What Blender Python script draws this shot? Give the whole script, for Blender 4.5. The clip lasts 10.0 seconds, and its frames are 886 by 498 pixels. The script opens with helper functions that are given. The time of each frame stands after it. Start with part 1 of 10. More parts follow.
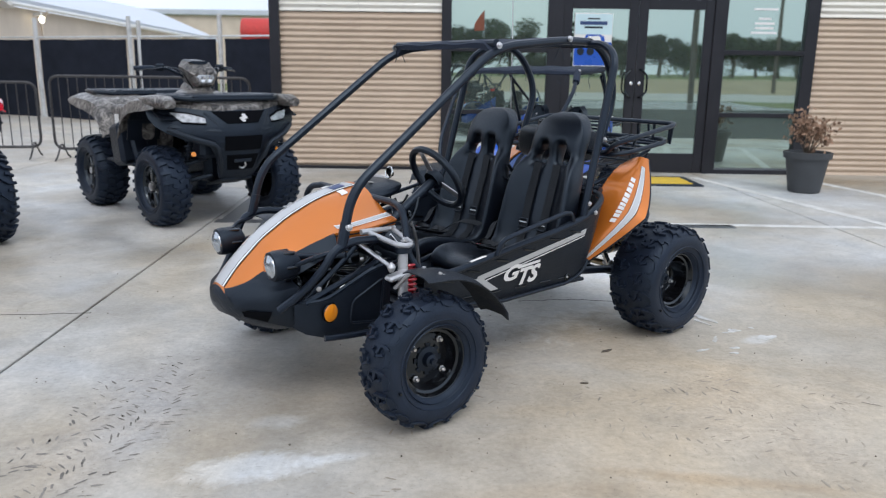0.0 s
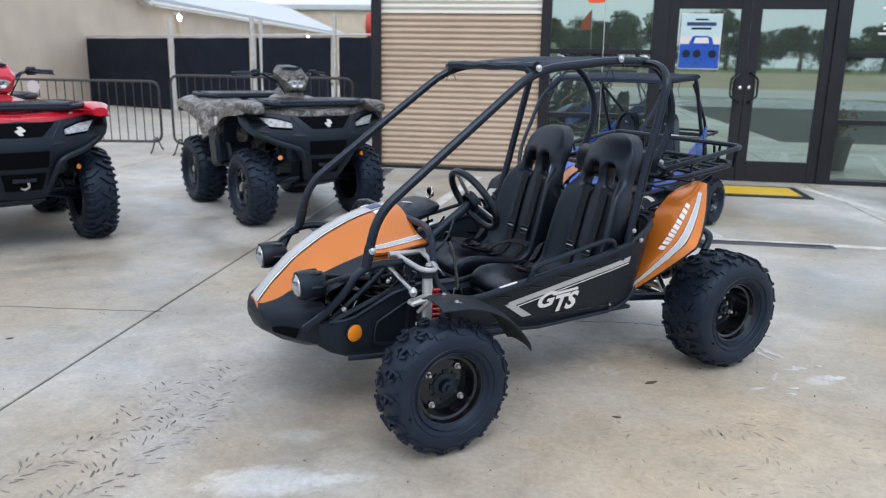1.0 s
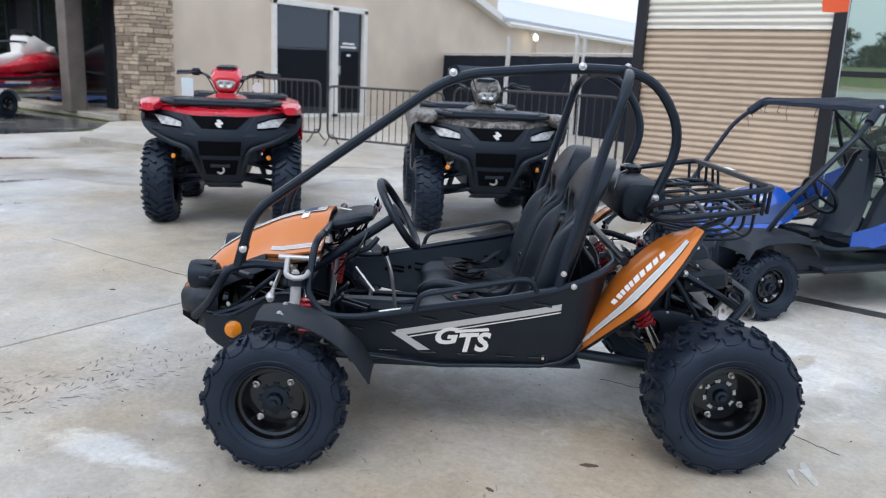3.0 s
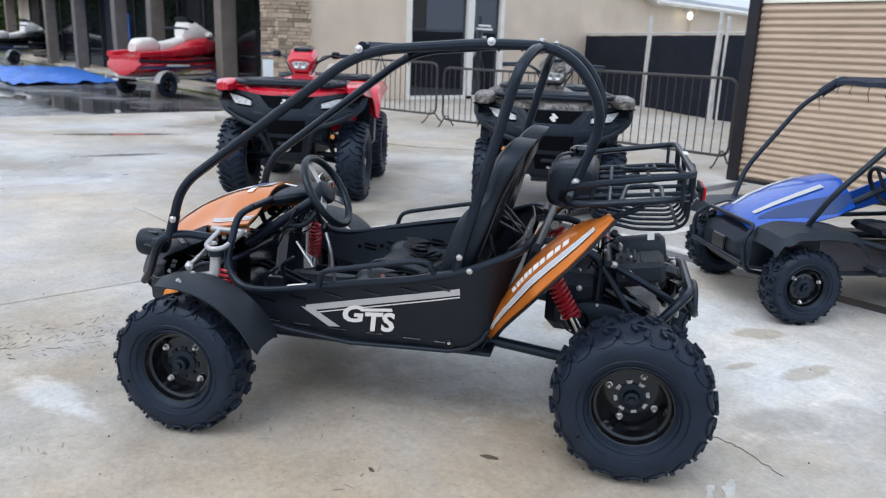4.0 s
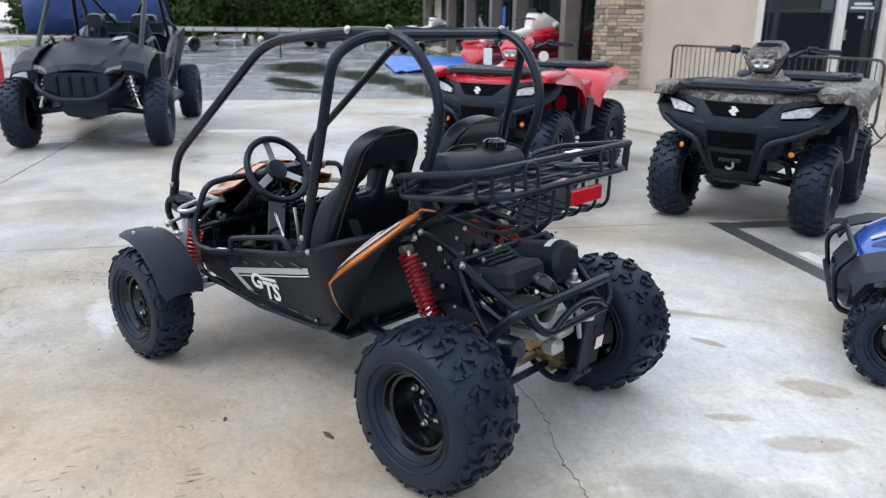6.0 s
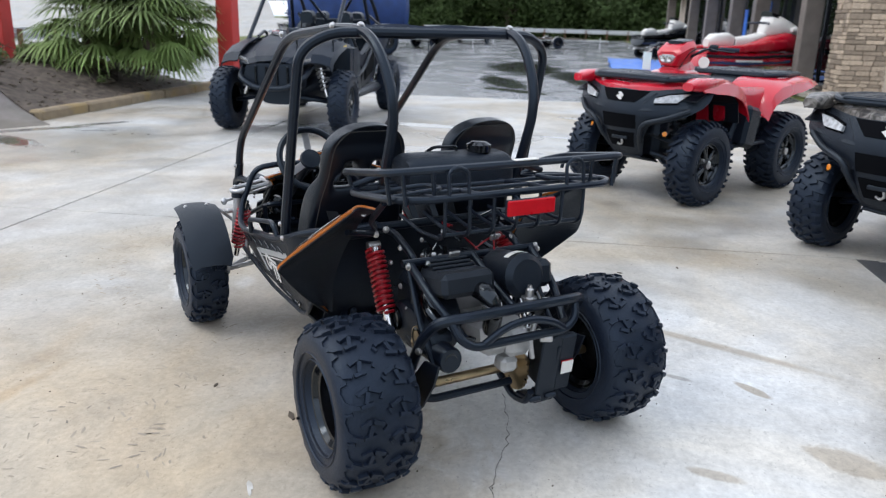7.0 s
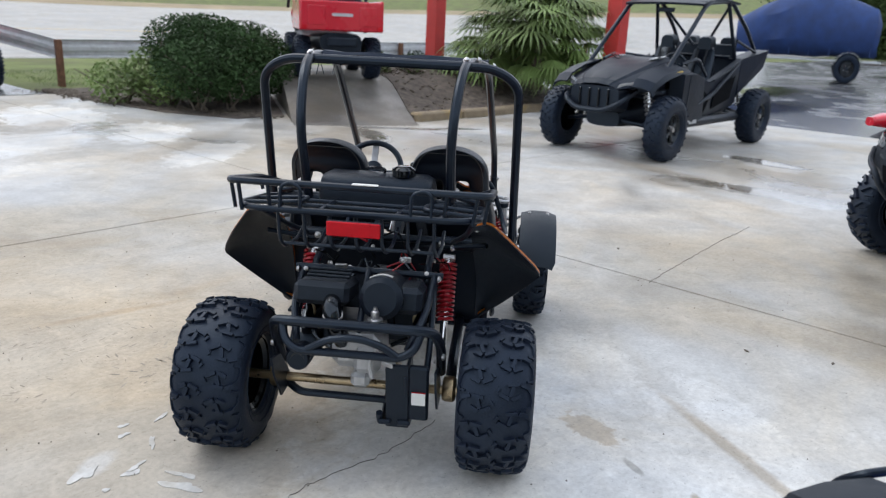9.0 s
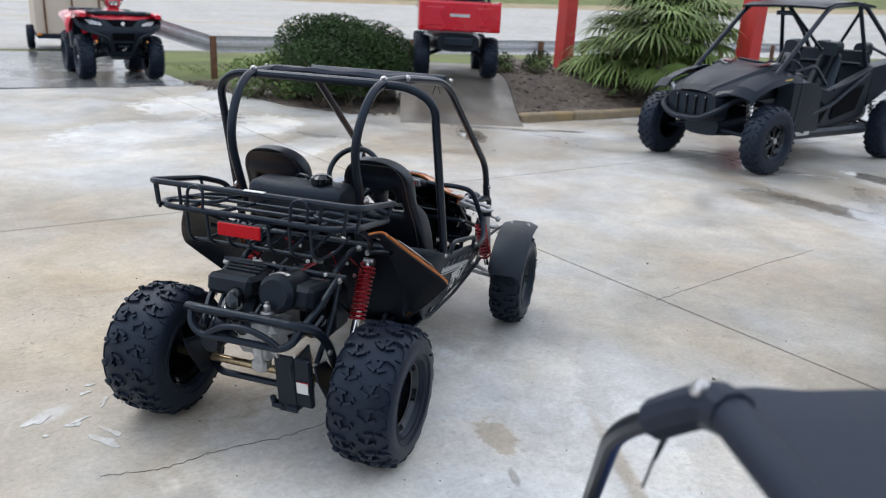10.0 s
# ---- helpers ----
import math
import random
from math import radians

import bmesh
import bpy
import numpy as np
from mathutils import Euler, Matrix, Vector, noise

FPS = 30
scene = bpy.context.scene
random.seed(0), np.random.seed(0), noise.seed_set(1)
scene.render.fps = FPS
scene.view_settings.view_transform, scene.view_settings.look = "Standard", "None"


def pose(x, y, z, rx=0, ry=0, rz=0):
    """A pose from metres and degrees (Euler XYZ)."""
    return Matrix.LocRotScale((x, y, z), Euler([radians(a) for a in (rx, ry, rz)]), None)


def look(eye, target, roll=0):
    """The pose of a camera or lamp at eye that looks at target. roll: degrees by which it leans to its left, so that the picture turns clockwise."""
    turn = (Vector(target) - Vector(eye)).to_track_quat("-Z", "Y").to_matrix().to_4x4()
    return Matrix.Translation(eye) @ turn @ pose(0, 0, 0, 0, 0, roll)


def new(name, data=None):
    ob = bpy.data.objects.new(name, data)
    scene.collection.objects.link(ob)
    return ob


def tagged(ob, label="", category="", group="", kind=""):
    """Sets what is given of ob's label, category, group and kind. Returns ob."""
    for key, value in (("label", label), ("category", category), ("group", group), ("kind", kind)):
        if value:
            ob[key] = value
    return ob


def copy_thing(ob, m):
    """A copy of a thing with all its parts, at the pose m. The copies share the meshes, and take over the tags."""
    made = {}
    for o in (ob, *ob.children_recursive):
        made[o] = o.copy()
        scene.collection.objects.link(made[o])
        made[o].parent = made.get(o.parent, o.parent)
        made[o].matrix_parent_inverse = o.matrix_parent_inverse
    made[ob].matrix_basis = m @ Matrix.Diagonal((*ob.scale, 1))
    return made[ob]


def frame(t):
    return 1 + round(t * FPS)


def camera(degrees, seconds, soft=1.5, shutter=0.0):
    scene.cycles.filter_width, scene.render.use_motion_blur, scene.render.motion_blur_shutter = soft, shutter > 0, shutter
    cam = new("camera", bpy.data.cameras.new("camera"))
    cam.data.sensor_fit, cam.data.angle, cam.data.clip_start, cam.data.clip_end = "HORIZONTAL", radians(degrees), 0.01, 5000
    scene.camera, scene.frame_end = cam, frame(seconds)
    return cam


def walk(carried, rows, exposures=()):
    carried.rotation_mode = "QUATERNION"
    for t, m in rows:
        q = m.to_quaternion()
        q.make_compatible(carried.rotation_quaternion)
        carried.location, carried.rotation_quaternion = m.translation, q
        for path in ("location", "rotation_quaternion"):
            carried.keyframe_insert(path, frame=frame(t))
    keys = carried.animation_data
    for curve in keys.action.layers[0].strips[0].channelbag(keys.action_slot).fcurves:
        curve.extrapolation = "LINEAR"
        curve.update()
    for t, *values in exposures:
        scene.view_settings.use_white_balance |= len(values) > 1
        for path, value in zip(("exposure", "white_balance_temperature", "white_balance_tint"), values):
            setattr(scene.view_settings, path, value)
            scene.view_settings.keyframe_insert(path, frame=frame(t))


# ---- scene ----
cam = camera(60.8, 10.0, soft=1.2)
cam.data.dof.use_dof, cam.data.dof.focus_distance, cam.data.dof.aperture_fstop = True, 3.4, 3.0
METRES, EYE, TILT, LEAN, TURN = 9.2, 1.329, -1.30, 0.60, 0.0
ROWS = [
    (0.0, 0.0, 0.0, 0.0, 0.28, -11.95, -1.35),
    (0.5, 0.0072, 0.0019, 0.0098, 4.06, -12.53, -1.52),
    (1.0, 0.0385, 0.0071, 0.0145, 9.47, -12.73, -1.73),
    (1.5, 0.0762, 0.0249, 0.0145, 16.24, -12.45, -2.12),
    (2.0, 0.1158, 0.0541, 0.014, 23.74, -11.81, -2.53),
    (2.5, 0.1644, 0.0835, 0.0154, 31.53, -11.83, -3.55),
    (4.0, 0.2817, 0.1902, 0.0213, 50.89, -14.65, -3.57),
    (4.5, 0.3079, 0.2343, 0.0252, 57.82, -15.55, -3.51),
    (5.0, 0.3366, 0.2809, 0.0279, 64.6, -16.19, -2.58),
    (6.5, 0.3704, 0.433, 0.0332, 89.83, -17.32, -2.34),
    (7.0, 0.3628, 0.486, 0.035, 99.24, -17.69, -2.77),
    (7.5, 0.353, 0.5395, 0.0387, 109.39, -18.44, -2.7),
    (8.0, 0.3331, 0.59, 0.0416, 116.91, -19.07, -2.19),
    (8.5, 0.3106, 0.639, 0.0456, 124.71, -18.61, -2.3),
    (9.0, 0.2753, 0.6808, 0.0513, 134.12, -18.16, -3.16),
    (9.5, 0.2377, 0.724, 0.0604, 141.08, -18.56, -3.34),
    (10.0, 0.2015, 0.7647, 0.0692, 146.83, -19.23, -3.03),
]
walk(cam, [(t, pose(0, 0, EYE, TILT, LEAN, TURN) @ pose(METRES * x, METRES * y, METRES * z, 90 + pitch, roll, yaw)) for t, x, y, z, yaw, pitch, roll in ROWS],
     [(0.0, -0.05, 6480, 10), (2.5, 0.02, 6450, 10), (4.5, 0.05, 6480, 10), (6.5, 0.14, 6600, 10), (8.5, 0.08, 6600, 10), (9.5, -0.07, 6650, 10), (10.0, -0.03, 6650, 10)])

# ---- world and light ----
world = bpy.data.worlds.new("sky")
scene.world = world
world.use_nodes = True
wn, wl = world.node_tree.nodes, world.node_tree.links
wn.clear()
w_out, w_bg, w_sky = wn.new("ShaderNodeOutputWorld"), wn.new("ShaderNodeBackground"), wn.new("ShaderNodeTexSky")
w_sky.sky_type, w_sky.sun_disc = "NISHITA", False
w_sky.sun_elevation, w_sky.sun_rotation = radians(48), radians(200)
w_sky.dust_density, w_sky.air_density = 6.0, 1.0
# overcast: a layer of pale cloud over the clear sky
w_co, w_no, w_rp, w_mx = wn.new("ShaderNodeTexCoord"), wn.new("ShaderNodeTexNoise"), wn.new("ShaderNodeValToRGB"), wn.new("ShaderNodeMixRGB")
w_no.inputs["Scale"].default_value, w_no.inputs["Detail"].default_value = 2.2, 6
w_rp.color_ramp.elements[0].position, w_rp.color_ramp.elements[0].color = 0.3, (7.3, 8.3, 10.1, 1)
w_rp.color_ramp.elements[1].position, w_rp.color_ramp.elements[1].color = 0.7, (9.6, 10.3, 11.5, 1)
w_mx.inputs[0].default_value = 0.85
wl.new(w_co.outputs["Generated"], w_no.inputs["Vector"])
wl.new(w_no.outputs[0], w_rp.inputs[0])
wl.new(w_sky.outputs[0], w_mx.inputs[1])
wl.new(w_rp.outputs[0], w_mx.inputs[2])
wl.new(w_mx.outputs[0], w_bg.inputs[0])
w_bg.inputs[1].default_value = 0.136
wl.new(w_bg.outputs[0], w_out.inputs[0])
sun = new("sun", bpy.data.lights.new("sun", "SUN"))
sun.data.energy, sun.data.angle, sun.data.color = 0.9, radians(25), (1.0, 0.97, 0.94)
sun.matrix_world = look((4, -9, 14), (0, 0, 0))


# ---- materials ----
def mat(name, color, rough=0.5, metal=0.0, var=0.12, scale=6.0, bump=0.0, bscale=80.0, rvar=0.1, coat=0.0, dirt=None, dirt_amount=0.35, spec=0.5, each=0.0):
    """A surface with coarse and fine variation of tone, gloss and relief, in metres."""
    m = bpy.data.materials.new(name)
    m.use_nodes = True
    n, l = m.node_tree.nodes, m.node_tree.links
    p = n["Principled BSDF"]
    p.inputs["Metallic"].default_value = metal
    p.inputs["Coat Weight"].default_value = coat
    p.inputs["Coat Roughness"].default_value = 0.06
    p.inputs["Specular IOR Level"].default_value = spec
    # near-black surfaces: the blue of the reflected sky is put into their highlights
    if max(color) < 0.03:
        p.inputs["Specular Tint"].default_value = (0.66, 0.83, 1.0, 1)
    co = n.new("ShaderNodeTexCoord")
    a, b = n.new("ShaderNodeTexNoise"), n.new("ShaderNodeTexNoise")
    for t, s, d in ((a, scale, 5), (b, bscale, 3)):
        t.inputs["Scale"].default_value, t.inputs["Detail"].default_value = s, d
        l.new(co.outputs["Object"], t.inputs["Vector"])
    r = n.new("ShaderNodeValToRGB")
    r.color_ramp.elements[0].position, r.color_ramp.elements[1].position = 0.28, 0.72
    r.color_ramp.elements[0].color = (*[c * (1 - var) for c in color], 1)
    r.color_ramp.elements[1].color = (*[min(1, c * (1 + var)) for c in color], 1)
    l.new(a.outputs[0], r.inputs[0])
    out = r.outputs[0]
    if dirt:
        c = n.new("ShaderNodeTexNoise")
        c.inputs["Scale"].default_value, c.inputs["Detail"].default_value = scale * 0.45, 8
        l.new(co.outputs["Object"], c.inputs["Vector"])
        k = n.new("ShaderNodeMapRange")
        k.inputs[1].default_value, k.inputs[2].default_value, k.inputs[4].default_value = 0.5, 0.75, dirt_amount
        l.new(c.outputs[0], k.inputs[0])
        x = n.new("ShaderNodeMixRGB")
        l.new(k.outputs[0], x.inputs[0])
        l.new(out, x.inputs[1])
        x.inputs[2].default_value = (*dirt, 1)
        out = x.outputs[0]
    if each:
        o, h = n.new("ShaderNodeObjectInfo"), n.new("ShaderNodeHueSaturation")
        k = n.new("ShaderNodeMapRange")
        k.inputs[3].default_value, k.inputs[4].default_value = 1 - each, 1 + each
        l.new(o.outputs["Random"], k.inputs[0])
        l.new(k.outputs[0], h.inputs["Value"])
        l.new(out, h.inputs["Color"])
        out = h.outputs[0]
    l.new(out, p.inputs["Base Color"])
    q = n.new("ShaderNodeMapRange")
    q.inputs[3].default_value, q.inputs[4].default_value = max(0.02, rough - rvar), min(1, rough + rvar)
    l.new(a.outputs[0], q.inputs[0])
    l.new(q.outputs[0], p.inputs["Roughness"])
    if bump:
        u = n.new("ShaderNodeBump")
        u.inputs["Strength"].default_value, u.inputs["Distance"].default_value = min(1, bump), 0.004
        l.new(b.outputs[0], u.inputs["Height"])
        l.new(u.outputs[0], p.inputs["Normal"])
    return m


def ramp_stops(node, stops):
    e = node.color_ramp.elements
    while len(e) < len(stops):
        e.new(0.5)
    for k, (pos, col) in zip(e, stops):
        k.position, k.color = pos, (*col, 1)


def concrete(name, tones, wet=0.5, areas=(), tone_spots=(), pools=(), sheens=(), damp_from=0.5, calm=1.0):
    """Weathered, damp outdoor concrete: broad staining, scuffs, grit, painted gleams, and glossier where it is wet."""
    m = bpy.data.materials.new(name)
    m.use_nodes = True
    n, l = m.node_tree.nodes, m.node_tree.links
    p = n["Principled BSDF"]
    geo = n.new("ShaderNodeNewGeometry")

    def noise_at(scale, detail=6, rough=0.55, stretch=None, warp=0.0):
        t = n.new("ShaderNodeTexNoise")
        t.inputs["Scale"].default_value, t.inputs["Detail"].default_value, t.inputs["Roughness"].default_value = scale, detail, rough
        t.inputs["Distortion"].default_value = warp
        if stretch:
            mp = n.new("ShaderNodeMapping")
            mp.inputs["Scale"].default_value = stretch
            mp.inputs["Rotation"].default_value = (0, 0, 0.6)
            l.new(geo.outputs["Position"], mp.inputs[0])
            l.new(mp.outputs[0], t.inputs["Vector"])
        else:
            l.new(geo.outputs["Position"], t.inputs["Vector"])
        return t

    big, mid, fine, scuff = noise_at(0.38, 4, 0.5, warp=0.6), noise_at(1.7, 8, 0.62, warp=0.4), noise_at(38, 4, 0.7), noise_at(6.5, 8, 0.68, warp=0.9)
    grit = noise_at(160, 2)
    r = n.new("ShaderNodeValToRGB")
    ramp_stops(r, tones)
    l.new(big.outputs[0], r.inputs[0])

    def blend(kind, amount, under, over):
        x = n.new("ShaderNodeMixRGB")
        x.blend_type = kind
        x.inputs[0].default_value = amount
        l.new(under, x.inputs[1])
        l.new(over, x.inputs[2])
        return x.outputs[0]

    def grey(src, lo, hi, a, b):
        g = n.new("ShaderNodeMapRange")
        g.inputs[1].default_value, g.inputs[2].default_value, g.inputs[3].default_value, g.inputs[4].default_value = lo, hi, a, b
        l.new(src, g.inputs[0])
        return g.outputs[0]

    base = r.outputs[0]
    for cx, cy, rad, tone, amount in areas:
        d = n.new("ShaderNodeVectorMath")
        d.operation = "DISTANCE"
        d.inputs[1].default_value = (cx, cy, 0)
        l.new(geo.outputs["Position"], d.inputs[0])
        s = n.new("ShaderNodeMath")
        s.operation = "MULTIPLY_ADD"
        l.new(mid.outputs[0], s.inputs[0])
        s.inputs[1].default_value = rad * 0.9
        l.new(d.outputs["Value"], s.inputs[2])
        x = n.new("ShaderNodeMixRGB")
        l.new(grey(s.outputs[0], rad * 0.75, rad * 1.45, amount, 0.0), x.inputs[0])
        l.new(base, x.inputs[1])
        x.inputs[2].default_value = (*tone, 1)
        base = x.outputs[0]

    edge_noise, small_edge = noise_at(5.5, 8, 0.65, warp=0.8), noise_at(15.0, 6, 0.65, warp=0.8)

    def spot(cx, cy, rx, ry, rot, edge, warp, amount):
        """1 inside an uneven oval, 0 outside."""
        mp, ln, ad = n.new("ShaderNodeMapping"), n.new("ShaderNodeVectorMath"), n.new("ShaderNodeMath")
        mp.vector_type, ln.operation, ad.operation = "TEXTURE", "LENGTH", "MULTIPLY_ADD"
        mp.inputs["Location"].default_value, mp.inputs["Rotation"].default_value, mp.inputs["Scale"].default_value = (cx, cy, 0), (0, 0, radians(rot)), (rx, ry, 1)
        l.new(geo.outputs["Position"], mp.inputs[0])
        l.new(mp.outputs[0], ln.inputs[0])
        l.new((small_edge if min(rx, ry) < 0.14 else edge_noise).outputs[0], ad.inputs[0])
        ad.inputs[1].default_value = warp
        l.new(ln.outputs["Value"], ad.inputs[2])
        return grey(ad.outputs[0], 1 + warp * 0.5 - edge, 1 + warp * 0.5 + edge, amount, 0.0)

    for cx, cy, rx, ry, rot, tone, amount, edge, warp in tone_spots:
        x = n.new("ShaderNodeMixRGB")
        l.new(spot(cx, cy, rx, ry, rot, edge, warp, amount), x.inputs[0])
        l.new(base, x.inputs[1])
        x.inputs[2].default_value = (*tone, 1)
        base = x.outputs[0]
    pool = None
    for q in pools:
        k = spot(*q, 0.3, 1.1, 1.0)
        if pool is not None:
            g = n.new("ShaderNodeMath")
            g.operation = "MAXIMUM"
            l.new(pool, g.inputs[0])
            l.new(k, g.inputs[1])
            k = g.outputs[0]
        pool = k
    sheen = None
    for q in sheens:
        k = spot(*q, 0.45, 0.9, 1.0)
        if sheen is not None:
            g = n.new("ShaderNodeMath")
            g.operation = "MAXIMUM"
            l.new(sheen, g.inputs[0])
            l.new(k, g.inputs[1])
            k = g.outputs[0]
        sheen = k
    # tints of old cement and of sand worked into the surface
    tint = n.new("ShaderNodeValToRGB")
    ramp_stops(tint, [(0.38, (1.05, 1.0, 0.91)), (0.60, (0.97, 1.0, 1.03))])
    l.new(noise_at(0.85, 6, 0.6, warp=0.7).outputs[0], tint.inputs[0])
    c = blend("MULTIPLY", 0.85, base, tint.outputs[0])
    c = blend("MULTIPLY", calm, c, grey(mid.outputs[0], 0.3, 0.7, 0.81, 1.17))
    c = blend("MULTIPLY", calm, c, grey(scuff.outputs[0], 0.32, 0.68, 0.87, 1.09))
    dash = noise_at(17.0, 5, 0.7, (1, 2.0, 1), 0.6)
    c = blend("MULTIPLY", 0.30 * calm, c, grey(dash.outputs[0], 0.60, 0.66, 1.0, 0.45))
    c = blend("MULTIPLY", 1.0, c, grey(fine.outputs[0], 0.3, 0.7, 0.86, 1.10))
    c = blend("MULTIPLY", 0.7, c, grey(noise_at(70, 3, 0.6).outputs[0], 0.64, 0.70, 1.0, 0.55))
    damp = grey(noise_at(0.62, 7, 0.6, warp=0.8).outputs[0], damp_from, damp_from + 0.12, 0.0, 1.0)
    c2 = blend("MULTIPLY", wet * 0.45, c, damp_tone(n, l, damp))
    rough_in = p.inputs["Roughness"]
    if sheen is not None:
        c2 = blend("MULTIPLY", 1.0, c2, grey(sheen, 0, 1, 1.0, 0.80))
    if pool is not None:
        c2 = blend("MULTIPLY", 1.0, c2, grey(pool, 0, 1, 1.0, 0.62))
    l.new(c2, p.inputs["Base Color"])
    rg = n.new("ShaderNodeMapRange")
    rg.inputs[3].default_value, rg.inputs[4].default_value = 0.62, 0.62 - 0.36 * wet
    l.new(damp, rg.inputs[0])
    rough_out = rg.outputs[0]
    u = n.new("ShaderNodeBump")
    u.inputs["Strength"].default_value, u.inputs["Distance"].default_value = 0.35, 0.004
    if sheen is not None:
        rough_out = blend("MULTIPLY", 1.0, rough_out, grey(sheen, 0, 1, 1.0, 0.58))
    if pool is not None:
        rough_out = blend("MULTIPLY", 1.0, rough_out, grey(pool, 0, 1, 1.0, 0.09))
        l.new(grey(pool, 0, 1, 0.35, 0.0), u.inputs["Strength"])
    l.new(rough_out, rough_in)
    l.new(blend("ADD", 0.5, fine.outputs[0], grit.outputs[0]), u.inputs["Height"])
    l.new(u.outputs[0], p.inputs["Normal"])
    return m


def damp_tone(n, l, src):
    r = n.new("ShaderNodeValToRGB")
    ramp_stops(r, [(0.0, (1, 1, 1)), (1.0, (0.6, 0.6, 0.6))])
    l.new(src, r.inputs[0])
    return r.outputs[0]


def mirror_glass(name, tint, strength):
    """Coated shopfront glass: mostly a mirror of the lot, a little of the dark inside."""
    m = bpy.data.materials.new(name)
    m.use_nodes = True
    n, l = m.node_tree.nodes, m.node_tree.links
    p = n["Principled BSDF"]
    p.inputs["Base Color"].default_value = (*tint, 1)
    p.inputs["Metallic"].default_value = strength
    p.inputs["Roughness"].default_value = 0.015
    t = n.new("ShaderNodeTexNoise")
    t.inputs["Scale"].default_value = 0.9
    b = n.new("ShaderNodeBump")
    b.inputs["Strength"].default_value, b.inputs["Distance"].default_value = 0.03, 0.02
    l.new(t.outputs[0], b.inputs["Height"])
    l.new(b.outputs[0], p.inputs["Normal"])
    return m


TONES = [(0.28, (0.34, 0.29, 0.225)), (0.42, (0.40, 0.37, 0.32)), (0.52, (0.45, 0.44, 0.42)), (0.66, (0.54, 0.545, 0.54))]
# areas of different age and wear in the pour, the last a darker one below the buggy's nose: middle, reach, tone, share
AREAS = [(0.6, 5.7, 2.3, (0.645, 0.645, 0.635), 0.8), (1.3, 2.7, 2.2, (0.49, 0.415, 0.315), 0.85), (-4.6, 2.6, 2.4, (0.55, 0.51, 0.455), 0.7), (0.5, -2.4, 2.2, (0.60, 0.58, 0.55), 0.7), (-2.2, 0.2, 1.9, (0.52, 0.47, 0.40), 0.6), (-0.6, 2.9, 1.0, (0.37, 0.335, 0.285), 0.4)]
WHITE, BROWN, DAMP, OCHRE = (0.66, 0.665, 0.66), (0.42, 0.37, 0.305), (0.33, 0.32, 0.30), (0.36, 0.24, 0.12)
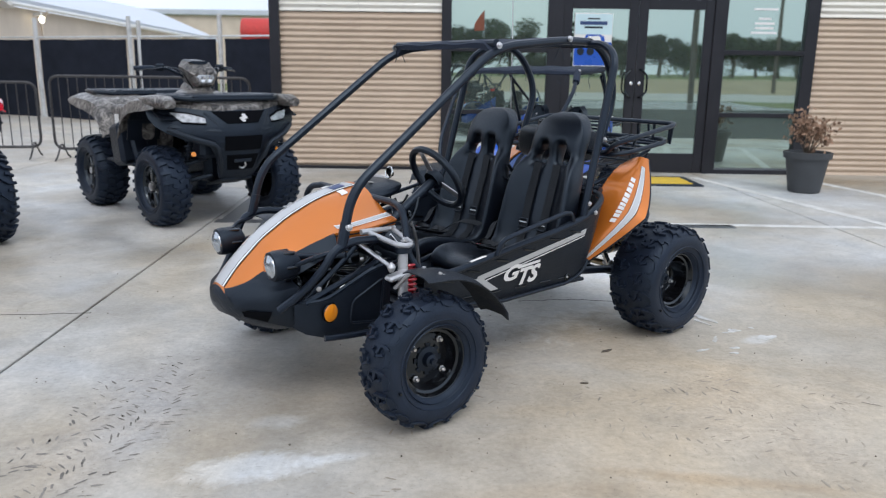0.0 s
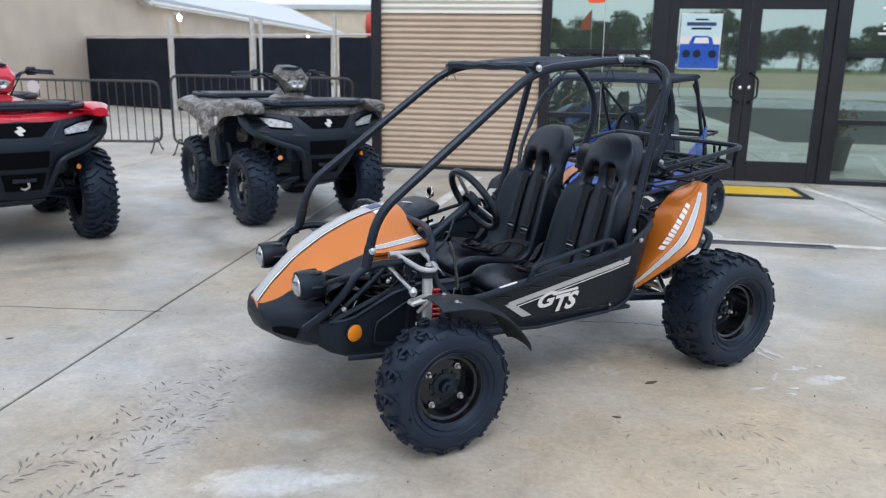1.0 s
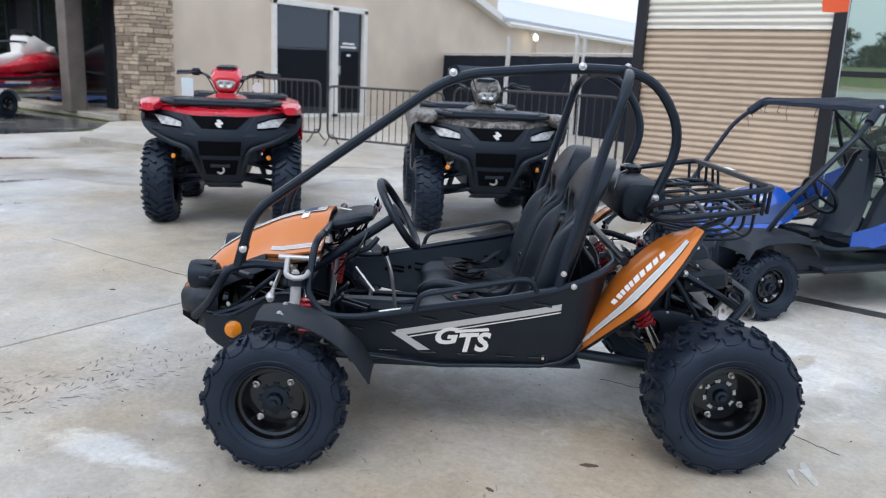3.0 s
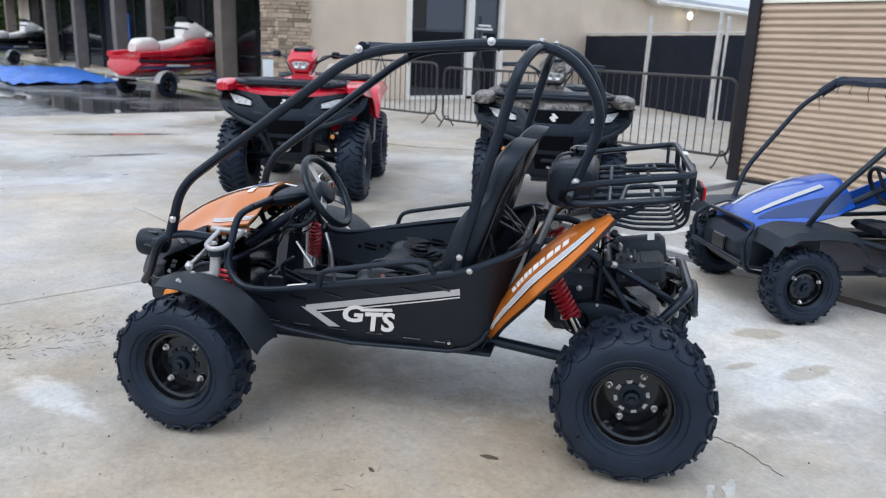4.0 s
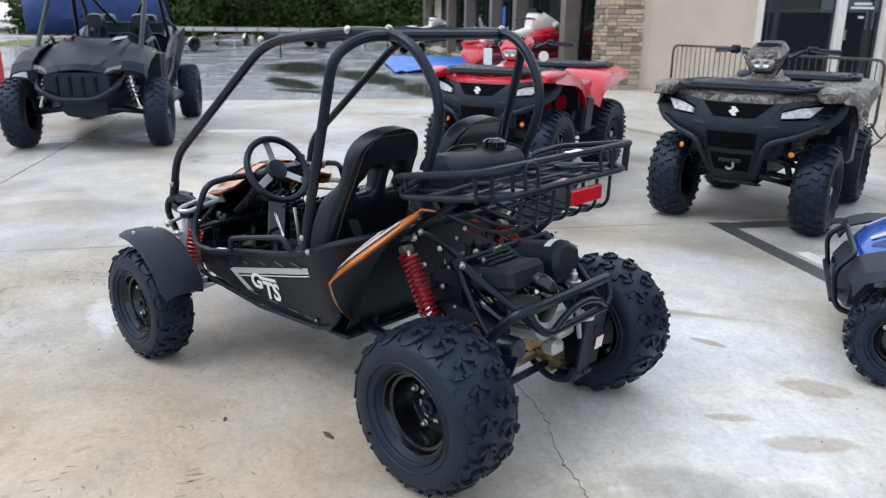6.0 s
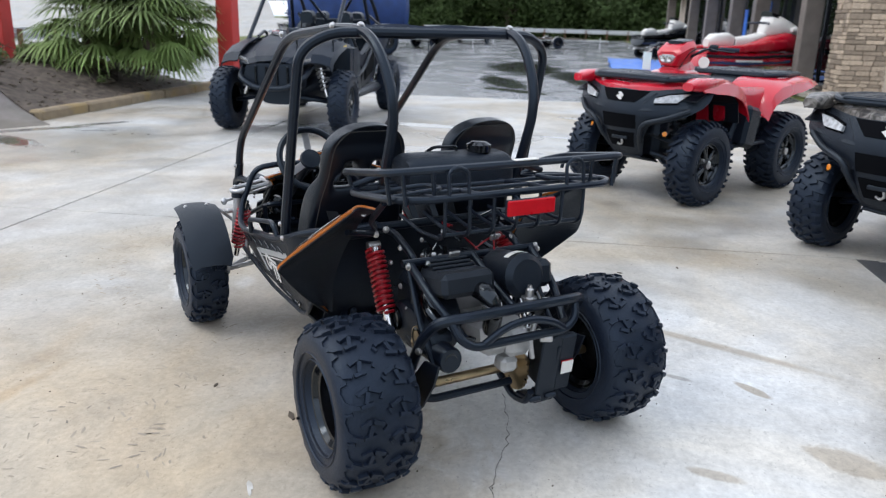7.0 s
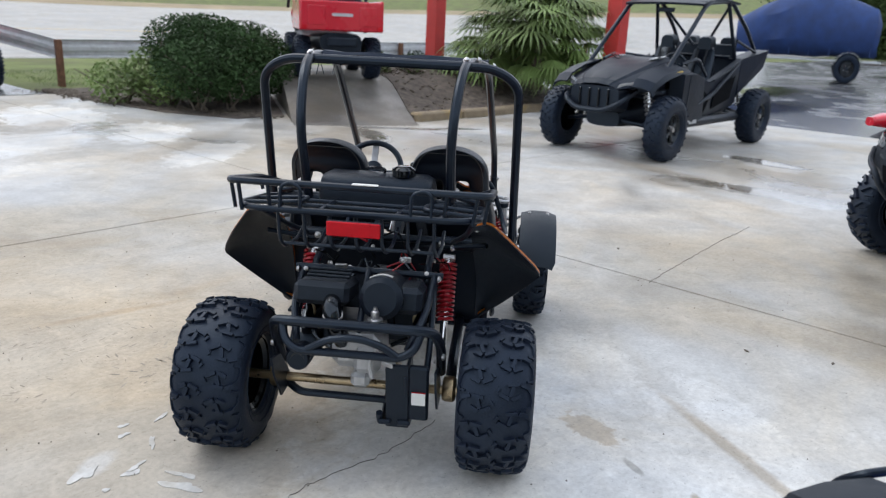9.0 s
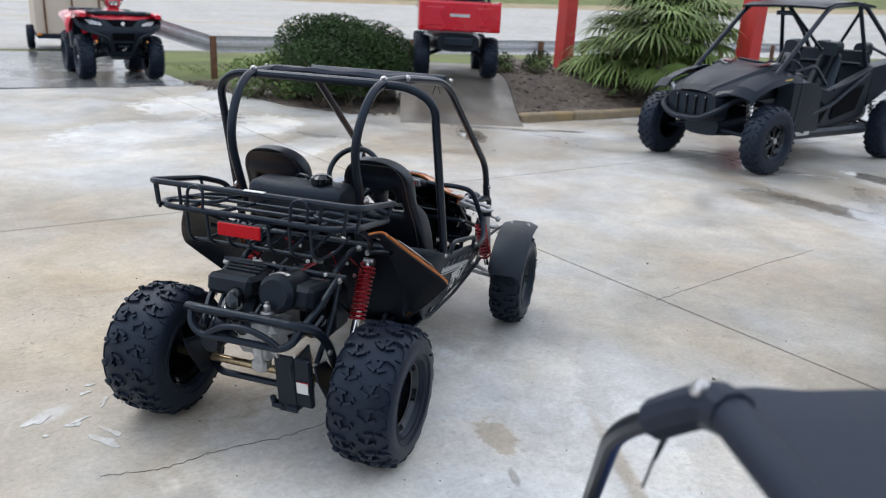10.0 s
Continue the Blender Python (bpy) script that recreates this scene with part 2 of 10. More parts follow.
# middle, half-sizes, turn, tone, share, softness, raggedness
STAINS_AND_GLEAMS = [
    (0.52, 5.0, 1.4, 0.86, 62, (0.69, 0.695, 0.69), 0.8, 0.16, 1.3), (-0.45, 4.45, 0.55, 0.26, 40, WHITE, 0.8, 0.16, 0.9), (-0.52, 5.25, 0.50, 0.14, 56, WHITE, 0.8, 0.12, 0.8),
    (-0.29, 5.31, 0.50, 0.035, 63, BROWN, 0.8, 0.35, 0.6), (-0.01, 4.79, 0.15, 0.075, 80, (0.52, 0.475, 0.41), 0.95, 0.10, 1.7), (0.17, 5.38, 0.085, 0.03, 42, BROWN, 0.9, 0.15, 0.7),
    (0.115, 5.07, 0.06, 0.018, 68, DAMP, 0.7, 0.2, 0.6), (0.886, 5.10, 0.09, 0.03, 75, BROWN, 0.7, 0.2, 0.8), (1.12, 5.30, 0.17, 0.06, 80, BROWN, 0.7, 0.2, 0.9), (0.70, 5.6, 0.15, 0.08, 60, BROWN, 0.7, 0.15, 0.9),
    (1.29, 4.68, 0.22, 0.10, 70, DAMP, 0.6, 0.25, 0.8),
    (-0.66, 2.34, 0.21, 0.085, 14, WHITE, 0.8, 0.30, 1.5), (-0.42, 2.40, 0.13, 0.03, 18, WHITE, 0.5, 0.35, 1.5), (-1.18, 2.62, 0.16, 0.55, 4, (0.40, 0.39, 0.375), 0.55, 0.4, 1.4), (-0.64, 2.69, 0.09, 0.05, 10, WHITE, 0.5, 0.4, 1.2),
    (0.95, 2.30, 0.34, 0.035, -8, OCHRE, 0.4, 0.5, 1.0), (0.45, 2.22, 0.35, 0.05, 6, OCHRE, 0.2, 0.6, 1.0), (1.62, 3.70, 0.09, 0.05, 30, WHITE, 0.45, 0.3, 1.0),
    (-0.61, 0.90, 0.18, 0.05, 20, DAMP, 0.8, 0.25, 0.8), (-1.7, -2.2, 0.7, 0.36, 30, BROWN, 0.8, 0.2, 1.6), (-7.0, 2.45, 0.8, 0.16, 80, BROWN, 0.7, 0.3, 0.9), (-5.0, 3.1, 0.9, 0.14, 75, BROWN, 0.6, 0.3, 0.9),
    # pale blue ovals and the last white one: sky mirrored in puddles, painted as tone
    (-2.1, -3.7, 0.9, 0.55, 60, (0.74, 0.745, 0.74), 0.8, 0.12, 1.9), (-0.4, -3.6, 1.1, 0.8, 25, (0.74, 0.745, 0.74), 0.75, 0.12, 1.9), (-1.6, -5.8, 1.3, 0.8, 80, (0.76, 0.765, 0.76), 0.85, 0.12, 1.9), (-2.0, -1.9, 0.9, 0.35, 40, (0.74, 0.745, 0.74), 0.55, 0.14, 1.9), (-1.1, -4.7, 0.7, 0.25, 55, BROWN, 0.6, 0.2, 1.6), (0.2, -1.6, 0.8, 0.5, 40, WHITE, 0.4, 0.14, 1.8), (-0.9, -2.75, 0.8, 0.35, 25, DAMP, 0.4, 0.2, 1.8), (-5.9, 1.95, 1.1, 0.16, 75, BROWN, 0.8, 0.3, 1.2), (-6.0, 3.55, 0.7, 0.45, 60, (0.60, 0.62, 0.65), 0.6, 0.12, 1.2), (-7.6, 2.6, 0.5, 0.3, 60, (0.60, 0.62, 0.65), 0.5, 0.12, 1.2), (-5.6, 3.7, 0.35, 0.14, 70, WHITE, 0.6, 0.2, 0.8)]
POOLS = [(-5.45, -2.42, 0.80, 0.13, -40), (-6.35, -1.85, 0.40, 0.10, -35), (-5.72, 3.15, 0.95, 0.22, 95), (-4.70, -2.05, 0.60, 0.18, 66), (-7.8, 2.45, 0.62, 0.22, 82), (-9.3, 5.2, 0.9, 0.16, 70), (-7.2, 4.6, 0.5, 0.10, 80)]
SHEENS = [(-5.0, -1.3, 1.5, 0.9, -42), (-6.9, 1.3, 1.6, 0.8, 60), (-5.6, 2.3, 1.1, 0.45, 70), (-6.6, 3.3, 1.4, 0.8, 75), (-2.3, -2.4, 1.0, 0.45, 40), (-1.2, -4.2, 1.6, 0.9, 60), (0.9, 8.1, 1.6, 0.8, 10)]
ASPHALT_POOLS = [(-14.0, 6.3, 3.4, 0.9, 8), (-12.5, 7.6, 1.6, 0.8, 60), (-17.5, 8.4, 2.6, 0.9, 20), (-19, 5.0, 3.2, 0.8, 10), (-17, 2.8, 2.4, 0.5, 15), (-24, 3.0, 4.0, 1.2, 5), (-16, -1.0, 2.4, 0.9, 0), (-14.5, 3.2, 1.2, 0.3, 50), (-21, -3.0, 3.5, 0.9, 10)]
M_CONC = concrete("damp_concrete", TONES, 0.8, AREAS, STAINS_AND_GLEAMS, POOLS, SHEENS)
M_WALK = concrete("sidewalk_concrete", [(0.25, (0.39, 0.36, 0.315)), (0.7, (0.52, 0.50, 0.465))], 0.4)
M_ASPH = concrete("wet_asphalt", [(0.25, (0.135, 0.142, 0.155)), (0.7, (0.175, 0.183, 0.20))], 1.25, ((-1.2, -12.6, 4.5, (0.30, 0.305, 0.315), 0.75),), (), ASPHALT_POOLS, (), 0.36, 0.35)
M_RAMP = concrete("damp_ramp_concrete", [(0.25, (0.115, 0.105, 0.093)), (0.7, (0.185, 0.172, 0.155))], 0.9)
M_LANE = mat("dry_asphalt", (0.055, 0.06, 0.058), 0.9, var=0.35, scale=0.7, bump=0.8, bscale=60, dirt=(0.09, 0.09, 0.08), spec=0.15)
M_ROAD = concrete("road_surface", [(0.3, (0.36, 0.355, 0.345)), (0.7, (0.46, 0.455, 0.44))], 0.3)
M_GRASS = mat("lawn", (0.125, 0.155, 0.045), 0.9, var=0.4, scale=0.8, bump=1, bscale=40, dirt=(0.16, 0.13, 0.07), dirt_amount=0.5)
M_STRAW = mat("dry_grass", (0.34, 0.27, 0.17), 0.95, var=0.3, scale=0.3, bump=1, bscale=20, dirt=(0.20, 0.19, 0.09), dirt_amount=0.6)
M_MULCH = mat("mulch", (0.085, 0.068, 0.055), 0.95, var=0.6, scale=9, bump=1, bscale=60, dirt=(0.20, 0.165, 0.13), dirt_amount=0.7)
M_CURB = mat("stained_curb", (0.27, 0.215, 0.145), 0.85, var=0.2, scale=5, bump=0.6, dirt=(0.40, 0.27, 0.07), dirt_amount=0.6)
M_CORR_TAN = mat("tan_sheet_metal", (0.505, 0.40, 0.305), 0.42, 0.1, 0.05, 2.0, rvar=0.08, dirt=(0.34, 0.25, 0.17), dirt_amount=0.25)
M_CORR_CREAM = mat("cream_sheet_metal", (0.72, 0.70, 0.635), 0.4, 0.1, 0.05, 2.0, rvar=0.08)
M_BRONZE = mat("bronze_trim", (0.024, 0.021, 0.023), 0.42, 0.3, 0.12, 4.0)
M_SHOPGLASS = mirror_glass("coated_glass", (0.40, 0.50, 0.45), 0.90)
M_DARKGLASS = mirror_glass("dark_glass", (0.06, 0.07, 0.085), 0.75)
M_STUCCO = mat("painted_block", (0.63, 0.545, 0.455), 0.85, var=0.07, scale=1.2, bump=0.5, bscale=45, dirt=(0.36, 0.29, 0.22), dirt_amount=0.3)
M_WHITEROOF = mat("white_roof_metal", (0.5280, 0.5740, 0.6460), 0.4, 0.0, 0.05, 1.0)
M_WHITE = mat("white_paint", (0.74, 0.74, 0.72), 0.5, var=0.06)
M_STONE = mat("ledge_stone", (0.36, 0.29, 0.22), 0.85, var=0.3, scale=7, bump=0.8, bscale=40, each=0.45)
M_MORTAR = mat("mortar", (0.26, 0.22, 0.18), 0.95, var=0.15, scale=20, bump=0.6)
M_SCREEN = mat("black_screen_fabric", (0.014, 0.0165, 0.026), 0.85, var=0.3, scale=3, bump=0.4, bscale=200, spec=0.2)
M_GALV = mat("galvanised_steel", (0.60, 0.62, 0.63), 0.42, 0.35, 0.12, 9, rvar=0.15, dirt=(0.33, 0.30, 0.27), dirt_amount=0.12)
M_STEELDARK = mat("grey_barrier_steel", (0.0510, 0.0510, 0.0540), 0.5, 0.4, 0.2, 9)
M_POSTRED = mat("red_post_paint", (0.50, 0.035, 0.03), 0.5, var=0.12, scale=4, dirt=(0.25, 0.05, 0.04))
M_RUST = mat("rusty_steel", (0.17, 0.085, 0.05), 0.85, 0.2, 0.35, 12, bump=0.5)
M_PLINE = mat("worn_line_paint", (0.62, 0.62, 0.60), 0.7, var=0.18, scale=9, dirt=(0.4, 0.39, 0.37), dirt_amount=0.7)
M_TAR = mat("dark_seal_strip", (0.075, 0.08, 0.09), 0.45, var=0.25, scale=6, bump=0.4)
M_SPILL = mat("pale_paint_spill", (0.57, 0.57, 0.555), 0.6, var=0.2, scale=22, dirt=(0.42, 0.39, 0.33), dirt_amount=0.8)
M_PRINT = mat("dried_mud_print", (0.205, 0.19, 0.17), 0.75, var=0.5, scale=5)
M_PRINTFAINT = mat("faint_mud_print", (0.335, 0.295, 0.24), 0.75, var=0.35, scale=5)
M_JOINT = mat("joint_dirt", (0.05, 0.045, 0.04), 0.9, var=0.3, scale=20)
M_BLUETARP = mat("blue_tarp", (0.02, 0.16, 0.62), 0.42, var=0.2, scale=5, bump=0.8, bscale=12)
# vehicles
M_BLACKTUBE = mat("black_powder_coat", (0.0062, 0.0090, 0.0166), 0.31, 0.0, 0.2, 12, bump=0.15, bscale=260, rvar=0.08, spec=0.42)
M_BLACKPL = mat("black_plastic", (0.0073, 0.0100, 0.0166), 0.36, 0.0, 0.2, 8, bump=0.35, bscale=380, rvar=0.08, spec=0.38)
M_QUADLENS = mat("clear_quad_lens", (0.38, 0.40, 0.42), 0.14, 0.3, 0.5, 30, coat=0.6)
M_STITCH = mat("grey_thread", (0.0352, 0.0363, 0.0374), 0.7)
# the shade inside openings put into a flat near-black colour
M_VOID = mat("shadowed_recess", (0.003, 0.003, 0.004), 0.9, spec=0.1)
M_GREYPL = mat("charcoal_plastic", (0.0115, 0.0139, 0.0195), 0.45, 0.0, 0.15, 8, bump=0.3, bscale=300, spec=0.4)
M_BLACKGLOSS = mat("gloss_black", (0.004, 0.004, 0.005), 0.16, 0.0, 0.2, 10, rvar=0.06, coat=0.3)
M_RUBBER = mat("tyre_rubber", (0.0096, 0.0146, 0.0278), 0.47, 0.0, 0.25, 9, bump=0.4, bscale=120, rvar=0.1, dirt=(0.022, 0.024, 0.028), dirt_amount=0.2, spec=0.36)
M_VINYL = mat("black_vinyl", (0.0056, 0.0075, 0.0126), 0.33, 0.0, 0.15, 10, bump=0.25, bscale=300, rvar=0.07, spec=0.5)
M_WEB = mat("black_webbing", (0.0150, 0.0150, 0.0165), 0.6, 0.0, 0.2, 30, bump=0.9, bscale=420, spec=0.35)
M_ORANGE = mat("metallic_orange", (0.60, 0.175, 0.022), 0.3, 0.35, 0.06, 3, rvar=0.05, coat=0.55)
M_BLUE = mat("gloss_blue", (0.008, 0.085, 0.47), 0.28, 0.15, 0.08, 3, coat=0.8)
M_RED = mat("gloss_red", (0.55, 0.006, 0.026), 0.28, 0.0, 0.06, 3, coat=0.8)
M_CHROME = mat("bright_chrome", (0.72, 0.72, 0.72), 0.16, 1.0, 0.08, 20)
M_ZINC = mat("zinc_plate", (0.55, 0.55, 0.56), 0.3, 0.9, 0.12, 25)
M_SILVER = mat("silver_paint", (0.48, 0.49, 0.51), 0.34, 0.5, 0.08, 15)
M_CAST = mat("cast_aluminium", (0.46, 0.47, 0.48), 0.45, 0.5, 0.15, 25, bump=0.4)
M_BRASS = mat("yellow_zinc_axle", (0.40, 0.31, 0.19), 0.3, 0.85, 0.2, 15)
M_SPRING = mat("red_spring_paint", (0.36, 0.008, 0.018), 0.3, 0.1, 0.1, 20, coat=0.4)
M_DECALW = mat("white_decal", (0.78, 0.78, 0.78), 0.38, var=0.04)
M_DECALG = mat("silver_decal", (0.50, 0.52, 0.54), 0.36, 0.2, 0.06)
M_NAVY = mat("navy_decal", (0.02, 0.05, 0.16), 0.35, var=0.1)
M_COLUMN = mat("taupe_column", (0.17, 0.15, 0.135), 0.85, var=0.2, scale=3, bump=0.5)
M_DECALK = mat("black_decal", (0.02, 0.02, 0.02), 0.4)
M_AMBER = mat("amber_lens", (0.80, 0.26, 0.015), 0.18, var=0.06, coat=0.6)
M_REDLENS = mat("red_lens", (0.50, 0.004, 0.012), 0.30, var=0.1, scale=40, spec=0.25)
M_LENS = mat("clear_lamp_lens", (0.42, 0.46, 0.50), 0.10, 0.7, 0.2, 40, coat=1.0)
M_LABEL = mat("paper_label", (0.76, 0.76, 0.74), 0.6, var=0.04)
M_TAG = mat("pale_blue_tag", (0.55, 0.72, 0.76), 0.6, var=0.05)
M_YELLOW = mat("yellow_paint", (0.70, 0.46, 0.03), 0.5, var=0.08)
M_FLAG = mat("orange_flag_cloth", (0.80, 0.11, 0.03), 0.6, var=0.08)
M_POT = mat("dark_planter_plastic", (0.045, 0.05, 0.056), 0.55, var=0.15, bump=0.3)
M_DRY = mat("dried_leaf", (0.24, 0.15, 0.10), 0.9, var=0.35, scale=14, each=0.3)
M_LEAF = mat("shrub_leaf", (0.034, 0.072, 0.022), 0.75, var=0.55, scale=3, each=0.2, spec=0.25)
M_PALM = mat("palm_leaf", (0.1418, 0.2127, 0.0600), 0.6, var=0.65, scale=1.3)
M_TREE = mat("tree_leaf", (0.045, 0.07, 0.025), 0.9, var=0.5, scale=0.6, each=0.3, spec=0.15)
M_BARK = mat("bark", (0.11, 0.09, 0.07), 0.9, var=0.35, scale=9, bump=0.9, bscale=25)
M_COVER = mat("navy_boat_cover", (0.018, 0.050, 0.17), 0.7, var=0.25, scale=3, bump=0.8, bscale=6)
M_COVERGREY = mat("slate_roof_cloth", (0.0103, 0.0138, 0.0283), 0.65, var=0.2, scale=4, bump=0.6, bscale=300)
M_GRAPHITE = mat("graphite_paint", (0.0075, 0.0105, 0.0185), 0.38, 0.0, 0.2, 4, coat=0.0, spec=0.28)


def camo_mat():
    m = mat("woodland_camouflage", (0.16, 0.13, 0.10), 0.42, var=0.2, scale=9, coat=0.2)
    n, l = m.node_tree.nodes, m.node_tree.links
    v, t = n.new("ShaderNodeTexNoise"), n.new("ShaderNodeValToRGB")
    v.inputs["Scale"].default_value, v.inputs["Detail"].default_value, v.inputs["Distortion"].default_value = 13.0, 8.0, 2.2
    ramp_stops(t, [(0.34, (0.016, 0.016, 0.017)), (0.45, (0.065, 0.060, 0.055)), (0.55, (0.14, 0.13, 0.12)), (0.68, (0.26, 0.25, 0.24))])
    co = n.new("ShaderNodeTexCoord")
    l.new(co.outputs["Object"], v.inputs["Vector"])
    l.new(v.outputs[0], t.inputs[0])
    l.new(t.outputs[0], n["Principled BSDF"].inputs["Base Color"])
    return m


M_CAMO = camo_mat()


# ---- geometry ----
class Geo:
    """Gathers the faces of one mesh."""

    def __init__(self, m=None):
        self.v, self.f, self.m = [], [], m or Matrix()

    def add(self, verts, faces, m=None):
        k = len(self.v)
        t = self.m @ m if m is not None else self.m
        self.v += [tuple(t @ Vector(p)) for p in verts]
        self.f += [tuple(i + k for i in f) for f in faces]
        return self

    def box(self, c, s, rot=(0, 0, 0), bevel=0.0, taper=None):
        """A box with chamfered edges; taper scales its top in x and y."""
        hx, hy, hz = (a / 2 for a in s)
        b = min(bevel, hx * 0.9, hy * 0.9, hz * 0.9)
        m = pose(*c, *rot)
        tx, ty = taper or (1, 1)

        def sc(x, y, z):
            k = (z + hz) / (2 * hz)
            return (x * (1 + (tx - 1) * k), y * (1 + (ty - 1) * k), z)

        if b <= 0:
            vs = [sc(x * hx, y * hy, z * hz) for z in (-1, 1) for y in (-1, 1) for x in (-1, 1)]
            fs = [(0, 2, 3, 1), (4, 5, 7, 6), (0, 1, 5, 4), (2, 6, 7, 3), (0, 4, 6, 2), (1, 3, 7, 5)]
            return self.add(vs, fs, m)
        vs, ix = [], {}
        for x in (-1, 1):
            for y in (-1, 1):
                for z in (-1, 1):
                    for a in range(3):
                        q = [x * (hx - b), y * (hy - b), z * (hz - b)]
                        q[a] = (x * hx, y * hy, z * hz)[a]
                        ix[x, y, z, a] = len(vs)
                        vs.append(sc(*q))
        fs = []
        for a in range(3):
            o = [k for k in range(3) if k != a]
            for s1 in (-1, 1):
                ring = []
                for u, w in ((-1, -1), (1, -1), (1, 1), (-1, 1)):
                    key = [0, 0, 0]
                    key[a], key[o[0]], key[o[1]] = s1, u, w
                    ring.append(ix[(*key, a)])
                fs.append(tuple(ring) if (s1 > 0) == (a != 1) else tuple(reversed(ring)))
            for s1 in (-1, 1):
                for s2 in (-1, 1):
                    k1, k2 = [0, 0, 0], [0, 0, 0]
                    k1[o[0]] = k2[o[0]] = s1
                    k1[o[1]] = k2[o[1]] = s2
                    k1[a], k2[a] = -1, 1
                    fs.append((ix[(*k1, o[0])], ix[(*k2, o[0])], ix[(*k2, o[1])], ix[(*k1, o[1])]))
        for x in (-1, 1):
            for y in (-1, 1):
                for z in (-1, 1):
                    fs.append(tuple(ix[x, y, z, a] for a in range(3)))
        return self.add(vs, fs, m)

    def tube(self, pts, r, n=10, bend=0.0, closed=False, r2=None, squash=1.0):
        """A round tube along pts; corners rounded by bend."""
        pts = [Vector(p) for p in pts]
        if bend:
            pts = rounded(pts, bend, closed)
        k = len(pts)
        d = []
        for i in range(k):
            a = pts[(i - 1) % k] if closed or i else pts[0]
            b = pts[(i + 1) % k] if closed or i < k - 1 else pts[-1]
            d.append((b - a).normalized())
        up = Vector((0, 0, 1)) if abs(d[0].z) < 0.9 else Vector((1, 0, 0))
        s = d[0].cross(up).normalized()
        vs = []
        for i in range(k):
            s = (s - d[i] * s.dot(d[i])).normalized()
            w = d[i].cross(s)
            rr = r if r2 is None else r + (r2 - r) * i / (k - 1)
            for j in range(n):
                t = 2 * math.pi * j / n
                vs.append(pts[i] + s * (math.cos(t) * rr) + w * (math.sin(t) * rr * squash))
        fs = []
        for i in range(k if closed else k - 1):
            for j in range(n):
                a, b = i * n, ((i + 1) % k) * n
                fs.append((a + j, a + (j + 1) % n, b + (j + 1) % n, b + j))
        if not closed:
            fs += [tuple(reversed(range(n))), tuple(range((k - 1) * n, k * n))]
        return self.add(vs, fs)

    def lathe(self, prof, n=32, m=None, cap=True):
        """Turns (radius, height) pairs round z."""
        vs = [(r * math.cos(2 * math.pi * j / n), r * math.sin(2 * math.pi * j / n), z) for r, z in prof for j in range(n)]
        fs = [(i * n + j, i * n + (j + 1) % n, (i + 1) * n + (j + 1) % n, (i + 1) * n + j) for i in range(len(prof) - 1) for j in range(n)]
        if cap:
            fs += [tuple(reversed(range(n))), tuple(range((len(prof) - 1) * n, len(prof) * n))]
        return self.add(vs, fs, m)

    def rod(self, a, b, r, n=12):
        return self.tube([a, b], r, n)

    def loft(self, rings, cap=True, closed=True):
        n = len(rings[0])
        vs = [p for r in rings for p in r]
        fs = []
        for i in range(len(rings) - 1):
            for j in range(n if closed else n - 1):
                fs.append((i * n + j, i * n + (j + 1) % n, (i + 1) * n + (j + 1) % n, (i + 1) * n + j))
        if cap:
            fs += [tuple(reversed(range(n))), tuple(range((len(rings) - 1) * n, len(rings) * n))]
        return self.add(vs, fs)

    def plate(self, poly, th, m=None):
        """A flat polygon in xy, raised by th along z."""
        n = len(poly)
        vs = [(x, y, 0) for x, y in poly] + [(x, y, th) for x, y in poly]
        fs = [tuple(reversed(range(n))), tuple(range(n, 2 * n))] + [(j, (j + 1) % n, n + (j + 1) % n, n + j) for j in range(n)]
        return self.add(vs, fs, m)

    def shell(self, grid, th, skip=(), under=None):
        """A sheet through a grid of points, th thick below its normals."""
        a, b = len(grid), len(grid[0])
        top = [[Vector(p) for p in row] for row in grid]
        bot = []
        for i in range(a):
            for j in range(b):
                du = top[min(i + 1, a - 1)][j] - top[max(i - 1, 0)][j]
                dv = top[i][min(j + 1, b - 1)] - top[i][max(j - 1, 0)]
                nrm = du.cross(dv)
                bot.append(top[i][j] - (nrm.normalized() if nrm.length > 1e-9 else Vector((0, 0, 1))) * th)
        if under:
            bot = [Vector(p) for row in under for p in row]
        vs = [p for row in top for p in row] + bot
        fs, o, edge = [], a * b, {}
        for i in range(a - 1):
            for j in range(b - 1):
                if (i, j) in skip:
                    continue
                q = (i * b + j, (i + 1) * b + j, (i + 1) * b + j + 1, i * b + j + 1)
                fs += [q, tuple(o + k for k in reversed(q))]
                for k in range(4):
                    e = (q[k], q[(k + 1) % 4])
                    if (e[1], e[0]) in edge:
                        del edge[e[1], e[0]]
                    else:
                        edge[e] = 1
        fs += [(q, p, o + p, o + q) for p, q in edge]
        return self.add(vs, fs)


def rounded(pts, bend, closed=False, steps=6):
    """The line through pts with its corners rounded by arcs."""
    out, k = [], len(pts)
    for i, p in enumerate(pts):
        if not closed and i in (0, k - 1):
            out.append(p)
            continue
        a, b = pts[i - 1] - p, pts[(i + 1) % k] - p
        e = min(bend, a.length * 0.48, b.length * 0.48)
        a, b = p + a.normalized() * e, p + b.normalized() * e
        for s in range(steps + 1):
            t = s / steps
            out.append(a * (1 - t) ** 2 + p * (2 * t * (1 - t)) + b * t * t)
    return out


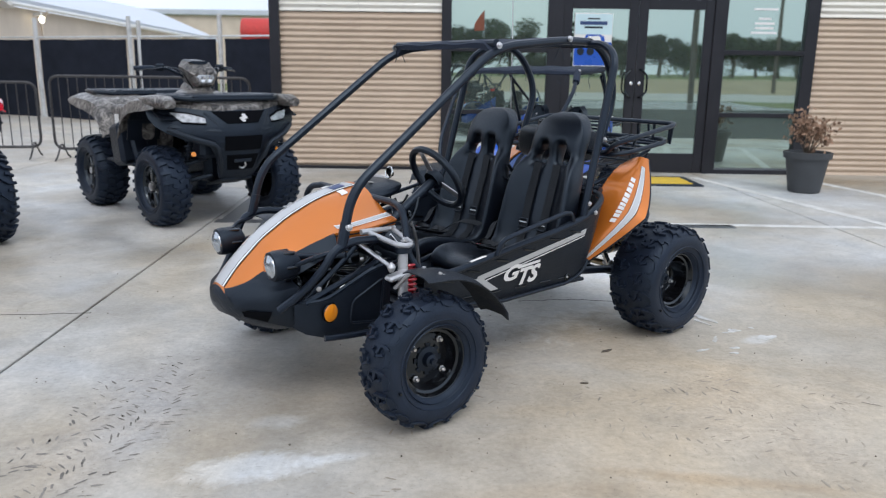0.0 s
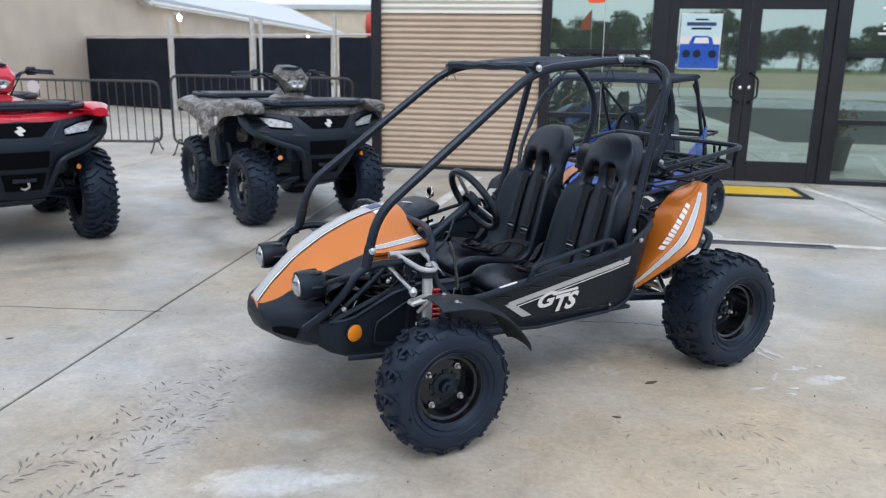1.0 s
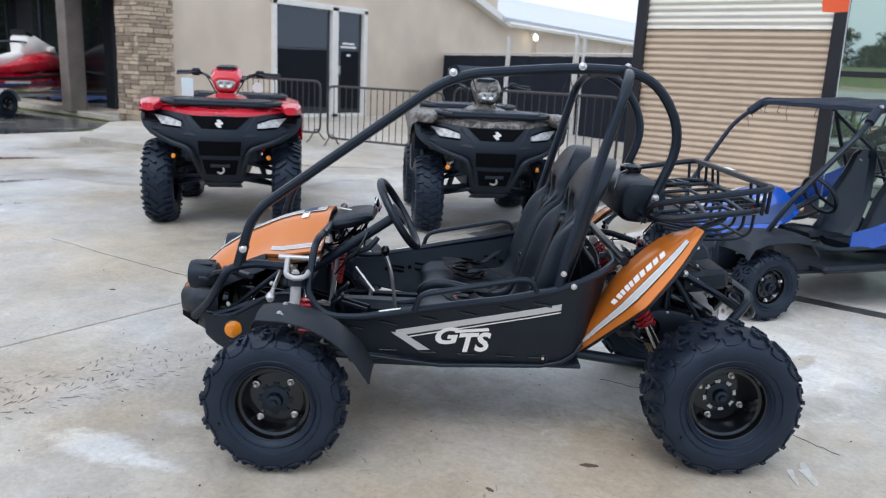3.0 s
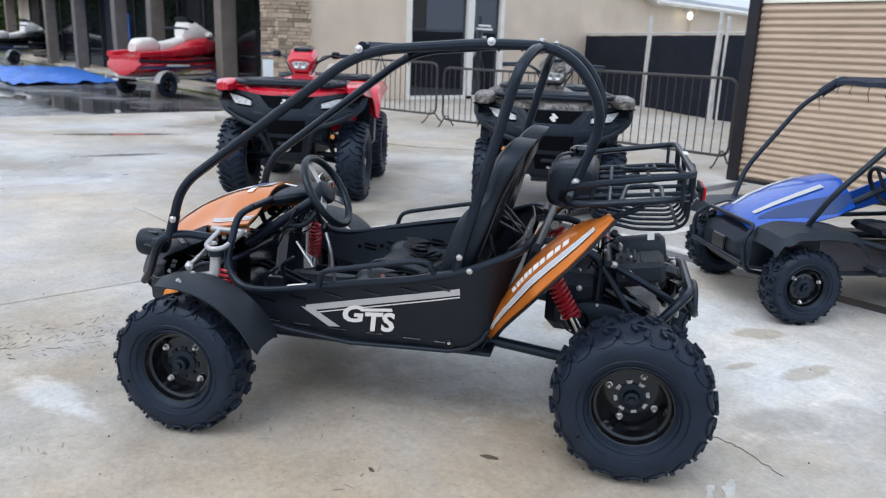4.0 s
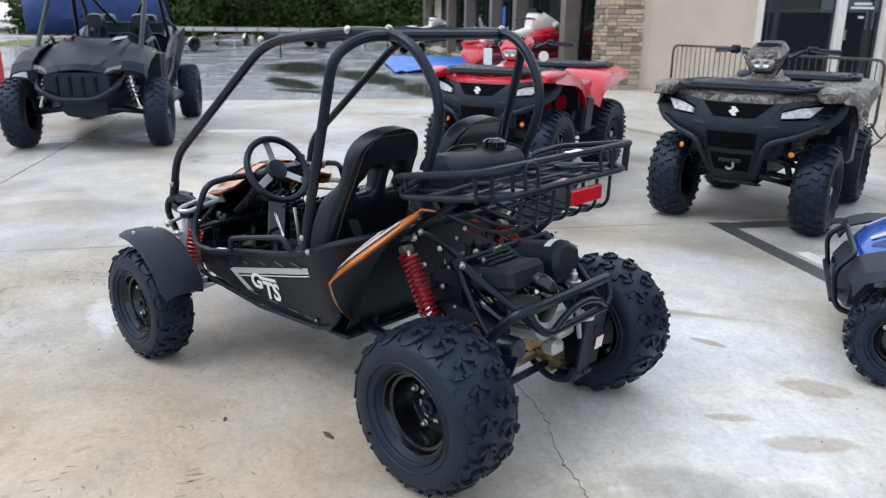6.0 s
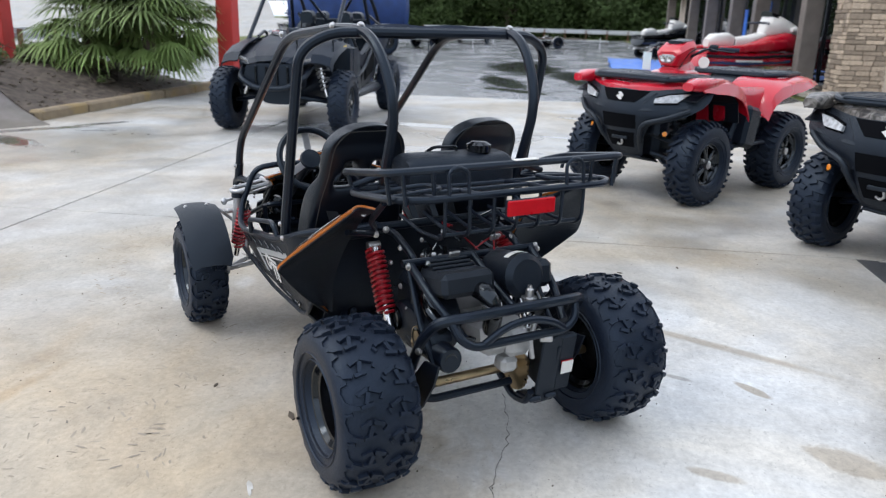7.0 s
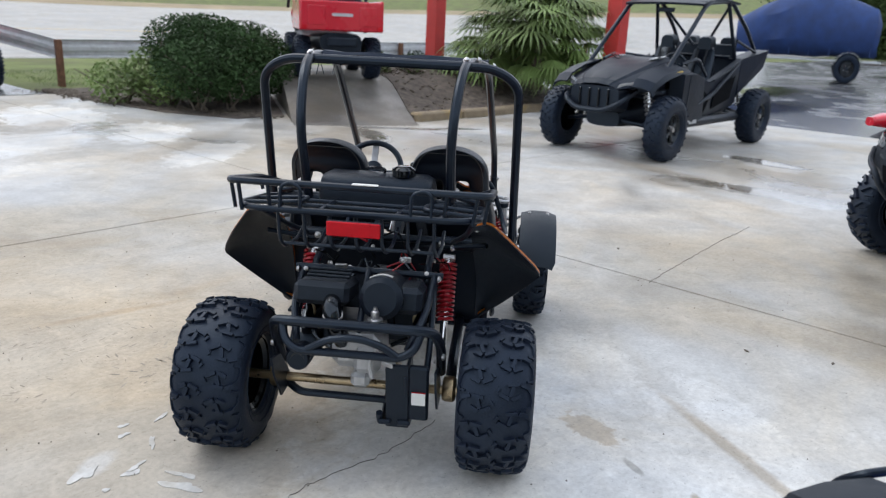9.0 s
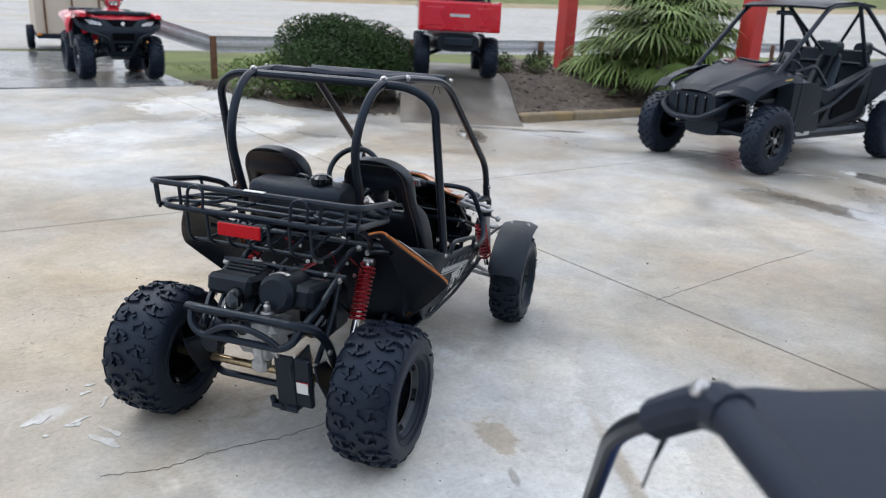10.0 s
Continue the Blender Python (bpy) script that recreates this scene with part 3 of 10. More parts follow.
def curve_pts(pts, n=24):
    """A smooth line through pts."""
    p = [Vector(q) for q in pts]
    p = [p[0] * 2 - p[1]] + p + [p[-1] * 2 - p[-2]]
    out = []
    k = len(p) - 3
    for i in range(n + 1):
        u = min(i / n * k, k - 1e-6)
        j = int(u)
        t = u - j
        a, b, c, d = p[j:j + 4]
        out.append(0.5 * (2 * b + (c - a) * t + (2 * a - 5 * b + 4 * c - d) * t * t + (3 * b - a - 3 * c + d) * t ** 3))
    return out


def link(name, g, material, parent=None, label="", sharp=35, at=None):
    """One mesh object from a Geo, under its thing or part."""
    me = bpy.data.meshes.new(name)
    me.from_pydata(g.v, [], g.f)
    me.materials.append(material)
    me.polygons.foreach_set("use_smooth", [True] * len(me.polygons))
    me.set_sharp_from_angle(angle=radians(sharp))
    ob = new(name, me)
    if parent is not None:
        ob.parent = parent
    if at is not None:
        ob.matrix_basis = at
    return tagged(ob, label) if label else ob


def again(ob, m, parent=None):
    """The same piece once more, on the same mesh."""
    o = new(ob.name.split(".")[0], ob.data)
    o.parent = parent or ob.parent
    o.matrix_basis = m
    if "label" in ob:
        o["label"] = ob["label"]
    return o


def thing(name, at, label, category, group="", kind=""):
    e = new(name)
    e.empty_display_size = 0.1
    e.matrix_basis = at
    return tagged(e, label, category, group, kind)


def text_geo(words, size, shear=0.0, depth=0.001, bold=0.0):
    """Letters of the built-in font as mesh data."""
    cu = bpy.data.curves.new("lettering", "FONT")
    cu.body, cu.size, cu.extrude, cu.shear, cu.offset = words, size, depth, shear, bold
    cu.align_x, cu.align_y, cu.resolution_u = "CENTER", "CENTER", 3
    ob = bpy.data.objects.new("lettering", cu)
    scene.collection.objects.link(ob)
    me = bpy.data.meshes.new_from_object(ob.evaluated_get(bpy.context.evaluated_depsgraph_get()))
    bpy.data.objects.remove(ob)
    return me


def blob(cx, cy, rx, ry, seed, n=28, rough=0.25):
    """An uneven closed outline."""
    rnd = random.Random(seed)
    ph = [rnd.uniform(0, 6.28) for _ in range(5)]
    out = []
    for i in range(n):
        t = 2 * math.pi * i / n
        k = 1 + rough * sum(math.sin((j + 2) * t + ph[j]) / (j + 1.5) for j in range(5))
        out.append((cx + rx * k * math.cos(t), cy + ry * k * math.sin(t)))
    return out


# ---- ground ----
def flat(name, poly, z, material, label, category, kind="structure", parent=None, th=0.03):
    g = Geo().plate(poly, th, pose(0, 0, z - th))
    return tagged(link(name, g, material, parent), label, category, kind=kind)


def rect(x0, y0, x1, y1):
    return [(x0, y0), (x1, y0), (x1, y1), (x0, y1)]


flat("ground", rect(-1500, -1500, 1500, 1500), -0.03, M_GRASS, "green and straw-coloured grass verge reaching the horizon", "ground")
flat("road", rect(-400, -180, 400, -19), -0.016, M_ROAD, "pale grey main road beyond the guard rail", "road")
for y, c in ((-179.0, M_PLINE), (-20.0, M_PLINE), (-46.4, M_YELLOW), (-46.9, M_YELLOW)):
    flat("road_line", rect(-300, y, 300, y + 0.14), -0.011, c, "long painted edge line along the road", "road marking", th=0.004)
flat("asphalt_lot", [(-75, -14), (-12.0, -14), (-12.4, 2.0), (-11.6, 6.4), (-13.9, 9.7), (-75, 9.7)], -0.008, M_ASPH, "dark wet asphalt lot with cracks and puddles", "asphalt", th=0.02)
flat("asphalt_drive", rect(-2.6, -18, 14, -8.9), -0.008, M_ASPH, "wet asphalt driveway leading to the road", "asphalt", th=0.02)

flat("field", rect(3, -176, 400, -34), -0.012, M_STRAW, "dry straw-coloured field across the road", "field", th=0.004)

# added out of direct view: darkens what the lower shop panes mirror
flat("asphalt_lane", [(4.2, -8.9), (60, -8.9), (60, 4.6), (4.6, 4.6)], 0.006, M_LANE, "dark asphalt lane added out of view to darken the shop glass reflections", "asphalt", th=0.03)
# the road and its verge climb towards the west
def climb(r, lift, a):
    el = [(112, 1.05), (120, 0.85), (128, 0.55), (140, 0.2), (156, -0.12), (178, -0.15)]
    for (a0, e0), (a1, e1) in zip(el, el[1:]):
        if a <= a1:
            e = e0 + (e1 - e0) * (a - a0) / (a1 - a0) + lift
            break
    return (2 - r * math.sin(radians(a)), 6.5 + r * math.cos(radians(a)), 1.7 + r * math.tan(radians(e)))


turns, bends = range(113, 179, 5), range(98, 179, 5)
tagged(link("road_rise", Geo().shell([[(p[0], p[1], -0.02) for p in (climb(62, 0, a) for a in turns)], [climb(104, 0, a) for a in turns]], 0.3), M_ROAD), "pale road surface climbing away from the lot", "road", kind="structure")
tagged(link("verge_bank", Geo().shell([[climb(104.2, 0, a) for a in bends], [climb(118, 0.3, a) for a in bends]], 0.3), M_STRAW), "dry straw-coloured grass bank beyond the road", "verge", kind="structure")

tagged(link("verge_slope", Geo().shell([[climb(118.2, 0.3, a) for a in bends], [climb(160, 1.7, a) for a in bends]], 0.3), M_GRASS), "olive grass slope behind the dry bank", "verge", kind="structure")

# concrete pad, in slabs between sawn joints
pad = thing("concrete_pad", pose(-1.885, 0.56, 0, 0, 0, 1.9), "damp stained concrete parking pad cut into large slabs", "pavement", kind="structure")
link("bedding", Geo().box((0, 0, -0.05), (46, 46, 0.06)), M_JOINT, pad, "dark dirt in the joints").scale = (0.45, 0.44, 1)
XS, YS = [-10.4, -5.6, 0.0, 5.6, 10.9], [-9.3, -4.6, 0.0, 8.0, 10.6]
for i in range(4):
    for j in range(4):
        w = 0.008
        x0, x1, y0, y1 = XS[i] + w, XS[i + 1] - w, YS[j] + w, YS[j + 1] - w
        g = Geo().box(((x0 + x1) / 2, (y0 + y1) / 2, -0.01), (x1 - x0, y1 - y0, 0.02), bevel=0.004)
        link("slab", g, M_CONC, pad)
# hairline cracks
rnd = random.Random(5)


def crack(pts, width, seed):
    r = random.Random(seed)
    line = curve_pts([(x, y, 0) for x, y in pts], 40)
    left, right = [], []
    for i, p in enumerate(line):
        d = (line[min(i + 1, 40)] - line[max(i - 1, 0)]).normalized()
        s = Vector((-d.y, d.x, 0))
        q = p + s * r.uniform(-0.009, 0.009)
        w = width * r.uniform(0.4, 1.0)
        left.append(q + s * w)
        right.append(q - s * w)
    g = Geo().shell([[(p.x, p.y, 0.0022) for p in right], [(p.x, p.y, 0.0022) for p in left]], 0.002)
    tagged(link("pavement_crack", g, M_JOINT), "thin dark crack running across the concrete", "crack", "cracks in the concrete", "structure")


crack([(0.44, 4.31), (0.8, 4.355), (1.1, 4.325), (1.3, 4.345), (1.52, 4.28)], 0.0009, 1)
crack([(-1.95, 3.97), (-2.6, 3.90), (-3.3, 3.83), (-4.1, 3.775)], 0.0010, 3)


def patch(name, cx, cy, rx, ry, seed, material, label, category, rot=0.0, rough=0.3, z=0.003, kind="structure"):
    g = Geo().plate(blob(0, 0, rx, ry, seed, 44, rough), 0.0025, pose(cx, cy, z - 0.0025, 0, 0, rot))
    return tagged(link(name, g, material), label, category, name.replace("_", " ") + "s on the concrete", kind)


for k, (x, y, a, b, rot) in enumerate([(1.68, 3.73, 0.055, 0.03, 40), (1.55, 3.84, 0.03, 0.016, 0), (1.46, 4.03, 0.075, 0.022, 130), (1.42, 3.97, 0.05, 0.014, 120), (1.46, 3.57, 0.022, 0.012, 0), (1.40, 3.69, 0.045, 0.010, 60), (1.28, 3.53, 0.03, 0.012, 30), (1.43, 3.50, 0.022, 0.010, 15), (1.52, 3.81, 0.035, 0.012, 20), (1.66, 3.88, 0.014, 0.009, 0)]):
    patch("paint_spill", x, y, a, b, 10 + k, M_SPILL, "splash of dried pale paint on the concrete", "paint spill", rot, 0.42)
# prints of block treads left by damp tyres
prints, faint = Geo(), Geo()
rp0 = random.Random(21)
for path, width, keep in (([(-1.30, 1.9), (-1.22, 2.25), (-1.17, 2.56), (-1.13, 2.9), (-1.2, 3.4)], 0.20, 0.62), ([(-1.62, 2.0), (-1.48, 2.3), (-1.38, 2.6), (-1.4, 3.1)], 0.16, 0.3), ([(0.45, 2.95), (0.95, 2.62), (1.4, 2.35), (2.0, 2.1)], 0.20, 0.3), ([(1.0, 3.15), (1.6, 2.98), (2.3, 2.95)], 0.20, 0.25), ([(-0.1, 2.2), (-0.7, 1.75), (-1.6, 1.5)], 0.22, 0.35), ([(1.5, 2.5), (0.95, 2.95), (0.35, 3.0), (-0.3, 2.6)], 0.18, 0.35)):
    line = curve_pts([(x, y, 0) for x, y in path], 46)
    for a, b in zip(line, line[1:]):
        d = (b - a).normalized()
        sd = Vector((-d.y, d.x, 0))
        for k in (-1, -0.4, 0.4, 1):
            if rp0.random() > keep:
                continue
            c = a + sd * (k * width / 2 + rp0.uniform(-0.01, 0.01)) + d * rp0.uniform(-0.01, 0.01)
            u = (sd * k + d * rp0.uniform(0.2, 0.9)).normalized() * rp0.uniform(0.012, 0.028)
            v = Vector((-u.y, u.x, 0)).normalized() * rp0.uniform(0.002, 0.006)
            w = u * rp0.uniform(0.1, 0.5)
            (prints if path[0][0] < -1 else faint).add([(c - u + v)[:2] + (0.0012,), (c - u - v * 0.4)[:2] + (0.0012,), (c + w - v)[:2] + (0.0012,), (c + u)[:2] + (0.0012,), (c + w + v)[:2] + (0.0012,)], [(0, 1, 2, 3, 4)])
tagged(link("tread_prints", faint, M_PRINTFAINT), "faint tan tyre tread prints dried on the concrete", "tyre marks", kind="stuff")
tagged(link("tread_prints", prints, M_PRINT), "faint dark tyre tread prints dried on the concrete", "tyre marks", kind="stuff")
# fallen leaves and grit
leaf_g = Geo().plate([(-0.035, 0), (-0.01, 0.012), (0.03, 0.006), (0.038, -0.004), (0.0, -0.013)], 0.004)
leaf = tagged(link("fallen_leaf", leaf_g, M_BARK, at=pose(0.80, 3.50, 0.001, 0, 0, 35)), "dark curled leaf lying on the concrete", "leaf", "fallen leaves")
for x, y, r in ((-1.55, 5.28, 10), (-1.35, 4.9, 70), (0.62, 3.1, 0), (-0.5, 6.6, 20), (-2.5, 3.4, 45)):
    copy_thing(leaf, pose(x, y, 0.001, 0, 0, r)).scale = (0.5, 0.6, 1)
g = Geo()
for k in range(900):
    x, y, s = rnd.uniform(-3, 3.6), rnd.uniform(0.6, 7), rnd.uniform(0.002, 0.005)
    k1, k2 = rnd.uniform(0.6, 1.4), rnd.uniform(0, 90)
    if k % 5 < 2:
        g.box((x, y, s * 0.3), (s, s * k1, s), (0, 0, k2))
tagged(link("grit", g, M_MULCH), "scattered dark grit on the concrete", "grit", kind="stuff")

# painted lines and dark seal strips near the shop
for p, m, n, lab in [
    ([(-2.05, 6.55), (2.6, 6.60), (2.6, 6.74), (-2.05, 6.69)], M_TAR, "seal_strip", "dark sealed strip across the concrete"),
    ([(-2.02, 6.69), (-1.86, 6.69), (-2.02, 10.3), (-2.18, 10.3)], M_TAR, "seal_strip", "dark sealed strip across the concrete"),
    ([(-1.2, 6.76), (6.5, 6.62), (6.5, 6.72), (-1.2, 6.86)], M_PLINE, "parking_line", "worn white parking line"),
    ([(3.22, 9.95), (3.34, 9.98), (4.15, 6.76), (4.03, 6.76)], M_PLINE, "parking_line", "worn white parking line"),
    ([(4.62, 9.95), (4.74, 9.98), (5.55, 6.76), (5.43, 6.76)], M_PLINE, "parking_line", "worn white parking line"),
    ([(0.9, 9.9), (1.02, 9.9), (1.75, 6.86), (1.63, 6.86)], M_PLINE, "parking_line", "worn white parking line"),
    ([(-0.85, 9.9), (-0.73, 9.9), (-1.0, 6.88), (-1.12, 6.88)], M_PLINE, "parking_line", "worn white parking line"),
]:
    tagged(link(n, Geo().plate(p, 0.003, pose(0, 0, 0.0004)), m), lab, n.replace("_", " "), n.replace("_", " ") + "s", "structure")

# raised walk before the beige building
rows = [[(x, y, z), (x, y + 0.25, z + 0.003), (x, 22.0, z + 0.003)] for x, y, z in ((-13.25, 9.2, 0.11), (-12.0, 8.3, 0.11), (-10.6, 7.25, 0.11), (-9.4, 7.5, 0.10), (-8.3, 7.75, 0.075), (-7.3, 8.1, 0.045), (-6.3, 8.55, 0.02), (-5.6, 9.3, 0.004))]
tagged(link("sidewalk", Geo().shell(rows, 0.14), M_WALK), "raised pale concrete walk that flares down at its end", "sidewalk", kind="structure")
flat("side_apron", rect(-9.0, 9.6, -2.38, 18.5), 0.003, M_WALK, "pale concrete apron beside the shop", "pavement", th=0.02)
flat("side_yard", rect(-13.25, 18.0, -2.4, 58), 0.006, M_WALK, "pale concrete yard behind the screened fence", "pavement", th=0.02)

# ---- shop with ribbed metal walls ----
WY = 10.45


def ribbed(name, x0, x1, z0, z1, y, material, parent, label=""):
    pitch, amp = 0.0775, 0.0115
    n = max(2, int((z1 - z0) / pitch * 8))
    rows = []
    for i in range(n + 1):
        z = z0 + (z1 - z0) * i / n
        c = math.cos(2 * math.pi * z / pitch)
        yy = y - amp * math.copysign(abs(c) ** 0.8, c)
        rows.append([(x0, yy, z), (x1, yy, z)])
    return link(name, Geo().shell(rows, 0.004), material, parent, label, 25)


shop = thing("wall_shop", pose(0, 0, 0), "shop front of ribbed tan and cream metal with bronze trim", "wall", kind="structure")
g = Geo()
g.box((-1.16, WY + 0.14, 1.9), (2.2, 0.2, 3.8)).box((9.0, WY + 0.14, 1.9), (8.2, 0.2, 3.8)).box((2.4, WY + 0.14, 3.45), (5.0, 0.2, 0.7))
g.box((-2.2, WY + 6.2, 1.9), (0.16, 12, 3.8))
link("backing_wall", g, M_BRONZE, shop, "dark backing behind the metal sheets")
for x0, x1 in ((-2.24, -1.18), (-1.18, -0.08), (4.88, 6.1), (6.1, 7.3), (7.3, 8.5), (8.5, 9.7), (9.7, 11.0), (11.0, 13.0)):
    ribbed("tan_sheet", x0 + 0.001, x1, 0.0, 2.075, WY, M_CORR_TAN, shop)
    ribbed("cream_sheet", x0 + 0.001, x1, 2.085, 3.8, WY, M_CORR_CREAM, shop)
g = Geo().box((-2.30, WY + 0.0, 1.9), (0.13, 0.15, 3.8), bevel=0.006)
link("corner_trim", g, M_BRONZE, shop)
link("corner_return", Geo().box((-2.30, WY + 6.1, 1.9), (0.06, 12, 3.8)), M_CORR_TAN, shop)
link("roof_slab", Geo().box((5.4, WY + 6.1, 3.9), (15.6, 12.4, 0.2)), M_BRONZE, shop)
link("base_flashing", Geo().box((-1.16, WY - 0.02, 0.02), (2.16, 0.05, 0.04), bevel=0.004), M_BRONZE, shop)
flat("shop_floor", rect(-2.0, WY + 0.2, 12, 22), 0.03, M_TAR, "dark shop floor behind the coated glass", "floor", th=0.02)

front = thing("window_shopfront", pose(0, 0, 0), "bronze aluminium shopfront with coated glass and double doors", "window", kind="structure")


def bar(name, x0, x1, z0, z1, y=WY, d=0.11, parent=front):
    return link(name, Geo().box(((x0 + x1) / 2, y, (z0 + z1) / 2), (x1 - x0, d, z1 - z0), bevel=0.004), M_BRONZE, parent)


def pane(x0, x1, z0, z1, y=WY + 0.01, parent=front, material=M_SHOPGLASS):
    o = link("pane", Geo().box(((x0 + x1) / 2, y, (z0 + z1) / 2), (x1 - x0, 0.012, z1 - z0)), material, parent, "coated glass mirroring lot and sky")
    return o


for x0, x1 in ((-0.08, 0.05), (1.33, 1.53), (3.52, 3.69), (4.74, 4.90)):
    bar("mullion", x0, x1, 0, 3.1)
bar("header", -0.08, 4.90, 3.1, 3.22, d=0.13)
for x0, x1, zs in ((0.05, 1.33, (0.06, 0.80, 1.62, 3.1)), (3.69, 4.74, (0.06, 0.80, 1.62, 3.1))):
    bar("sill", x0, x1, 0, 0.06)
    for a, b in zip(zs, zs[1:]):
        pane(x0, x1, a + 0.02, b - 0.02)
        if b < 3:
            bar("transom", x0, x1, b - 0.03, b + 0.03)
bar("door_header", 1.53, 3.52, 2.30, 2.42)
pane(1.53, 3.52, 2.42, 3.1)
for k, (x0, x1) in enumerate(((1.53, 2.52), (2.53, 3.52))):
    leaf_d = thing("door_%d" % (k + 1), pose(0, 0, 0), "bronze-framed glass shop door, closed", "door", "double shop doors", "structure")
    bar("stile", x0, x0 + 0.12, 0.01, 2.29, WY, 0.06, leaf_d)
    bar("stile", x1 - 0.12, x1, 0.01, 2.29, WY, 0.06, leaf_d)
    bar("bottom_rail", x0 + 0.12, x1 - 0.12, 0.01, 0.27, WY, 0.06, leaf_d)
    bar("top_rail", x0 + 0.12, x1 - 0.12, 2.16, 2.29, WY, 0.06, leaf_d)
    pane(x0 + 0.12, x1 - 0.12, 0.27, 2.16, WY, leaf_d)
    s = 1 if k == 0 else -1
    hx = x1 - 0.05 if k == 0 else x0 + 0.05
    link("pull_handle", Geo().tube([(hx, WY - 0.03, 1.02), (hx - 0.02 * s, WY - 0.1, 1.02), (hx - 0.09 * s, WY - 0.1, 1.1), (hx - 0.09 * s, WY - 0.1, 1.3), (hx - 0.02 * s, WY - 0.1, 1.38), (hx, WY - 0.03, 1.38)], 0.014, 8, 0.03), M_BLACKGLOSS, leaf_d, "curved black pull handle")
    link("lock_cylinder", Geo().lathe([(0.022, 0), (0.022, 0.02), (0.012, 0.025)], 14, pose(hx, WY - 0.03, 1.2, 90)), M_CHROME, leaf_d)
# vinyl lettering that cannot be read, as bars
for i, (w, z) in enumerate(((0.32, 2.18), (0.16, 2.06), (0.26, 2.0), (0.24, 1.94), (0.34, 1.88))):
    link("sign_bar", Geo().box((4.2, WY - 0.002, z), (w, 0.003, 0.028)), M_DECALW, front, "white vinyl line of writing")
# poster on the door
poster = thing("poster", pose(1.80, WY - 0.036, 1.76), "printed poster of a blue off-road vehicle taped inside the door glass", "poster")
link("sheet", Geo().box((0.13, 0, 0), (0.50, 0.003, 0.68)), M_LABEL, poster)
link("blue_field", Geo().box((0.13, -0.003, -0.18), (0.49, 0.002, 0.3)), M_BLUE, poster, "printed blue ground")
link("sky_field", Geo().box((0.13, -0.003, 0.2), (0.49, 0.002, 0.26)), M_TAG, poster, "printed pale sky")
for k, (bx, bz, bw, bh, ink) in enumerate(((0.13, 0.27, 0.16, 0.02, M_GREYPL), (0.13, 0.215, 0.36, 0.045, M_NAVY), (0.13, 0.16, 0.24, 0.025, M_GREYPL))):
    link("print_bar", Geo().box((bx, -0.005, bz), (bw, 0.002, bh)), ink, poster, "printed line")
g = Geo().plate([(-0.09, -0.13), (0.35, -0.13), (0.36, -0.05), (0.30, -0.02), (0.27, 0.07), (0.22, 0.09), (0.04, 0.09), (-0.01, -0.01), (-0.10, -0.05)], 0.002, pose(0, -0.003, -0.02, 90))
link("vehicle_shape", g, M_BLUE, poster, "printed blue vehicle")
link("vehicle_shape", Geo().plate([(0.05, 0.0), (0.24, 0.0), (0.22, 0.07), (0.07, 0.07)], 0.002, pose(0, -0.005, -0.02, 90)), M_LABEL, poster, "printed pale cab")
for wx in (-0.03, 0.10, 0.29):
    link("wheel_shape", Geo().lathe([(0.05, 0), (0.05, 0.002), (0, 0.002)], 18, pose(wx, -0.005, -0.15, 90), cap=False), M_GREYPL, poster, "printed dark wheel")
mat_o = thing("door_mat", pose(2.5, 9.55, 0), "black and yellow rubber door mat on the concrete", "door mat")
link("rubber_edge", Geo().box((0, 0, 0.008), (1.3, 0.82, 0.014), bevel=0.005), M_RUBBER, mat_o)
link("yellow_field", Geo().box((0, 0, 0.0175), (1.1, 0.6, 0.006), bevel=0.002), M_YELLOW, mat_o)

pot = thing("planter", pose(4.22, 8.85, 0), "dark grey round planter with a dead brown shrub", "planter")
link("pot", Geo().lathe([(0.16, 0), (0.175, 0.01), (0.235, 0.40), (0.262, 0.40), (0.268, 0.47), (0.25, 0.475), (0.235, 0.44), (0.0, 0.42)], 36, cap=False), M_POT, pot)
link("soil", Geo().lathe([(0.232, 0.41), (0.15, 0.43), (0.0, 0.44)], 20, cap=False), M_MULCH, pot)
g, gs = Geo(), Geo()
for _ in range(26):
    a, r, h = rnd.uniform(0, 6.28), rnd.uniform(0.05, 0.24), rnd.uniform(0.15, 0.42)
    top = (r * math.cos(a), r * math.sin(a), 0.44 + h)
    gs.tube([(0.02 * math.cos(a), 0.02 * math.sin(a), 0.42), (top[0] * 0.5, top[1] * 0.5, 0.44 + h * 0.6), top], 0.006, 5, r2=0.002)
    for _ in range(16):
        p = pose(top[0] + rnd.gauss(0, 0.045), top[1] + rnd.gauss(0, 0.045), top[2] + rnd.gauss(0, 0.06), rnd.uniform(0, 360), rnd.uniform(0, 360), rnd.uniform(0, 360))
        g.add([(-0.026, 0, 0), (0, 0.02, 0.008), (0.03, 0, 0), (0, -0.02, 0.008)], [(0, 1, 2, 3)], p)
link("stems", gs, M_BARK, pot)
link("dead_leaves", g, M_DRY, pot, "curled dry brown leaves")

# ---- beige building ----
BX = -13.3
beige = thing("wall_beige", pose(0, 0, 0), "long beige painted block building with a white metal roof", "building", kind="structure")
g = Geo()
for yy, zz, sy, sz in ((12.05, 2.5, 2.9, 5.2), (15.1, 4.05, 3.2, 2.1), (19.9, 1.9, 6.4, 4.0)):
    link("block_wall", Geo().box((BX - 0.15, yy, zz), (0.3, sy, sz)), M_STUCCO, beige)
prof = [(10.4, 3.0), (23.1, 3.15), (20.2, 4.1), (15.0, 5.9), (10.4, 6.9)]
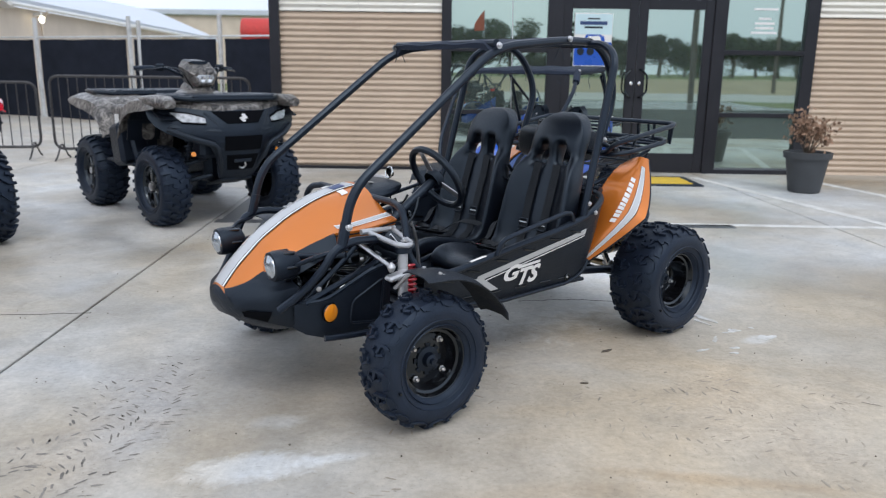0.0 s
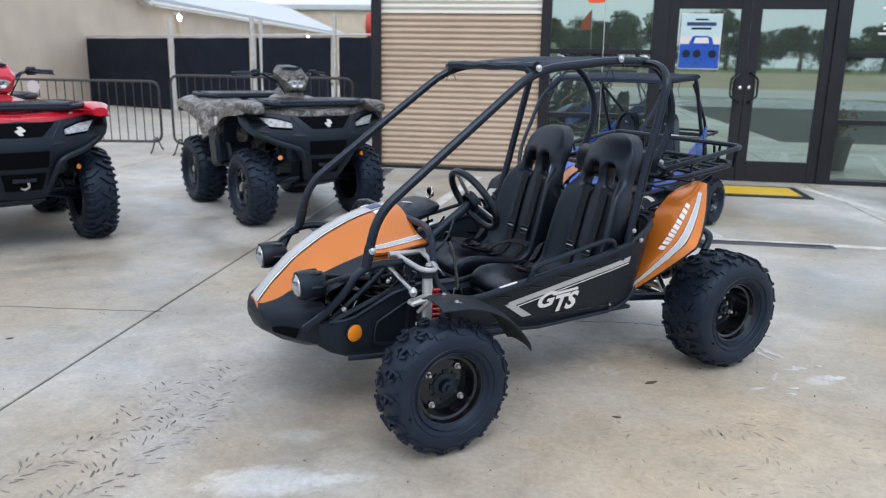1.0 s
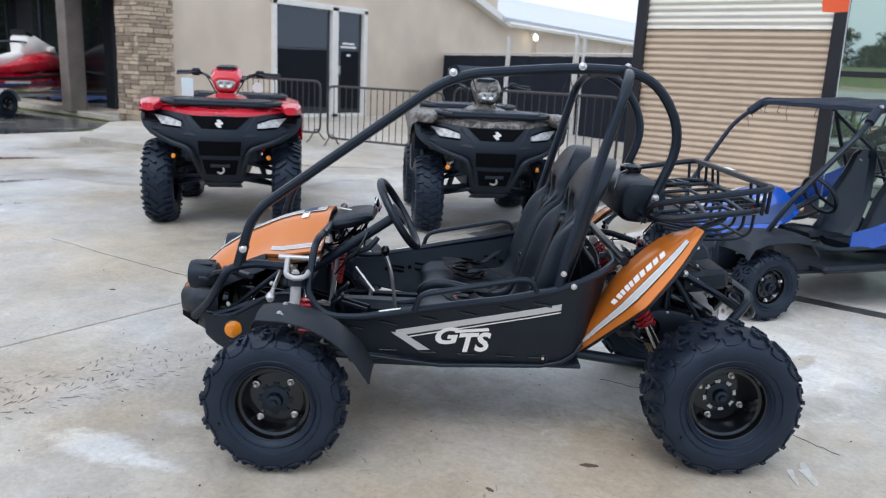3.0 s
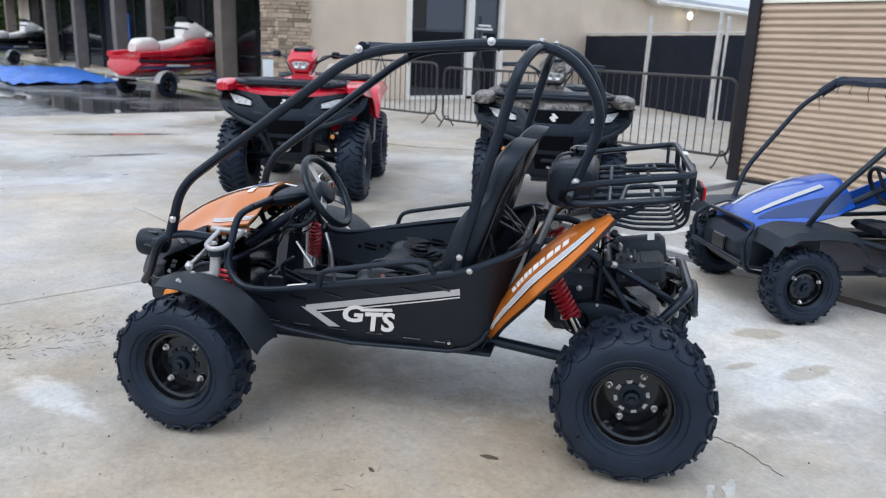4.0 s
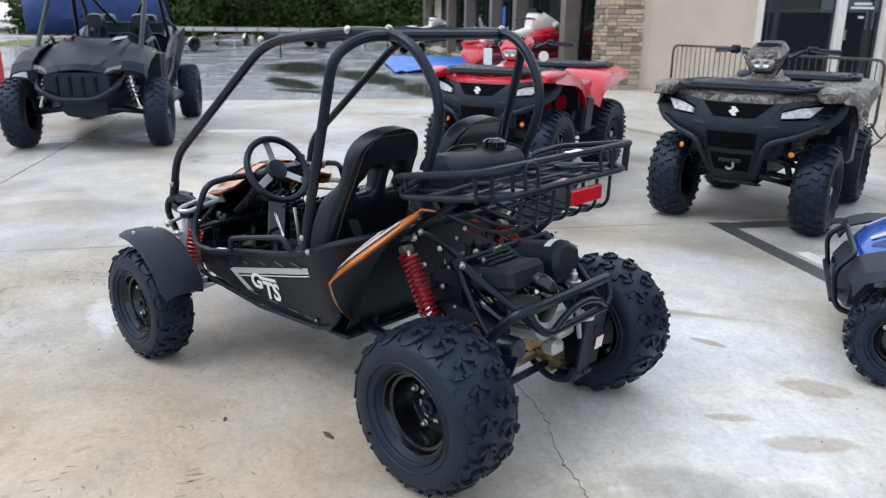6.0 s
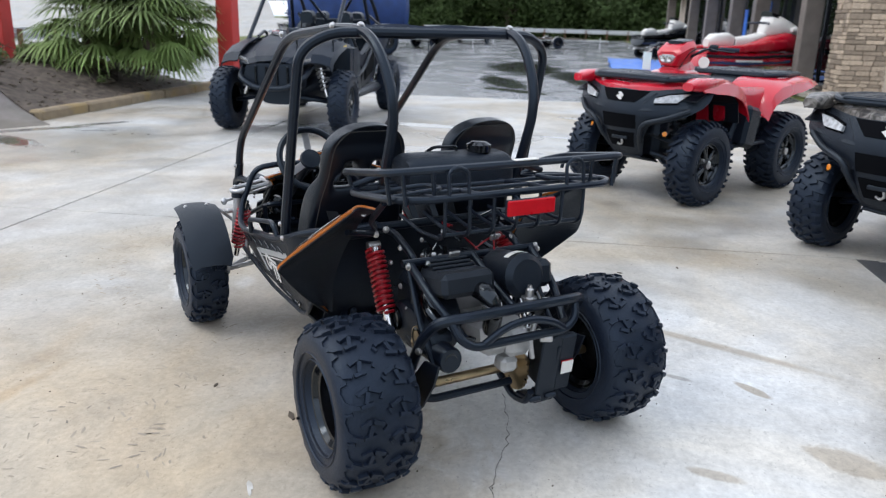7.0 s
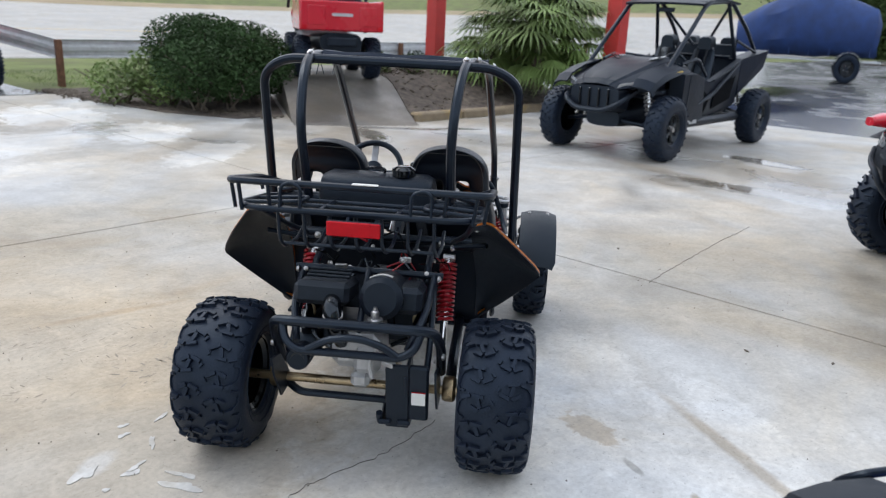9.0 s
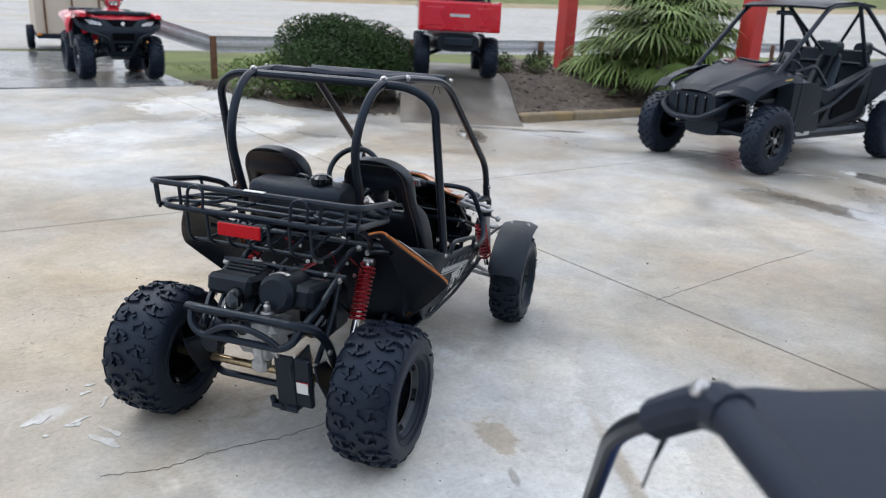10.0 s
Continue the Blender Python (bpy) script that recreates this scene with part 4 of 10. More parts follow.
g.plate(prof, 0.3, Matrix(((0, 0, -1, BX + 0.002), (1, 0, 0, 0), (0, 1, 0, 0), (0, 0, 0, 1))))
link("gable_wall", g, M_STUCCO, beige)
g = Geo().loft([[(BX, 23.1, -0.05), (BX - 0.3, 23.1, -0.05), (BX - 0.3, 23.1, 3.1), (BX, 23.1, 3.1)], [(-16.1, 53, -0.05), (-16.4, 53, -0.05), (-16.4, 53, 3.1), (-16.1, 53, 3.1)]])
link("long_wall", g, M_STUCCO, beige)
g = Geo().shell([[(BX + 0.35, 23.0, 3.2), (-15.75, 53.4, 3.2)], [(-20.2, 23.0, 5.05), (-20.6, 55.6, 5.05)]], 0.12)
link("white_roof", g, M_WHITEROOF, beige, "white standing metal roof")
g = Geo().tube([(BX + 0.42, 23.2, 3.12), (-15.68, 53.4, 3.12)], 0.07, 6)
link("gutter", g, M_WHITE, beige)
g = Geo().loft([[(BX + 0.3, y, z), (BX + 0.3, y, z - 0.22), (BX - 0.4, y, z - 0.22), (BX - 0.4, y, z)] for y, z in ((23.6, 3.22), (20.2, 4.3), (15.0, 6.1), (10.0, 7.2))])
link("gable_fascia", g, M_WHITE, beige)
for a in (26.0, 35.0, 44.0):
    x = BX - (a - 23.1) * 0.0937 + 0.05
    link("downpipe", Geo().tube([(x + 0.3, a, 3.05), (x + 0.06, a, 2.8), (x + 0.06, a, 0.1)], 0.045, 8, 0.08), M_STUCCO, beige)
for x, y in ((-13.35, 25.4), (-15.05, 43.5)):
    lamp_o = thing("wall_lamp", pose(x, y, 2.75), "small lit security lamp on the beige wall", "lamp", "wall lamps")
    link("bracket", Geo().box((0.1, 0, 0.2), (0.25, 0.12, 0.1), bevel=0.01), M_WHITE, lamp_o)
    m = mat("lamp_glow", (1, 0.95, 0.8)) if "lamp_glow" not in bpy.data.materials else bpy.data.materials["lamp_glow"]
    m.node_tree.nodes["Principled BSDF"].inputs["Emission Color"].default_value = (1.0, 0.93, 0.72, 1)
    m.node_tree.nodes["Principled BSDF"].inputs["Emission Strength"].default_value = 7.0
    link("bulb", Geo().lathe([(0.02, -0.12), (0.07, -0.08), (0.085, 0.0), (0.07, 0.06), (0.03, 0.09)], 16, pose(0.22, 0, 0.05)), m, lamp_o, "glowing lamp head")
# entry with white frame
entry = thing("door_entry", pose(BX, 0, 0), "white-framed glass entry door with a wide dark side pane", "door", kind="structure")
for y0, y1, z0, z1 in ((13.45, 13.57, 0.1, 2.95), (15.42, 15.64, 0.1, 2.95), (16.6, 16.74, 0.1, 2.95), (13.45, 16.74, 2.86, 3.0), (13.57, 16.6, 0.1, 0.2)):
    link("frame_bar", Geo().box((0.03, (y0 + y1) / 2, (z0 + z1) / 2), (0.14, y1 - y0, z1 - z0), bevel=0.006), M_WHITE, entry)
for y0, y1 in ((13.57, 15.42), (15.64, 16.6)):
    link("pane", Geo().box((-0.02, (y0 + y1) / 2, 1.53), (0.02, y1 - y0, 2.66)), M_DARKGLASS, entry, "dark glass")
for z, w in ((2.05, 0.45), (1.96, 0.6), (1.75, 0.14)):
    link("sign_bar", Geo().box((0.0, 16.1, z), (0.006, w, 0.05)), M_DECALW, entry, "white line of writing on the glass")
link("handle", Geo().box((0.06, 15.72, 1.35), (0.05, 0.06, 0.22), bevel=0.01), M_CHROME, entry)
# stone corner pillar, stone by stone
pillar = thing("wall_pillar", pose(-13.55, 10.25, 0), "corner pillar faced with brown and buff ledge stones", "pillar", kind="structure")
link("core", Geo().box((0, 0, 1.9), (0.80, 0.80, 3.8)), M_MORTAR, pillar, "grey mortar")
stone = None
rs = random.Random(3)
z = 0.02
while z < 3.1:
    h = rs.choice((0.07, 0.085, 0.10, 0.12))
    for side in (0, 1):
        u = -0.42
        while u < 0.40:
            w = min(rs.uniform(0.16, 0.40), 0.43 - u)
            d = rs.uniform(0.03, 0.06)
            c = (u + w / 2, -0.40 - d / 2 + 0.01, z + h / 2) if side == 0 else (0.40 + d / 2 - 0.01, u + w / 2, z + h / 2)
            s = (w - 0.012, d, h - 0.012) if side == 0 else (d, w - 0.012, h - 0.012)
            if stone is None:
                stone = link("stone", Geo().box((0, 0, 0), (1, 1, 1), bevel=0.1), M_STONE, pillar)
                o = stone
            else:
                o = again(stone, Matrix())
            o.location, o.scale = c, s
            u += w
    z += h
# showroom wing with columns
wing = thing("wall_showroom", pose(0, 0, 0), "dark-glazed showroom front behind timber-brown columns", "building", kind="structure")
link("back_wall", Geo().box((-29, 10.75, 1.9), (30, 0.2, 3.8)), M_STUCCO, wing)
link("eave_beam", Geo().box((-29, 10.0, 3.35), (30, 0.5, 0.7), bevel=0.02), M_STUCCO, wing)
link("wing_roof", Geo().box((-29, 16, 3.8), (31, 13, 0.2)), M_WHITEROOF, wing)
link("base_ledge", Geo().box((-29, 10.35, 0.06), (30, 0.7, 0.14), bevel=0.02), M_WALK, wing)
for x in (-16.4, -21.5, -25.0, -30.0, -34.6, -43):
    link("column", Geo().box((x, 10.05, 1.65), (0.42, 0.42, 3.1), bevel=0.02), M_COLUMN, wing, "brown stone-clad column")
for x in range(-41, -14, 2):
    link("pane", Geo().box((x + 0.9, 10.62, 1.6), (1.86, 0.03, 2.8)), M_DARKGLASS, wing, "dark glass")
    link("mullion", Geo().box((x - 0.05, 10.6, 1.6), (0.08, 0.08, 2.8)), M_BRONZE, wing)
for x, z in ((-22.9, 1.5), (-26.0, 1.3)):
    link("window_sticker", Geo().box((x, 10.59, z + 0.4), (0.5, 0.01, 0.9)), M_BLUETARP, wing, "blue window poster")

# far buildings behind the fence
far = thing("far_building", pose(-21, 74, 0), "low pale warehouse with a blue-grey roof, far off", "building")
link("wall", Geo().box((0, 0, 2.95), (14, 8, 5.9)), M_STUCCO, far)
link("roof", Geo().box((0, 0, 6.15), (14.6, 8.6, 0.5), bevel=0.05), M_WHITEROOF, far)
tank = thing("red_awning", pose(-14.1, 58, 3.1), "red fabric awning on a wall bracket, far off", "awning")
link("canopy", Geo().tube([(-1.0, 0, 0.85), (-0.9, 0, 0.85), (2.4, 0, 0.85)], 1.02, 18), M_POSTRED, tank)
link("post", Geo().box((1.0, 0.3, -1.6), (0.2, 0.2, 3.2)), M_GALV, tank)

# screened chain-link fence
fence = thing("screen_fence", pose(0, 0, 0), "galvanised fence hung with black screen cloth", "fence")
FA, FB = Vector((-13.75, 20.5, 0)), Vector((-1.6, 15.4, 0))
SPANS = (-0.3, 1.87, 3.22, 4.38, 5.6)
for i, k in enumerate(SPANS):
    p = FA.lerp(FB, k / 6)
    if i < len(SPANS) - 1:
        q = FA.lerp(FB, SPANS[i + 1] / 6)
        d = (q - p).normalized() * 0.12
        a, b = p + d, q - d
        rows = []
        for f in range(9):
            w = a.lerp(b, f / 8)
            sag = 0.03 * math.sin(f * 2.3 + i) + 0.02 * math.sin(f * 0.8)
            rows.append([(w.x + sag * 0.6, w.y - abs(sag), 0.07 + 0.4 * abs(sag)), (w.x, w.y - abs(sag) * 1.4, 1.1), (w.x, w.y, 1.95 - 0.3 * abs(sag))])
        link("screen", Geo().shell(rows, 0.01), M_SCREEN, fence, "black screen cloth")
        link("top_rail", Geo().rod((*p.xy, 2.0), (*q.xy, 2.0), 0.022, 8), M_GALV, fence)
    link("post", Geo().rod((*p.xy, 0), (*p.xy, 2.45), 0.05, 10), M_GALV, fence)
    if i == 2:
        link("post", Geo().rod((p.x + 0.26, p.y - 0.1, 0), (p.x + 0.26, p.y - 0.1, 2.35), 0.05, 10), M_GALV, fence)


# crowd barriers
def barrier(a, b, z, top=1.1):
    a, b = Vector((*a, 0)), Vector((*b, 0))
    d = b - a
    L = d.length
    m = Matrix.Translation(a) @ Matrix.Rotation(math.atan2(d.y, d.x), 4, "Z")
    m = Matrix.Translation((0, 0, z)) @ m
    o = thing("crowd_barrier", m, "dark grey tubular steel crowd barrier with upright bars", "barrier", "row of crowd barriers")
    link("frame", Geo().tube([(0.03, 0, 0.16), (0.03, 0, top), (L - 0.03, 0, top), (L - 0.03, 0, 0.16)], 0.020, 8, 0.14, closed=True), M_STEELDARK, o)
    n = int(L / 0.125)
    one = link("bar", Geo().rod((0, 0, 0.16), (0, 0, top), 0.0075, 6), M_STEELDARK, o)
    for i in range(1, n):
        if i == 1:
            one.matrix_basis = pose(0.03 + (L - 0.06) / n, 0, 0)
        else:
            again(one, pose(0.03 + (L - 0.06) * i / n, 0, 0))
    for x in (0.12, L - 0.12):
        link("foot", Geo().tube([(x, -0.28, 0.013), (x, -0.2, 0.05), (x, -0.03, 0.22), (x, 0.03, 0.22), (x, 0.2, 0.05), (x, 0.28, 0.013)], 0.013, 6), M_STEELDARK, o)
    return o


for a, b, z in (((-10.3, 10.05), (-8.25, 10.48), 0.10), ((-8.15, 10.5), (-5.82, 10.95), 0.03), ((-5.70, 10.98), (-2.85, 11.25), 0.003)):
    barrier(a, b, z, 1.19 if a[0] > -6 else 1.07)
# ---- planted island, ramp, guard rail, posts ----
RAMP_A, RAMP_B, RAMP_D = Vector((-4.25, -3.35, 0)), Vector((-6.0, -2.4, 0)), Vector((-0.5, -0.866, 0))


def ease(f):
    f = min(1.0, max(0.0, f))
    return f * f * (3 - 2 * f)


def bed_x(y):
    """Where the bed meets the ramp."""
    return min(-6.15, RAMP_B.x - 0.5 * (-2.4 - y) / 0.866)


RISE = ((0, 0.0), (0.35, 0.035), (0.9, 0.15), (1.6, 0.35), (2.2, 0.49), (2.7, 0.545), (3.2, 0.55), (5.8, 0.55), (6.6, 0.0))


def ramp_z(run):
    for (a, za), (b, zb) in zip(RISE, RISE[1:]):
        if a <= run <= b:
            return za + (zb - za) * (run - a) / (b - a)
    return 0.0


def bed_z(x, y):
    """The mound of the planting bed, level with the ramp where they meet."""
    mound = 0.10 + 0.46 * ease((-2.9 - y) / 2.0) * ease((x + 12.4) / 1.3) + 0.03 * noise.noise(Vector((x * 1.4, y * 1.4, 0)))
    beside = ramp_z((-2.4 - y) / 0.866) + 0.02
    return beside + (mound - beside) * ease((bed_x(y) - x) / 1.1)


rows = []
for i in range(34):
    y = -2.86 - 6.6 * i / 33
    rows.append([(x, y, bed_z(x, y)) for x in (-12.3 + (bed_x(y) + 12.3) * j / 30 for j in range(31))])
tagged(link("planting_bed", Geo().shell(rows, 0.5), M_MULCH), "raised mound of brown mulch and fallen leaves", "planting bed", kind="structure")
curb = thing("curb", pose(0, 0, 0), "stained concrete curb round the planting bed", "curb", kind="structure")
for k in range(5):
    a, b = -6.3 - k * 1.15, -6.3 - (k + 1) * 1.15 + 0.02
    link("curb_stone", Geo().box(((a + b) / 2, -2.86 + 0.02 * (k % 2), 0.05), (a - b, 0.2, 0.19), (0, 0, rnd.uniform(-1, 1)), 0.03), M_CURB, curb)
g = Geo().plate([(-2.8, -9.6), (-2.9, -7.4), (-3.25, -5.5), (-3.9, -4.35), (-4.75, -4.35), (-7.4, -9.0)], 0.05, pose(0, 0, -0.03))
tagged(link("hedge_bed", g, M_MULCH), "low bed of mulch under the hedge", "planting bed", kind="structure")
g = Geo()
rings = []
for run, z in RISE:
    p, q = RAMP_A + RAMP_D * run, RAMP_B + RAMP_D * run
    rings.append([(p.x, p.y, -0.03), (q.x, q.y, -0.03), (q.x, q.y, z + 0.002), (p.x, p.y, z + 0.002)])
g.loft(rings)
tagged(link("display_ramp", g, M_RAMP), "dark wet concrete ramp rising to a raised display pad", "ramp", kind="structure")
rocks = Geo()
for _ in range(320):
    y = rnd.uniform(-6.6, -2.95)
    x = rnd.uniform(-11.8, bed_x(y) - 0.05)
    k = rnd.uniform(0.015, 0.06)
    rocks.box((x, y, bed_z(x, y) + k * 0.15), (k, k * 1.5, k * 0.5), (rnd.uniform(-20, 40), rnd.uniform(-20, 20), rnd.uniform(0, 180)), k * 0.12)
for _ in range(900):
    f = rnd.random()
    x, y = Vector((-2.75, -9.4)).lerp(Vector((-3.0, -7.0)), f * 2) if f < 0.5 else Vector((-3.0, -7.0)).lerp(Vector((-4.3, -4.2)), f * 2 - 1)
    x, y = x + rnd.gauss(-0.12, 0.16), y + rnd.gauss(0, 0.16)
    k = rnd.uniform(0.012, 0.045)
    rocks.box((x, y, 0.022), (k, k * 1.5, k * 0.5), (rnd.uniform(-20, 40), rnd.uniform(-20, 20), rnd.uniform(0, 180)), k * 0.12)
tagged(link("bed_litter", rocks, M_BARK), "dry leaves and bark pieces scattered on the mulch", "leaf litter", kind="stuff")
for x, y, z in ((-10.4, -6.47, 0.5), (-11.0, -2.05, 0.0)):
    o = thing("red_post", pose(x, y, z), "tall square red painted steel sign post", "post", "red sign posts")
    link("shaft", Geo().box((0, 0, 2.2), (0.32, 0.32, 4.4), bevel=0.01), M_POSTRED, o)
    link("base_plate", Geo().box((0, 0, 0.02), (0.52, 0.52, 0.04), bevel=0.005), M_POSTRED, o)


def rail_run(name, pts, label):
    o = thing(name, pose(0, 0, 0), label, "guard rail", "guard rails along the lot")
    for i in range(len(pts) - 1):
        a, b = Vector(pts[i]), Vector(pts[i + 1])
        d = Vector((b.x - a.x, b.y - a.y, 0)).normalized()
        s = Vector((-d.y, d.x, 0))
        prof = [(0.0, 0.60), (0.06, 0.635), (0.06, 0.70), (0.0, 0.75), (0.0, 0.82), (0.06, 0.87), (0.06, 0.935), (0.0, 0.97)]
        g = Geo().shell([[tuple(p + s * u + Vector((0, 0, w))) for u, w in prof] for p in (a, b)], 0.006)
        link("beam", g, M_GALV, o)
        n = max(1, int((b - a).length / 2.0))
        for k in range(n):
            p = a.lerp(b, k / n) - s * 0.09
            link("post", Geo().box((p.x, p.y, 0.42), (0.11, 0.14, 0.98), (0, 0, math.degrees(math.atan2(d.y, d.x))), 0.01), M_RUST, o)
    return o


rail_run("guard_rail", [(-2.25, -12.0, 0.34), (-3.45, -10.45, -0.06), (-9.0, -11.0, -0.06), (-14.0, -11.6, -0.05), (-30.0, -13.2, 0.0)], "weathered galvanised guard rail with a bent end")
rail_run("guard_rail", [(-74, -10, 0), (-74, 10, 0), (-72, 30, 0)], "long galvanised guard rail at the lot's far side")


# ---- wheels ----
MESHES = {}


def cached(key, material, build, sharp=35):
    """Mesh data built once and shared by every alike part."""
    if key not in MESHES:
        o = link(key, build(), material, sharp=sharp)
        MESHES[key] = o.data
        bpy.data.objects.remove(o)
    return MESHES[key]


def use(name, data, parent, m=None, label=""):
    o = new(name, data)
    o.parent = parent
    if m is not None:
        o.matrix_basis = m
    return tagged(o, label) if label else o


def tyre_geo(R, w, rim, style):
    """A knobbly tyre round z, w wide."""
    g = Geo()
    h, s = w / 2, R - rim
    k = 0.93 if style != "road" else 1.0
    T = R - 0.014
    prof = [(rim, -h * 0.72), (rim + 0.012, -h * 0.86), (rim + s * 0.35, -h), (rim + s * 0.62, -h * 0.985), (T - s * 0.16, -h * 0.90), (T - s * 0.05, -h * 0.74), (T, -h * 0.4), (T + 0.003, 0)]
    prof = prof + [(r, -z) for r, z in reversed(prof[:-1])]
    g.lathe(prof, 56, cap=False)
    g.lathe([(rim, h * 0.72), (rim - 0.006, 0), (rim, -h * 0.72)], 56, cap=False)

    side_run = [(0.0, T + 0.003), (0.4, T + 0.001), (0.74, T - s * 0.05), (0.90, T - s * 0.16), (0.985, rim + s * 0.62), (1.0, rim + s * 0.35)]
    run = [0.0]
    for (z0, r0), (z1, r1) in zip(side_run, side_run[1:]):
        run.append(run[-1] + math.hypot((z1 - z0) * h, r1 - r0))

    def surf(a, z, lift):
        """The point at angle a and z metres from the middle of the tread, along its skin."""
        d = min(abs(z), run[-1] - 0.001)
        k = max(i for i in range(5) if run[i] <= d)
        f = (d - run[k]) / (run[k + 1] - run[k])
        (z0, r0), (z1, r1) = side_run[k], side_run[k + 1]
        L = math.hypot((z1 - z0) * h, r1 - r0)
        nr, nz = (z1 - z0) * h / L, (r0 - r1) / L
        r = r0 + (r1 - r0) * f + nr * lift
        x = math.copysign((z0 + (z1 - z0) * f) * h + nz * lift, z)
        return (r * math.cos(a), r * math.sin(a), x)

    def lug(line, wid, lift, steps=3):
        """A block along a line of (angle, z) on the tread."""
        top, bot = [], []
        for (a0, z0), (a1, z1) in zip(line, line[1:]):
            n = steps
            for i in range(n):
                t = i / n
                top.append((a0 + (a1 - a0) * t, z0 + (z1 - z0) * t))
        top.append(line[-1])
        vs, fs = [], []
        for i, (a, z) in enumerate(top):
            b, c = top[max(i - 1, 0)], top[min(i + 1, len(top) - 1)]
            du, dz = (c[0] - b[0]) * R, c[1] - b[1]
            L = math.hypot(du, dz) or 1
            na, nz = -dz / L / R, du / L
            for sgn, ww, up in ((-1, wid, -0.006), (-1, wid * 0.78, lift), (1, wid * 0.78, lift), (1, wid, -0.006)):
                vs.append(surf(a + sgn * na * ww, z + sgn * nz * ww, up))
        m = len(top)
        for i in range(m - 1):
            for j in range(3):
                fs.append((i * 4 + j, i * 4 + j + 1, (i + 1) * 4 + j + 1, (i + 1) * 4 + j))
        fs += [(3, 2, 1, 0), tuple((m - 1) * 4 + j for j in range(4))]
        g.add(vs, fs)

    if style == "buggy":
        n = 18 if w > 0.25 else 17
        st = 2 * math.pi / n
        q = 0.72 if w > 0.25 else 0.60
        k = q / R
        e0 = run[2]
        for i in range(n):
            for sd in (-1, 1):
                a, c = st * (i + (0.5 if sd > 0 else 0)), sd * h * 0.36
                lug([(a, c - sd * 0.002), (a - 0.022 * k, c - sd * 0.050 * q)], 0.0115 * q, 0.0125)
                lug([(a, c + sd * 0.006), (a - 0.020 * k, c + sd * 0.050 * q)], 0.0115 * q, 0.0125)
                lug([(a - 0.014 * k, c + sd * 0.002), (a - 0.062 * k, c + sd * 0.016 * q)], 0.0105 * q, 0.012)
                lug([(a - 0.066 * k, c - sd * 0.012 * q), (a - 0.074 * k, c + sd * 0.040 * q)], 0.0105 * q, 0.0125)
                lug([(a - 0.030 * k, sd * 0.004), (a - 0.052 * k, sd * 0.020 * q)], 0.008 * q, 0.010)
                b = a - 0.075 * k
                lug([(b, sd * (e0 - 0.022 * q)), (b + 0.014 * k, sd * (e0 + 0.012 * q))], 0.012 * q, 0.015)
                lug([(b + 0.018 * k, sd * (e0 + 0.012 * q)), (b + 0.040 * k, sd * (e0 + 0.034 * q)), (b + 0.085 * k, sd * (e0 + 0.044 * q)), (b + 0.125 * k, sd * (e0 + 0.036 * q))], 0.0055 * q, 0.006)
                lug([(b - 0.020 * k, sd * (e0 + 0.004 * q)), (b - 0.026 * k, sd * (e0 + 0.036 * q))], 0.007 * q, 0.008)
    else:
        n = 18 if style == "mud" else 24
        st = 2 * math.pi / n
        for i in range(n):
            for sd in (-1, 1):
                a = st * (i + (0.5 if sd > 0 else 0))
                if style == "mud":
                    lug([(a, sd * h * 0.02), (a + st * 0.45, sd * h * 0.55), (a + st * 0.42, sd * h * 0.98)], w * 0.055, 0.022)
                    lug([(a + st * 0.85, sd * h * 0.45), (a + st * 0.95, sd * h * 0.95)], w * 0.05, 0.02)
                else:
                    lug([(a, sd * h * 0.05), (a + st * 0.2, sd * h * 0.42)], w * 0.07, 0.016)
                    lug([(a + st * 0.5, sd * h * 0.5), (a + st * 0.45, sd * h * 0.96)], w * 0.07, 0.016)
    for r in (rim + s * 0.12, rim + s * 0.30):
        for sd in (-1, 1):
            z = sd * h * (0.93 if r < rim + s * 0.2 else 0.995)
            g.lathe([(r - 0.003, z - sd * 0.002), (r, z + sd * 0.0025), (r + 0.003, z - sd * 0.001)], 56, cap=False)
    return g


def rim_geo(rim, w, deep, style):
    """A rim round z; the outer face looks along +z, its disc set back by deep."""
    g = Geo()
    h = w / 2 * 0.80
    d = h - deep
    g.lathe([(rim + 0.008, h), (rim + 0.010, h - 0.006), (rim - 0.004, h - 0.012), (rim - 0.012, h - 0.03), (rim - 0.022, h - 0.034), (rim - 0.026, d + 0.02), (rim - 0.040, d), (rim * 0.55, d + 0.004), (0.03, d + 0.008), (0.0, d + 0.008)], 48, cap=False)
    g.lathe([(rim - 0.03, d - 0.004), (rim - 0.022, -h + 0.02), (rim + 0.008, -h)], 48, cap=False)
    g.lathe([(rim - 0.004, h - 0.012), (rim - 0.004, -h)], 48, cap=False)
    return g


def spoke_geo(rim, w, deep, n):
    g = Geo()
    d = w / 2 * 0.8 - deep + 0.012
    for i in range(n):
        a = 2 * math.pi * i / n
        for s in (-1, 1):
            b = a + s * 0.13
            p0 = (0.045 * math.cos(a), 0.045 * math.sin(a), d + 0.012)
            p1 = ((rim - 0.02) * math.cos(b), (rim - 0.02) * math.sin(b), d + 0.006)
            g.tube([p0, p1], 0.012, 6, r2=0.010)
    return g


